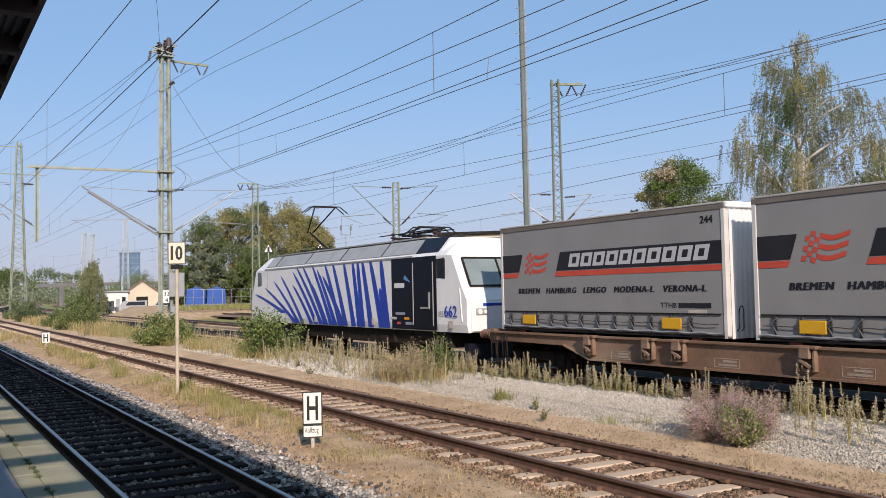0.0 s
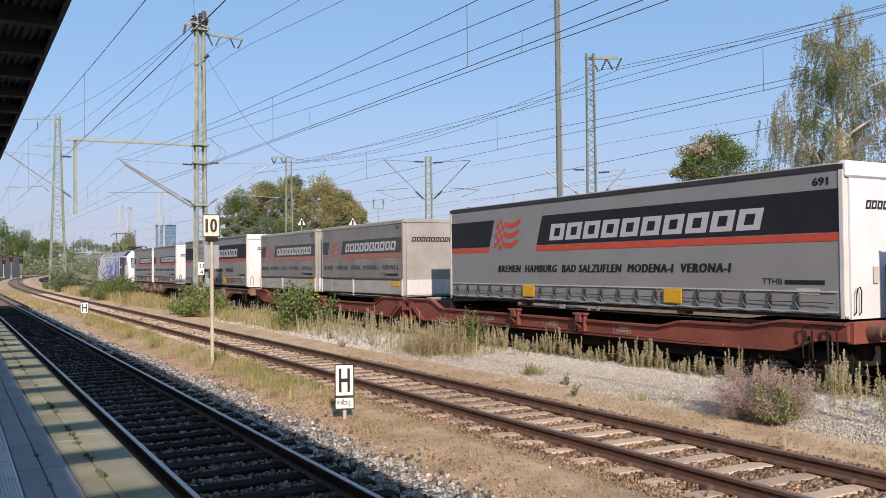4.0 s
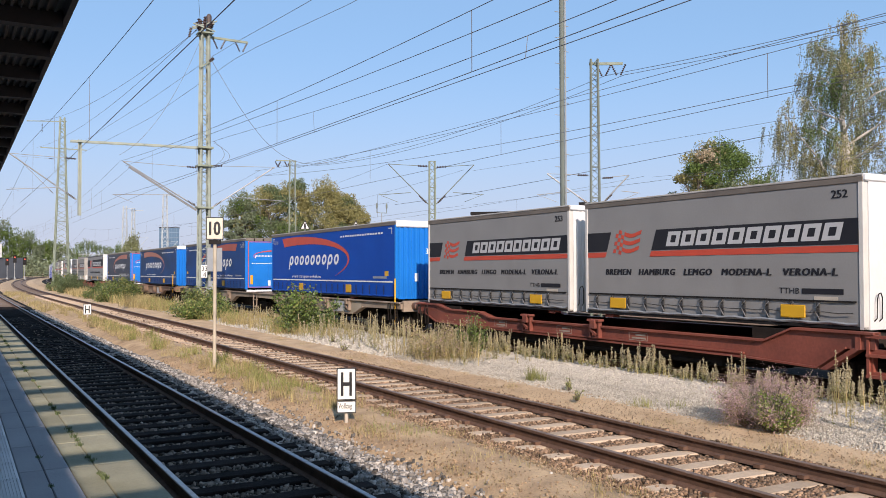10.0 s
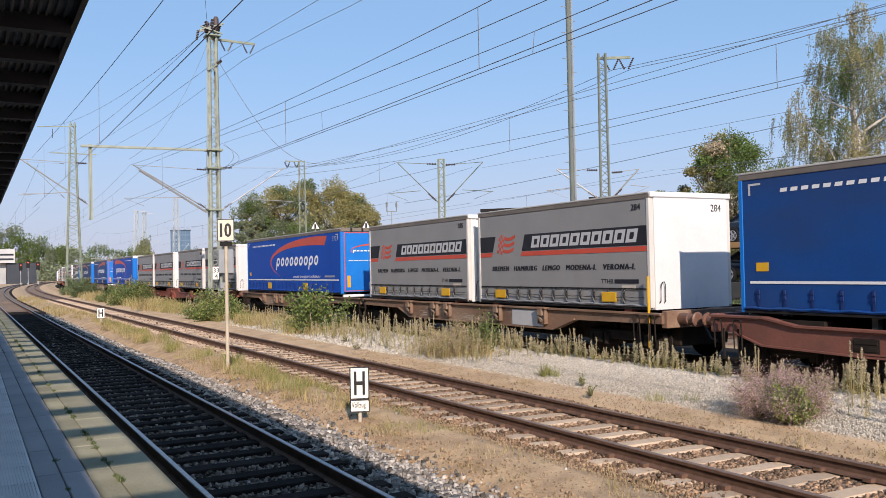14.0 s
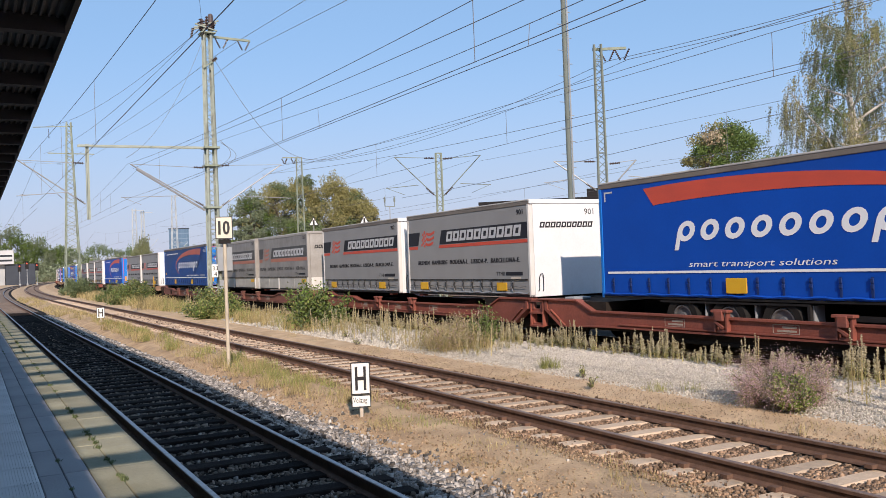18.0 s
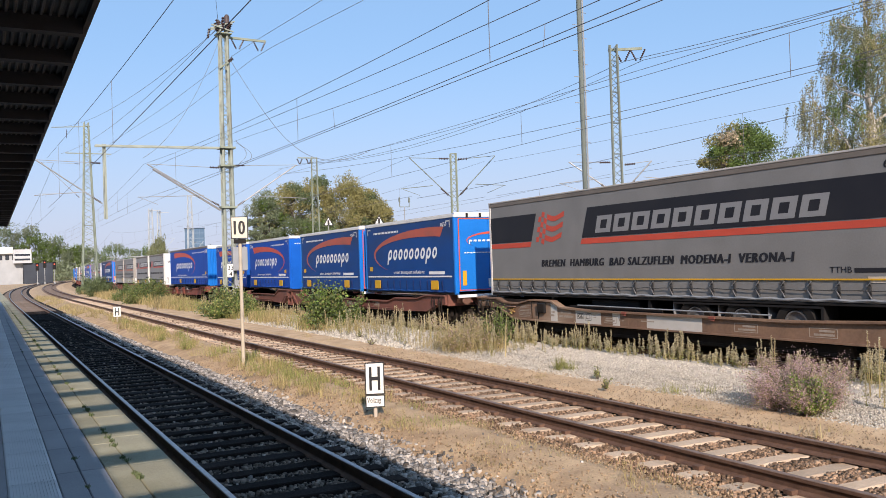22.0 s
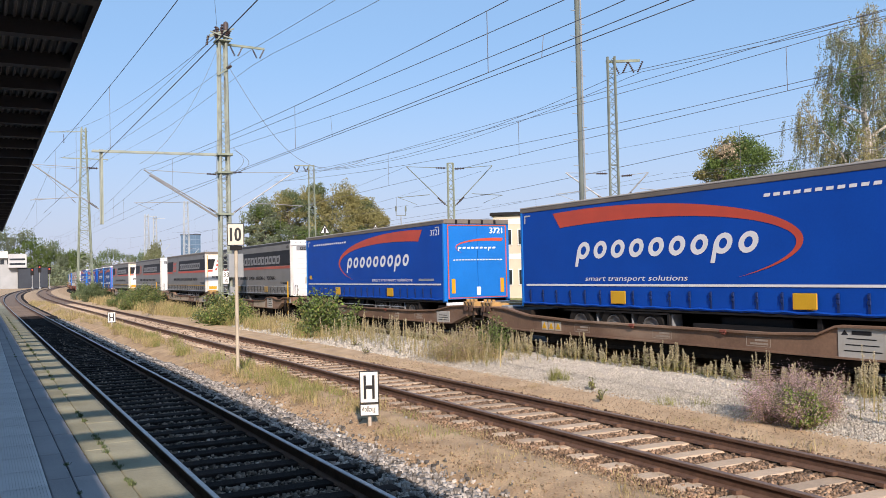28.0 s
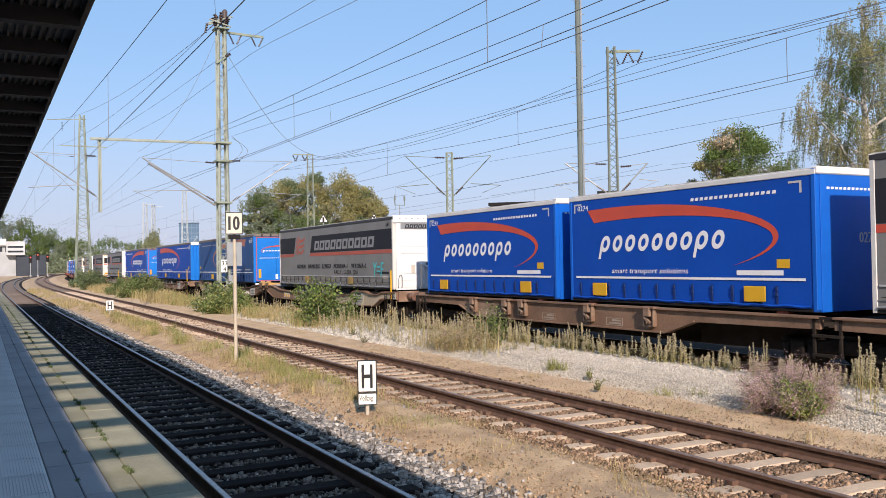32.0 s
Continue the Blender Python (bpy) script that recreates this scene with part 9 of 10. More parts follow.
def birch(x, y, h, spread, mats, label, seed, limbs=24, strands=5, base=-0.3):
    """A weeping birch: pale trunk and rising limbs, thin twigs hanging from them in curtains with gaps between."""
    rng = random.Random(seed)
    gen = np.random.default_rng(seed)
    t = thing("birch_tree", label, "tree", pose(x, y, base))
    bm, tw = bmesh.new(), bmesh.new()
    limb(bm, (0, 0, 0), (0.15, 0, h * 0.5), h * 0.014 + 0.05, h * 0.010 + 0.03, 0.12, rng)
    limb(bm, (0.15, 0, h * 0.5), (0.0, 0.1, h * 0.97), h * 0.010 + 0.03, 0.02, 0.25, rng, 6)
    groups = {k: [] for k in range(len(mats))}
    for i in range(limbs):
        f = (i + 0.5) / limbs
        ang = i * 2.4 + rng.uniform(-0.5, 0.5)
        zs = h * (0.20 + 0.68 * f)
        reach = spread * (1.0 - 0.62 * f ** 1.6) * rng.choice((0.55, 0.8, 1.0, 1.12))
        tip = Vector((reach * math.cos(ang), reach * math.sin(ang), min(h * 1.02, zs + reach * rng.uniform(0.35, 0.9))))
        root = Vector((0.1 * math.cos(ang), 0.1 * math.sin(ang), zs))
        pts = limb(bm, root, tip, 0.05 + 0.03 * (1 - f), 0.012, 0.18, rng, 4)
        k = rng.choices(range(len(mats)), [m[1] for m in mats])[0]
        for j in range(9):
            g = 0.35 + 0.7 * j / 8
            q = root.lerp(tip, min(1, g)) + Vector((rng.gauss(0, 0.28), rng.gauss(0, 0.28), rng.gauss(0, 0.15)))
            for m in range(strands):
                top = q + Vector((rng.gauss(0, 0.22), rng.gauss(0, 0.22), rng.gauss(0.1, 0.15)))
                ln = rng.uniform(0.5, 1.9) * (1.15 - 0.45 * f)
                out = Vector((math.cos(ang), math.sin(ang), 0)) * rng.uniform(0.0, 0.35)
                end = top + out - Vector((0, 0, ln))
                add_bar(tw, top, end, 0.012, None, 3)
                n = int(26 + 26 * ln)
                sv = gen.uniform(0, 1, (n, 1))
                groups[k].append(np.array(top) + np.array(end - top) * sv + gen.normal(size=(n, 3)) * 0.06)
    part("trunk", bm, BARK_WHITE, t)
    tagged(part("hanging_twig", tw, BARK, t), kind="stuff")
    for k, pts in groups.items():
        if pts:
            v, f = quads(np.concatenate(pts), 0.075, droop=1.2)
            part("crown", mesh_np("crown", v, f, mats[k][0]), None, t)
    return t


birch(37.2, 26.3, 14.9, 4.3, [(LEAF_BIRCH, 6), (LEAF_OLIVE, 3), (LEAF_GREEN, 2)], "tall weeping birch with thin yellowing leaves and pale trunk", 11, 34)
birch(40.5, 23.6, 10.6, 3.0, [(LEAF_BIRCH, 4), (LEAF_OLIVE, 2)], "weeping birch behind the parked cars", 12, 20, 4)
tree(44.3, 40.4, 10.7, 3.5, [(LEAF_GREEN, 5), (LEAF_OLIVE, 3), (LEAF_DARK, 3)], 52000, "rounded tree with green and russet autumn leaves", 21, 0.16, 0.13, clumps=44)
tree(42.1, 40.3, 10.0, 2.1, [(LEAF_RUST, 4), (LEAF_OLIVE, 3), (LEAF_GREEN, 1)], 18000, "slim tree with russet autumn leaves by the warehouse", 24, 0.3, 0.13, clumps=30)
tree(45.2, 38.0, 8.4, 1.2, [(LEAF_DARK, 4), (LEAF_GREEN, 2)], 15000, "small dark green tree beside the warehouse", 22, 0.15, 0.13, clumps=22)
tree(41.5, 44.0, 7.1, 1.7, [(LEAF_DARK, 4), (LEAF_GREEN, 1)], 13000, "small dark green tree beside the warehouse", 23, 0.15, 0.13, clumps=18)
for i, (x, y, h, s, m) in enumerate(((31.5, 106.0, 11.5, 3.2, [(LEAF_FAR, 3), (LEAF_GREEN, 2)]), (35.2, 107.5, 13.2, 4.2, [(LEAF_OLIVE, 4), (LEAF_DARK, 2)]), (38.4, 106.5, 13.9, 4.4, [(LEAF_OLIVE, 3), (LEAF_DARK, 2)]),
                                    (41.6, 103.5, 13.3, 4.0, [(LEAF_OLIVE, 6), (LEAF_GREEN, 1)]), (43.3, 101.5, 12.0, 2.8, [(LEAF_OLIVE, 4), (LEAF_DARK, 2)]), (37.0, 101.5, 8.0, 3.4, [(LEAF_DARK, 3), (LEAF_GREEN, 2)]), (45.3, 102.0, 10.0, 2.6, [(LEAF_OLIVE, 3)]), (29.8, 109.5, 6.0, 2.4, [(LEAF_DARK, 3)]))):
    tree(x, y, h - 1.2, s, m, 36000, "broad tree with yellowing olive autumn leaves" if m[0][0] is LEAF_OLIVE else "dense dark green tree at the yard's edge", 40 + i, 0.1, 0.2, clumps=46, base=0.9)
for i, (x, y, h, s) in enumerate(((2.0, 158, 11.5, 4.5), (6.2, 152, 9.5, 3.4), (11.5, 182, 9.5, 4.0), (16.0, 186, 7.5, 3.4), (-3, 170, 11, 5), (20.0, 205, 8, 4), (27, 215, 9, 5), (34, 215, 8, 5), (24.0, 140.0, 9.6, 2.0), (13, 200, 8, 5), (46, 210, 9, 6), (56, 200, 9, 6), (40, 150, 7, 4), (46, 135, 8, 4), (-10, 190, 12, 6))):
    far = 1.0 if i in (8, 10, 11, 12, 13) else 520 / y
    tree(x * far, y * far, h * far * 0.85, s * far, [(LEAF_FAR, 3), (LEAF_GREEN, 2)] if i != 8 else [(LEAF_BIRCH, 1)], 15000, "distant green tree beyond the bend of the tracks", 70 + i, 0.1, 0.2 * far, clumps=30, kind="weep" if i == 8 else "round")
# low wood that closes the horizon
WOOD_V = []
for i in range(150):
    a = radians(-62 + 190 * i / 150)
    d = RNG.uniform(430, 620)
    c = np.array((d * math.sin(a), d * math.cos(a), 0.0))
    p = RNG.normal(size=(1100, 3)) * np.array((8, 8, 2.6)) + np.array((0, 0, 4.0))
    p[:, 2] = np.clip(p[:, 2], 0, 11)
    WOOD_V.append(c + p)
# the woods' haze comes from their leaf colour
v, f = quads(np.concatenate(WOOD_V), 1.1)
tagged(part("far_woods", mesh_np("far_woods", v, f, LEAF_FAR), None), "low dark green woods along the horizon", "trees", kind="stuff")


def blades(xs, ys, zs, hs, wid, lean=0.25):
    """Upright tapering blades (a triangle pair each)."""
    n = len(xs)
    a = RNG.uniform(0, math.tau, n)
    d = np.stack([np.cos(a), np.sin(a), np.zeros(n)], 1) * wid[:, None] / 2
    ln = RNG.normal(size=(n, 3)) * lean * hs[:, None]
    ln[:, 2] = 0
    p = np.stack([xs, ys, zs], 1)
    up = np.zeros((n, 3))
    up[:, 2] = hs
    v = np.stack([p - d, p + d, p + d * 0.35 + up + ln, p - d * 0.35 + up + ln], 1)
    return v.reshape(-1, 3), np.arange(n * 4).reshape(n, 4)


GRASS_DRY = leafy("straw_grass", (0.50, 0.40, 0.20), (0.35, 0.28, 0.125), 0.4)
GRASS_GREEN = leafy("green_grass", (0.34, 0.335, 0.12), (0.24, 0.245, 0.085), 0.35)
SEED_HEADS = leafy("pale_seed_heads", (0.54, 0.475, 0.32), (0.38, 0.345, 0.22), 0.35)
BLOSSOM = leafy("mauve_blossom", (0.56, 0.385, 0.40), (0.43, 0.30, 0.29), 0.45)


def patch(n, x0, x1, y0, y1, z, h, w, bunch=0.0):
    if bunch:
        k = max(1, int(n / 40))
        cx, cy = RNG.uniform(x0, x1, k), RNG.uniform(y0, y1, k)
        i = RNG.integers(0, k, n)
        xs, ys = cx[i] + RNG.normal(size=n) * bunch, cy[i] + RNG.normal(size=n) * bunch * 1.5
        hs = h * RNG.uniform(0.5, 1.0, k)[i] * RNG.uniform(0.5, 1.1, n)
    else:
        xs, ys = RNG.uniform(x0, x1, n), RNG.uniform(y0, y1, n)
        hs = h * RNG.uniform(0.4, 1.1, n)
    off = np.where(ys > BEND_AT, (ys - BEND_AT) ** 2 / (2 * BEND_R), 0)
    return xs + off, ys, np.full(n, z), hs, np.full(n, w)


def grass(name, label, mat, sets):
    vs, fs, k = [], [], 0
    for s in sets:
        v, f = blades(*s)
        vs.append(v)
        fs.append(f + k)
        k += len(v)
    tagged(part(name, mesh_np(name, np.concatenate(vs), np.concatenate(fs), mat), None), label, "grass", kind="stuff")


grass("bank_grass", "green grass on the bank before the fence", GRASS_GREEN, [patch(5000, 25, 50, 94, 100, 0.7, 0.6, 0.05)])
grass("dry_grass", "tufts of dry straw-coloured grass between the tracks", GRASS_DRY, [
    patch(2000, 4.95, 6.1, 13, 30, -0.08, 0.28, 0.010, 0.08), patch(1200, 5.2, 5.9, 13, 30, -0.07, 0.10, 0.010), patch(2600, 5.0, 6.2, 30, 60, -0.1, 0.33, 0.016, 0.11), patch(4200, 4.8, 6.3, 55, 110, -0.26, 0.45, 0.03, 0.2),
    patch(500, 4.95, 6.2, 5.5, 13, -0.08, 0.14, 0.007, 0.10), patch(1500, 5.0, 6.2, 4.8, 14, -0.066, 0.035, 0.006, 0.16), patch(6000, 10.8, 12.9, 28, 60, -0.2, 0.6, 0.02, 0.22), patch(7000, 10.4, 13.2, 58, 120, -0.22, 0.85, 0.035, 0.3), patch(900, 10.8, 12.2, 18.6, 22.0, -0.1, 0.6, 0.010, 0.25),
    patch(1200, 9.6, 10.6, 6, 30, -0.25, 0.16, 0.01, 0.1), patch(2500, 17, 28, 30, 120, -0.27, 0.4, 0.03, 0.3), patch(1000, 5.2, 6.1, 4.6, 60, -0.07, 0.10, 0.010, 0.15)])
grass("joint_weeds", "small dark weeds in the joints of the platform slabs", LEAF_DARK, [patch(3200, 0.93, 0.945, 4.5, 40, 0.755, 0.04, 0.008, 0.012), patch(260, 0.584, 0.59, 4.5, 30, 0.755, 0.035, 0.005, 0.01)])
grass("green_grass", "tufts of greenish grass beside the siding", GRASS_GREEN, [
    patch(1000, 5.25, 6.05, 15.2, 19.5, -0.07, 0.30, 0.010, 0.10), patch(500, 5.1, 6.1, 10.5, 15.0, -0.07, 0.12, 0.008, 0.12), patch(1700, 5.2, 6.1, 20, 45, -0.07, 0.33, 0.013, 0.10), patch(3000, 10.8, 13.0, 30, 75, -0.2, 0.7, 0.025, 0.2), patch(220, 10.75, 11.05, 15.0, 15.4, -0.14, 0.34, 0.010, 0.06), patch(6000, 24.2, 27.9, 5, 60, -0.25, 0.14, 0.03), patch(8000, 36.5, 55, 15, 60, -0.27, 0.18, 0.05),
    patch(110, 10.4, 10.9, 10.8, 11.6, -0.16, 0.2, 0.008, 0.08)])


def stalk_row(name, label, n, x0, x1, y0, y1, z, h, spike=0.021):
    """Tall weeds: a thin stem that carries a long pale spike of seed heads."""
    xs, ys = RNG.uniform(x0, x1, n), RNG.uniform(y0, y1, n)
    hs = h * RNG.uniform(0.4, 1.15, n) * (1 + 0.3 * np.sin(ys * 2.3))
    sv, sf = blades(xs, ys, np.full(n, z), hs, np.full(n, 0.022), 0.06)
    top = sv.reshape(n, 4, 3)[:, 2]
    foot = sv.reshape(n, 4, 3)[:, 0]
    t = thing(name, label, "weeds", kind="stuff")
    part("woody_stem", mesh_np("woody_stem", sv, sf, GRASS_DRY), None, t)
    for nm, mat, k, lo, hi, wide in (("seed_heads", SEED_HEADS, 90, 0.42, 1.05, 1.35), ("foliage", GRASS_GREEN, 26, 0.05, 0.6, 1.4)):
        f = RNG.uniform(lo, hi, (n, k, 1))
        taper = np.clip(1.25 - f, 0.25, 0.8) if nm == "seed_heads" else 1.0
        c = foot[:, None] + (top - foot)[:, None] * f + RNG.normal(size=(n, k, 3)) * spike * wide * taper * np.array((1, 1, 0.6))
        lv, lf_ = quads(c.reshape(-1, 3), 0.027, droop=-0.8)
        part(nm, mesh_np(nm, lv, lf_, mat), None, t)


stalk_row("weed_row", "row of tall pale weeds along the main track", 430, 12.8, 13.2, 4.5, 24, -0.04, 0.47)
stalk_row("weed_row", "row of tall pale weeds along the main track", 380, 12.7, 13.2, 24, 60, -0.1, 0.55)
stalk_row("weed_row", "row of tall pale weeds on the gravel bank", 170, 10.7, 12.8, 17.5, 30, -0.1, 0.7)
stalk_row("weed_row", "a few tall pale weeds behind the flowering bush", 34, 11.2, 12.9, 7.0, 9.2, -0.06, 0.68)


def bush(x, y, z, r, h, parts_, leaf, label, seed, name="bush"):
    rng = random.Random(seed)
    t = thing(name, label, "bush", pose(x, y, z), group="bushes by the track")
    bm = bmesh.new()
    tips = []
    for i in range(34 if r > 0.3 else 6):
        a, q = rng.uniform(0, math.tau), r * rng.uniform(0.1, 1.0)
        up = rng.uniform(0.35, 1.2) if r < 0.8 else rng.choice((rng.uniform(0.3, 0.75), rng.uniform(0.3, 0.75), rng.uniform(0.8, 1.35)))
        e = (q * math.cos(a), q * math.sin(a), h * up * (1 - 0.35 * (q / r) ** 2))
        limb(bm, (e[0] * 0.2, e[1] * 0.2, 0), e, 0.012, 0.005, 0.06, rng, 3)
        tips.append(e)
    tagged(part("woody_stem", bm, BARK, t), kind="stuff")
    for mat, n, kind in parts_:
        c = np.array([tips[k] for k in RNG.integers(0, len(tips), n)])
        f = RNG.uniform(0.25, 1.08, (n, 1))
        if kind == "core":
            c = c[RNG.integers(0, n, n)] * 0.7
        p = c * np.concatenate([0.35 + 0.65 * f, 0.35 + 0.65 * f, f], 1) + RNG.normal(size=(n, 3)) * r * (0.09 if r < 0.8 else 0.105)
        p[:, 2] = np.maximum(p[:, 2], 0.02)
        v, q = quads(p, leaf)
        part("foliage", mesh_np("foliage", v, q, mat), None, t)
    return t


bush(10.95, 9.1, -0.14, 0.86, 0.60, [(BLOSSOM, 38000, "all"), (LEAF_DARK, 14000, "core"), (GRASS_DRY, 7000, "all"), (GRASS_GREEN, 7000, "all")], 0.021, "mauve flowering bush with a green heart on the gravel", 1, "flowering_bush")
bush(10.55, 8.62, -0.16, 0.42, 0.56, [(LEAF_FRESH, 1700, "all"), (GRASS_GREEN, 1500, "all"), (BLOSSOM, 900, "all")], 0.034, "fresh green shoots inside the flowering bush", 2)
bush(11.5, 20.3, -0.1, 1.15, 0.72, [(GRASS_DRY, 12000, "all"), (GRASS_GREEN, 4000, "all"), (SEED_HEADS, 4000, "all"), (BLOSSOM, 4000, "all")], 0.034, "dry yellow-green bush beside the gravel bank", 3)
bush(12.0, 19.6, -0.1, 0.5, 1.0, [(LEAF_GREEN, 1500, "all")], 0.06, "leafy green shrub beside the gravel bank", 4)
bush(11.9, 31.6, -0.2, 1.35, 1.4, [(LEAF_DARK, 3000, "all"), (LEAF_GREEN, 5000, "all"), (LEAF_FRESH, 1500, "all"), (LEAF_DARK, 5000, "core"), (GRASS_GREEN, 1500, "all")], 0.11, "leafy green bush beside the main track", 5)
bush(11.5, 46.2, -0.2, 1.6, 1.35, [(LEAF_DARK, 5000, "all"), (LEAF_GREEN, 3500, "all"), (LEAF_DARK, 5000, "core"), (GRASS_GREEN, 4000, "all")], 0.12, "large green bush round the foot of the mast", 6)
bush(11.2, 43.6, -0.2, 1.3, 1.1, [(LEAF_GREEN, 4500, "all"), (LEAF_DARK, 3000, "core"), (GRASS_GREEN, 3000, "all")], 0.11, "low green bush before the mast", 7)
bush(11.3, 72.0, -0.2, 1.7, 1.35, [(LEAF_DARK, 6000, "all"), (LEAF_GREEN, 6000, "all"), (GRASS_GREEN, 4000, "all")], 0.12, "green bush beside the main track", 8)
bush(11.4, 82.0, -0.2, 1.7, 1.2, [(LEAF_DARK, 5000, "all"), (LEAF_GREEN, 5000, "all")], 0.12, "green bush beside the main track", 9)
bush(11.3, 104.0, -0.2, 1.9, 1.6, [(LEAF_DARK, 10000, "all")], 0.16, "green bush near the far mast", 10)
bush(11.7, 118.0, -0.2, 1.8, 1.8, [(LEAF_DARK, 10000, "all")], 0.16, "green bush at the foot of the far mast", 12)
bush(23.0, 140.0, -0.2, 3.0, 3.0, [(LEAF_GREEN, 3500, "all")], 0.3, "overgrown green bush beyond the yard", 13)
for i, (x, y) in enumerate(((9.9, 12.5), (10.6, 13.6), (10.2, 24.0), (10.9, 26.5))):
    bush(x, y, -0.15, 0.2, 0.2, [(GRASS_GREEN, 130, "all"), (LEAF_GREEN, 40, "all")], 0.03, "small weed on the gravel bank", 30 + i, "small_weed")

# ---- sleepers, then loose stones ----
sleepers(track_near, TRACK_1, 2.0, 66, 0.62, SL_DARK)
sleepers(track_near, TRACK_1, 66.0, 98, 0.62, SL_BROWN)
sleepers(track_mid, TRACK_2, 1.5, 98, 0.62, SL_TAN)
CLIPS = cached(("rail_clips",), clip_mesh, RUST)
for i in range(60):
    part("rail_clips", CLIPS, None, track_mid, pose(TRACK_2, 1.6 + i * 0.62, 0.003))
for tr, x0, lift, y0, y1 in ((track_train, TRACK_TRAIN, 0, 0, 60), (track_b1, 22.0, 0, 20, 130)):
    bm = bmesh.new()
    s = y0
    while s < y1:
        x, y, a = on_track(x0, s)
        add_box(bm, x - 1.25, x + 1.25, y - 0.13, y + 0.13, -0.26 + lift, -0.168 + lift)
        s += 0.62
    tagged(part("sleepers", bm, SLEEPER_TAN, tr), kind="stuff")


def stones(name, label, mat, areas):
    """Loose broken stones, each a crooked block."""
    corner = np.array([(x, y, z) for z in (-1, 1) for x, y in ((-1, -1), (1, -1), (1, 1), (-1, 1))], float)
    face = np.array([(3, 2, 1, 0), (4, 5, 6, 7), (0, 1, 5, 4), (1, 2, 6, 5), (2, 3, 7, 6), (3, 0, 4, 7)])
    vs, k = [], 0
    for n, x0, x1, y0, y1, z0, z1, size, *bays in areas:
        xs = RNG.uniform(x0, x1, n)
        ys = y0 + (y1 - y0) * RNG.uniform(0, 1, n) ** 1.3
        if bays:
            ys = bays[0] + 0.62 * (np.floor((ys - bays[0]) / 0.62) + RNG.uniform(0.24, 0.76, n))
        zs = z0 + (z1 - z0) * (xs - x0) / (x1 - x0) + RNG.uniform(-0.01, 0.015, n)
        s = size * RNG.uniform(0.5, 1.3, (n, 1, 1)) * RNG.uniform(0.6, 1.1, (n, 1, 3)) * 0.5
        c = corner[None] * s + RNG.normal(size=(n, 8, 3)) * size * 0.1
        c[:, 4:, :2] *= RNG.uniform(0.4, 0.85, (n, 1, 1))
        a = RNG.uniform(0, math.tau, n)
        e = RNG.uniform(-0.6, 0.6, n)
        ca, sa, ce, se = np.cos(a), np.sin(a), np.cos(e), np.sin(e)
        x = c[:, :, 0] * ca[:, None] - c[:, :, 1] * sa[:, None]
        y = c[:, :, 0] * sa[:, None] + c[:, :, 1] * ca[:, None]
        z = c[:, :, 2] * ce[:, None] + y * se[:, None] * 0.6
        vs.append(np.stack([x + xs[:, None], y + ys[:, None], z + zs[:, None]], 2))
    v = np.concatenate(vs)
    f = (face[None] + (np.arange(len(v)) * 8)[:, None, None]).reshape(-1, 4)
    tagged(part(name, mesh_np(name, v.reshape(-1, 3), f, mat), None), label, "ballast stones", kind="stuff")


SOIL_CLOD = surf("soil_clod", (0.42, 0.30, 0.19), (0.26, 0.18, 0.11), 4, 0.95, 0.3, 40, island=0.45)
stones("grey_ballast", "pale grey ballast stones along the platform track", STONE_GREY, [
    (3000, 3.65, 4.1, 4, 26, -0.21, -0.215, 0.06, 2.0), (6500, 4.08, 4.85, 4, 26, -0.2, -0.24, 0.068), (5000, 3.75, 4.7, 26, 60, -0.19, -0.26, 0.09), (420, 4.7, 5.0, 5, 20, -0.24, -0.15, 0.055), (90, 5.0, 5.9, 5, 20, -0.11, -0.05, 0.035), (900, 2.15, 3.55, 4, 26, -0.20, -0.20, 0.045, 2.0)])
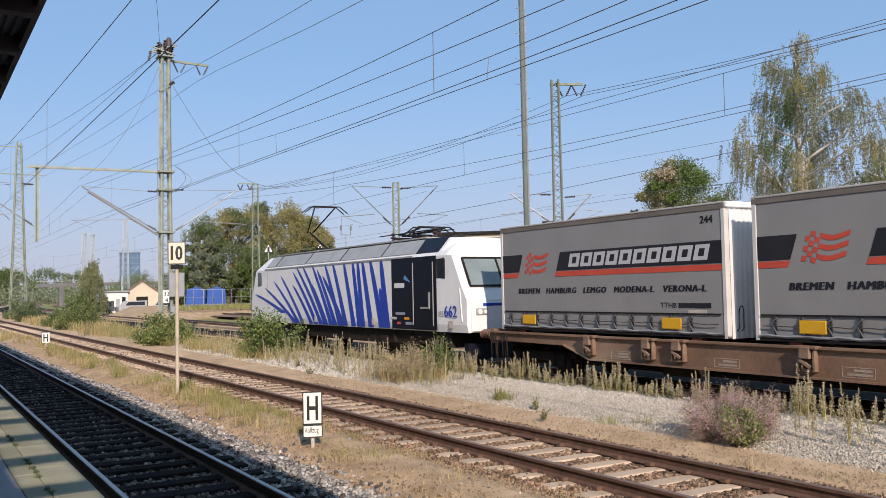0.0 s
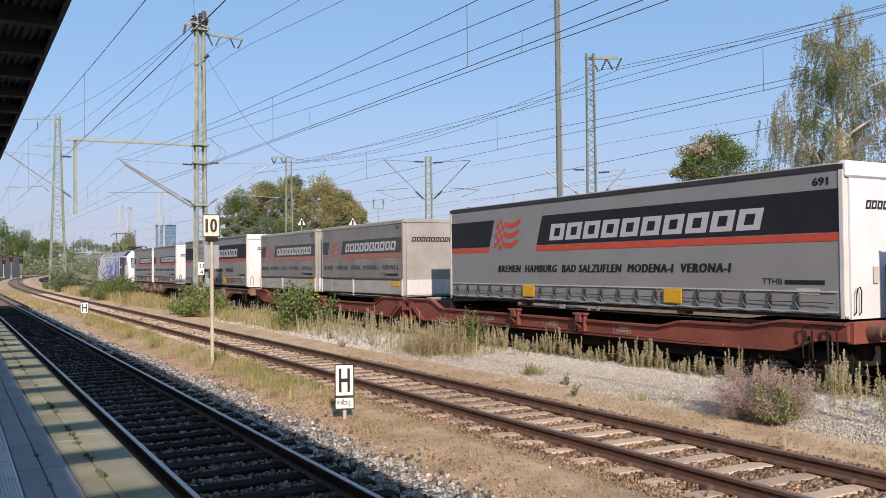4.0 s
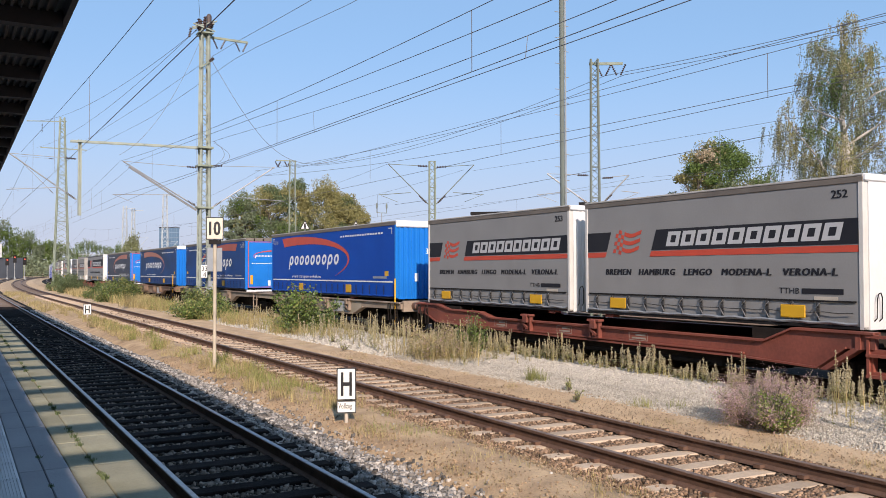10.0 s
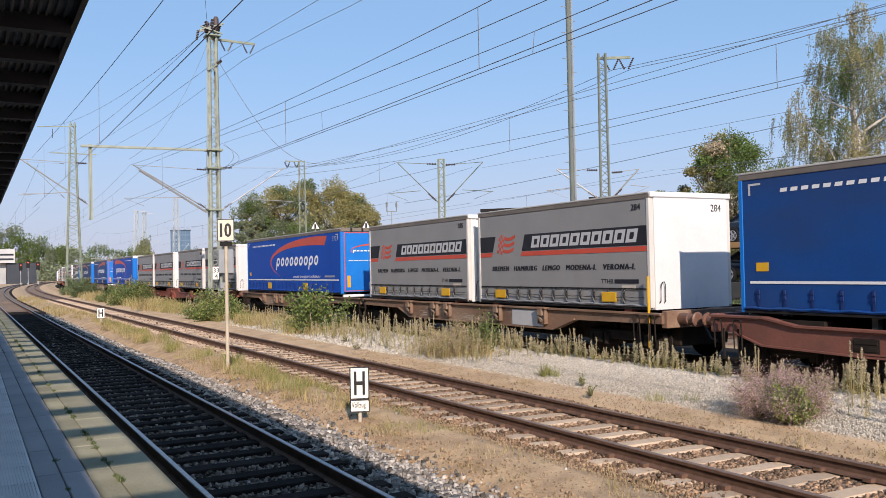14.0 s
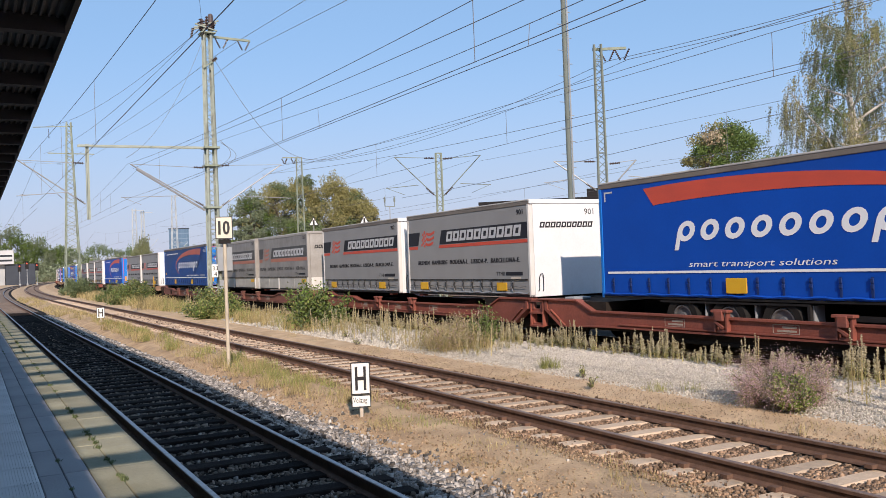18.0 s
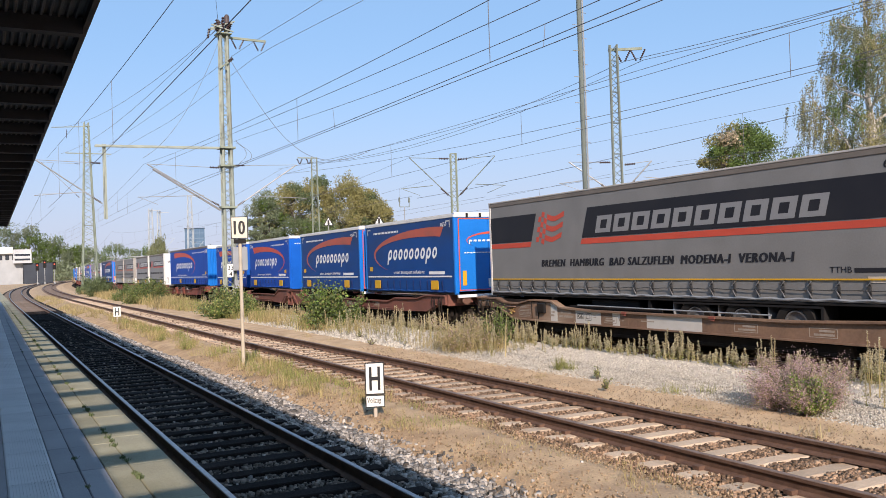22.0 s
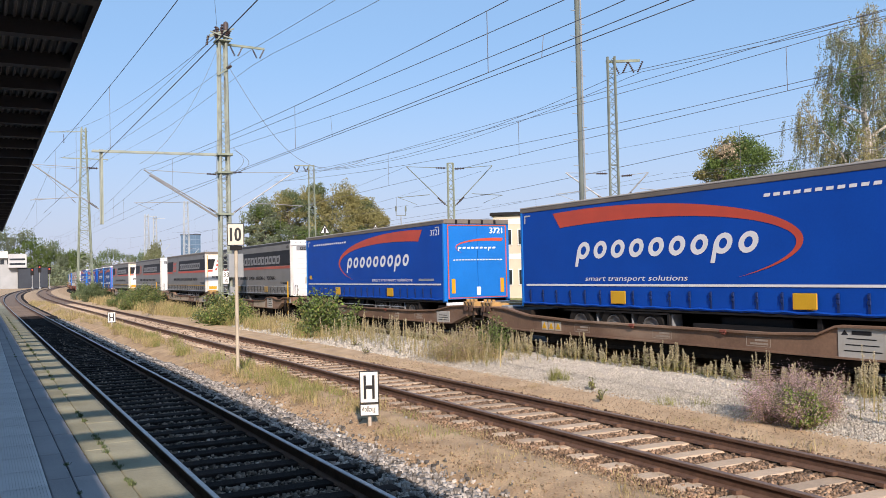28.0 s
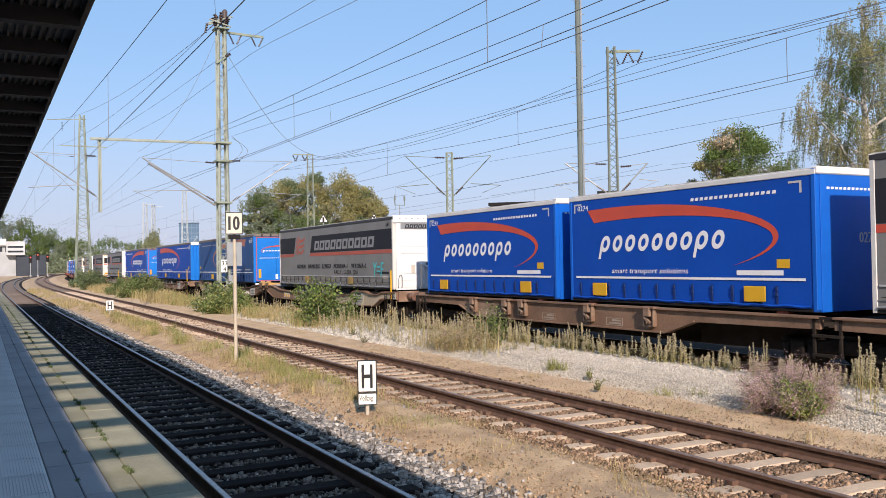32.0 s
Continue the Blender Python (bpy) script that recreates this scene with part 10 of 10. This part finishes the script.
# stone colour carries the canopy's shade
stones("oily_ballast", "dark oily ballast stones between the platform rails", STONE_SHADED, [
    (9000, 2.15, 3.55, 4, 26, -0.205, -0.205, 0.06, 2.0), (3500, 2.15, 3.55, 26, 50, -0.205, -0.205, 0.07, 2.0), (1500, 1.45, 2.0, 4, 26, -0.21, -0.21, 0.055, 2.0), (2500, 3.65, 4.4, 4, 26, -0.195, -0.20, 0.06)])
stones("rusty_ballast", "brown ballast stones on the siding", STONE_RUST, [
    (15000, 7.12, 8.48, 2.5, 22, -0.205, -0.205, 0.047, 1.5), (5200, 8.62, 9.05, 2.5, 22, -0.178, -0.193, 0.04), (2600, 9.05, 9.6, 2.5, 22, -0.2, -0.25, 0.045), (3400, 6.5, 6.98, 2.5, 22, -0.185, -0.185, 0.045, 1.5), (500, 6.5, 6.98, 2.5, 22, -0.165, -0.165, 0.035), (2000, 6.2, 6.6, 2.5, 22, -0.12, -0.18, 0.036), (4500, 6.5, 9.1, 22, 55, -0.215, -0.215, 0.08, 1.5)])
stones("soil_clods", "brown clods and pebbles on the trodden soil", SOIL_CLOD, [
    (2200, 4.85, 5.3, 4.5, 24, -0.19, -0.07, 0.026), (2600, 5.3, 6.1, 4.5, 24, -0.063, -0.063, 0.020), (3400, 6.05, 6.6, 4.5, 24, -0.085, -0.2, 0.026), (2500, 9.5, 10.3, 3, 20, -0.26, -0.19, 0.022), (6000, 9.5, 10.9, 3, 24, -0.175, -0.175, 0.016)])
stones("white_gravel", "fine white gravel on the bank", STONE_WHITE, [
    (36000, 10.35, 12.4, 4, 22, -0.19, -0.035, 0.025), (7000, 12.4, 13.3, 4, 22, -0.03, -0.02, 0.04), (7000, 10.4, 12.8, 22, 40, -0.18, -0.02, 0.06)])


def motions():
    """The train runs through on its track; every load and wagon keeps its place in it."""
    for ob, u in CARRIED:
        rows = []
        for t in range(0, 33, 2):
            x, y, a = on_track(TRACK_TRAIN, train_s(t) - u)
            rows.append((t, pose(x, y, 0, 0, 0, -math.degrees(a))))
        walk(ob, rows)


motions()
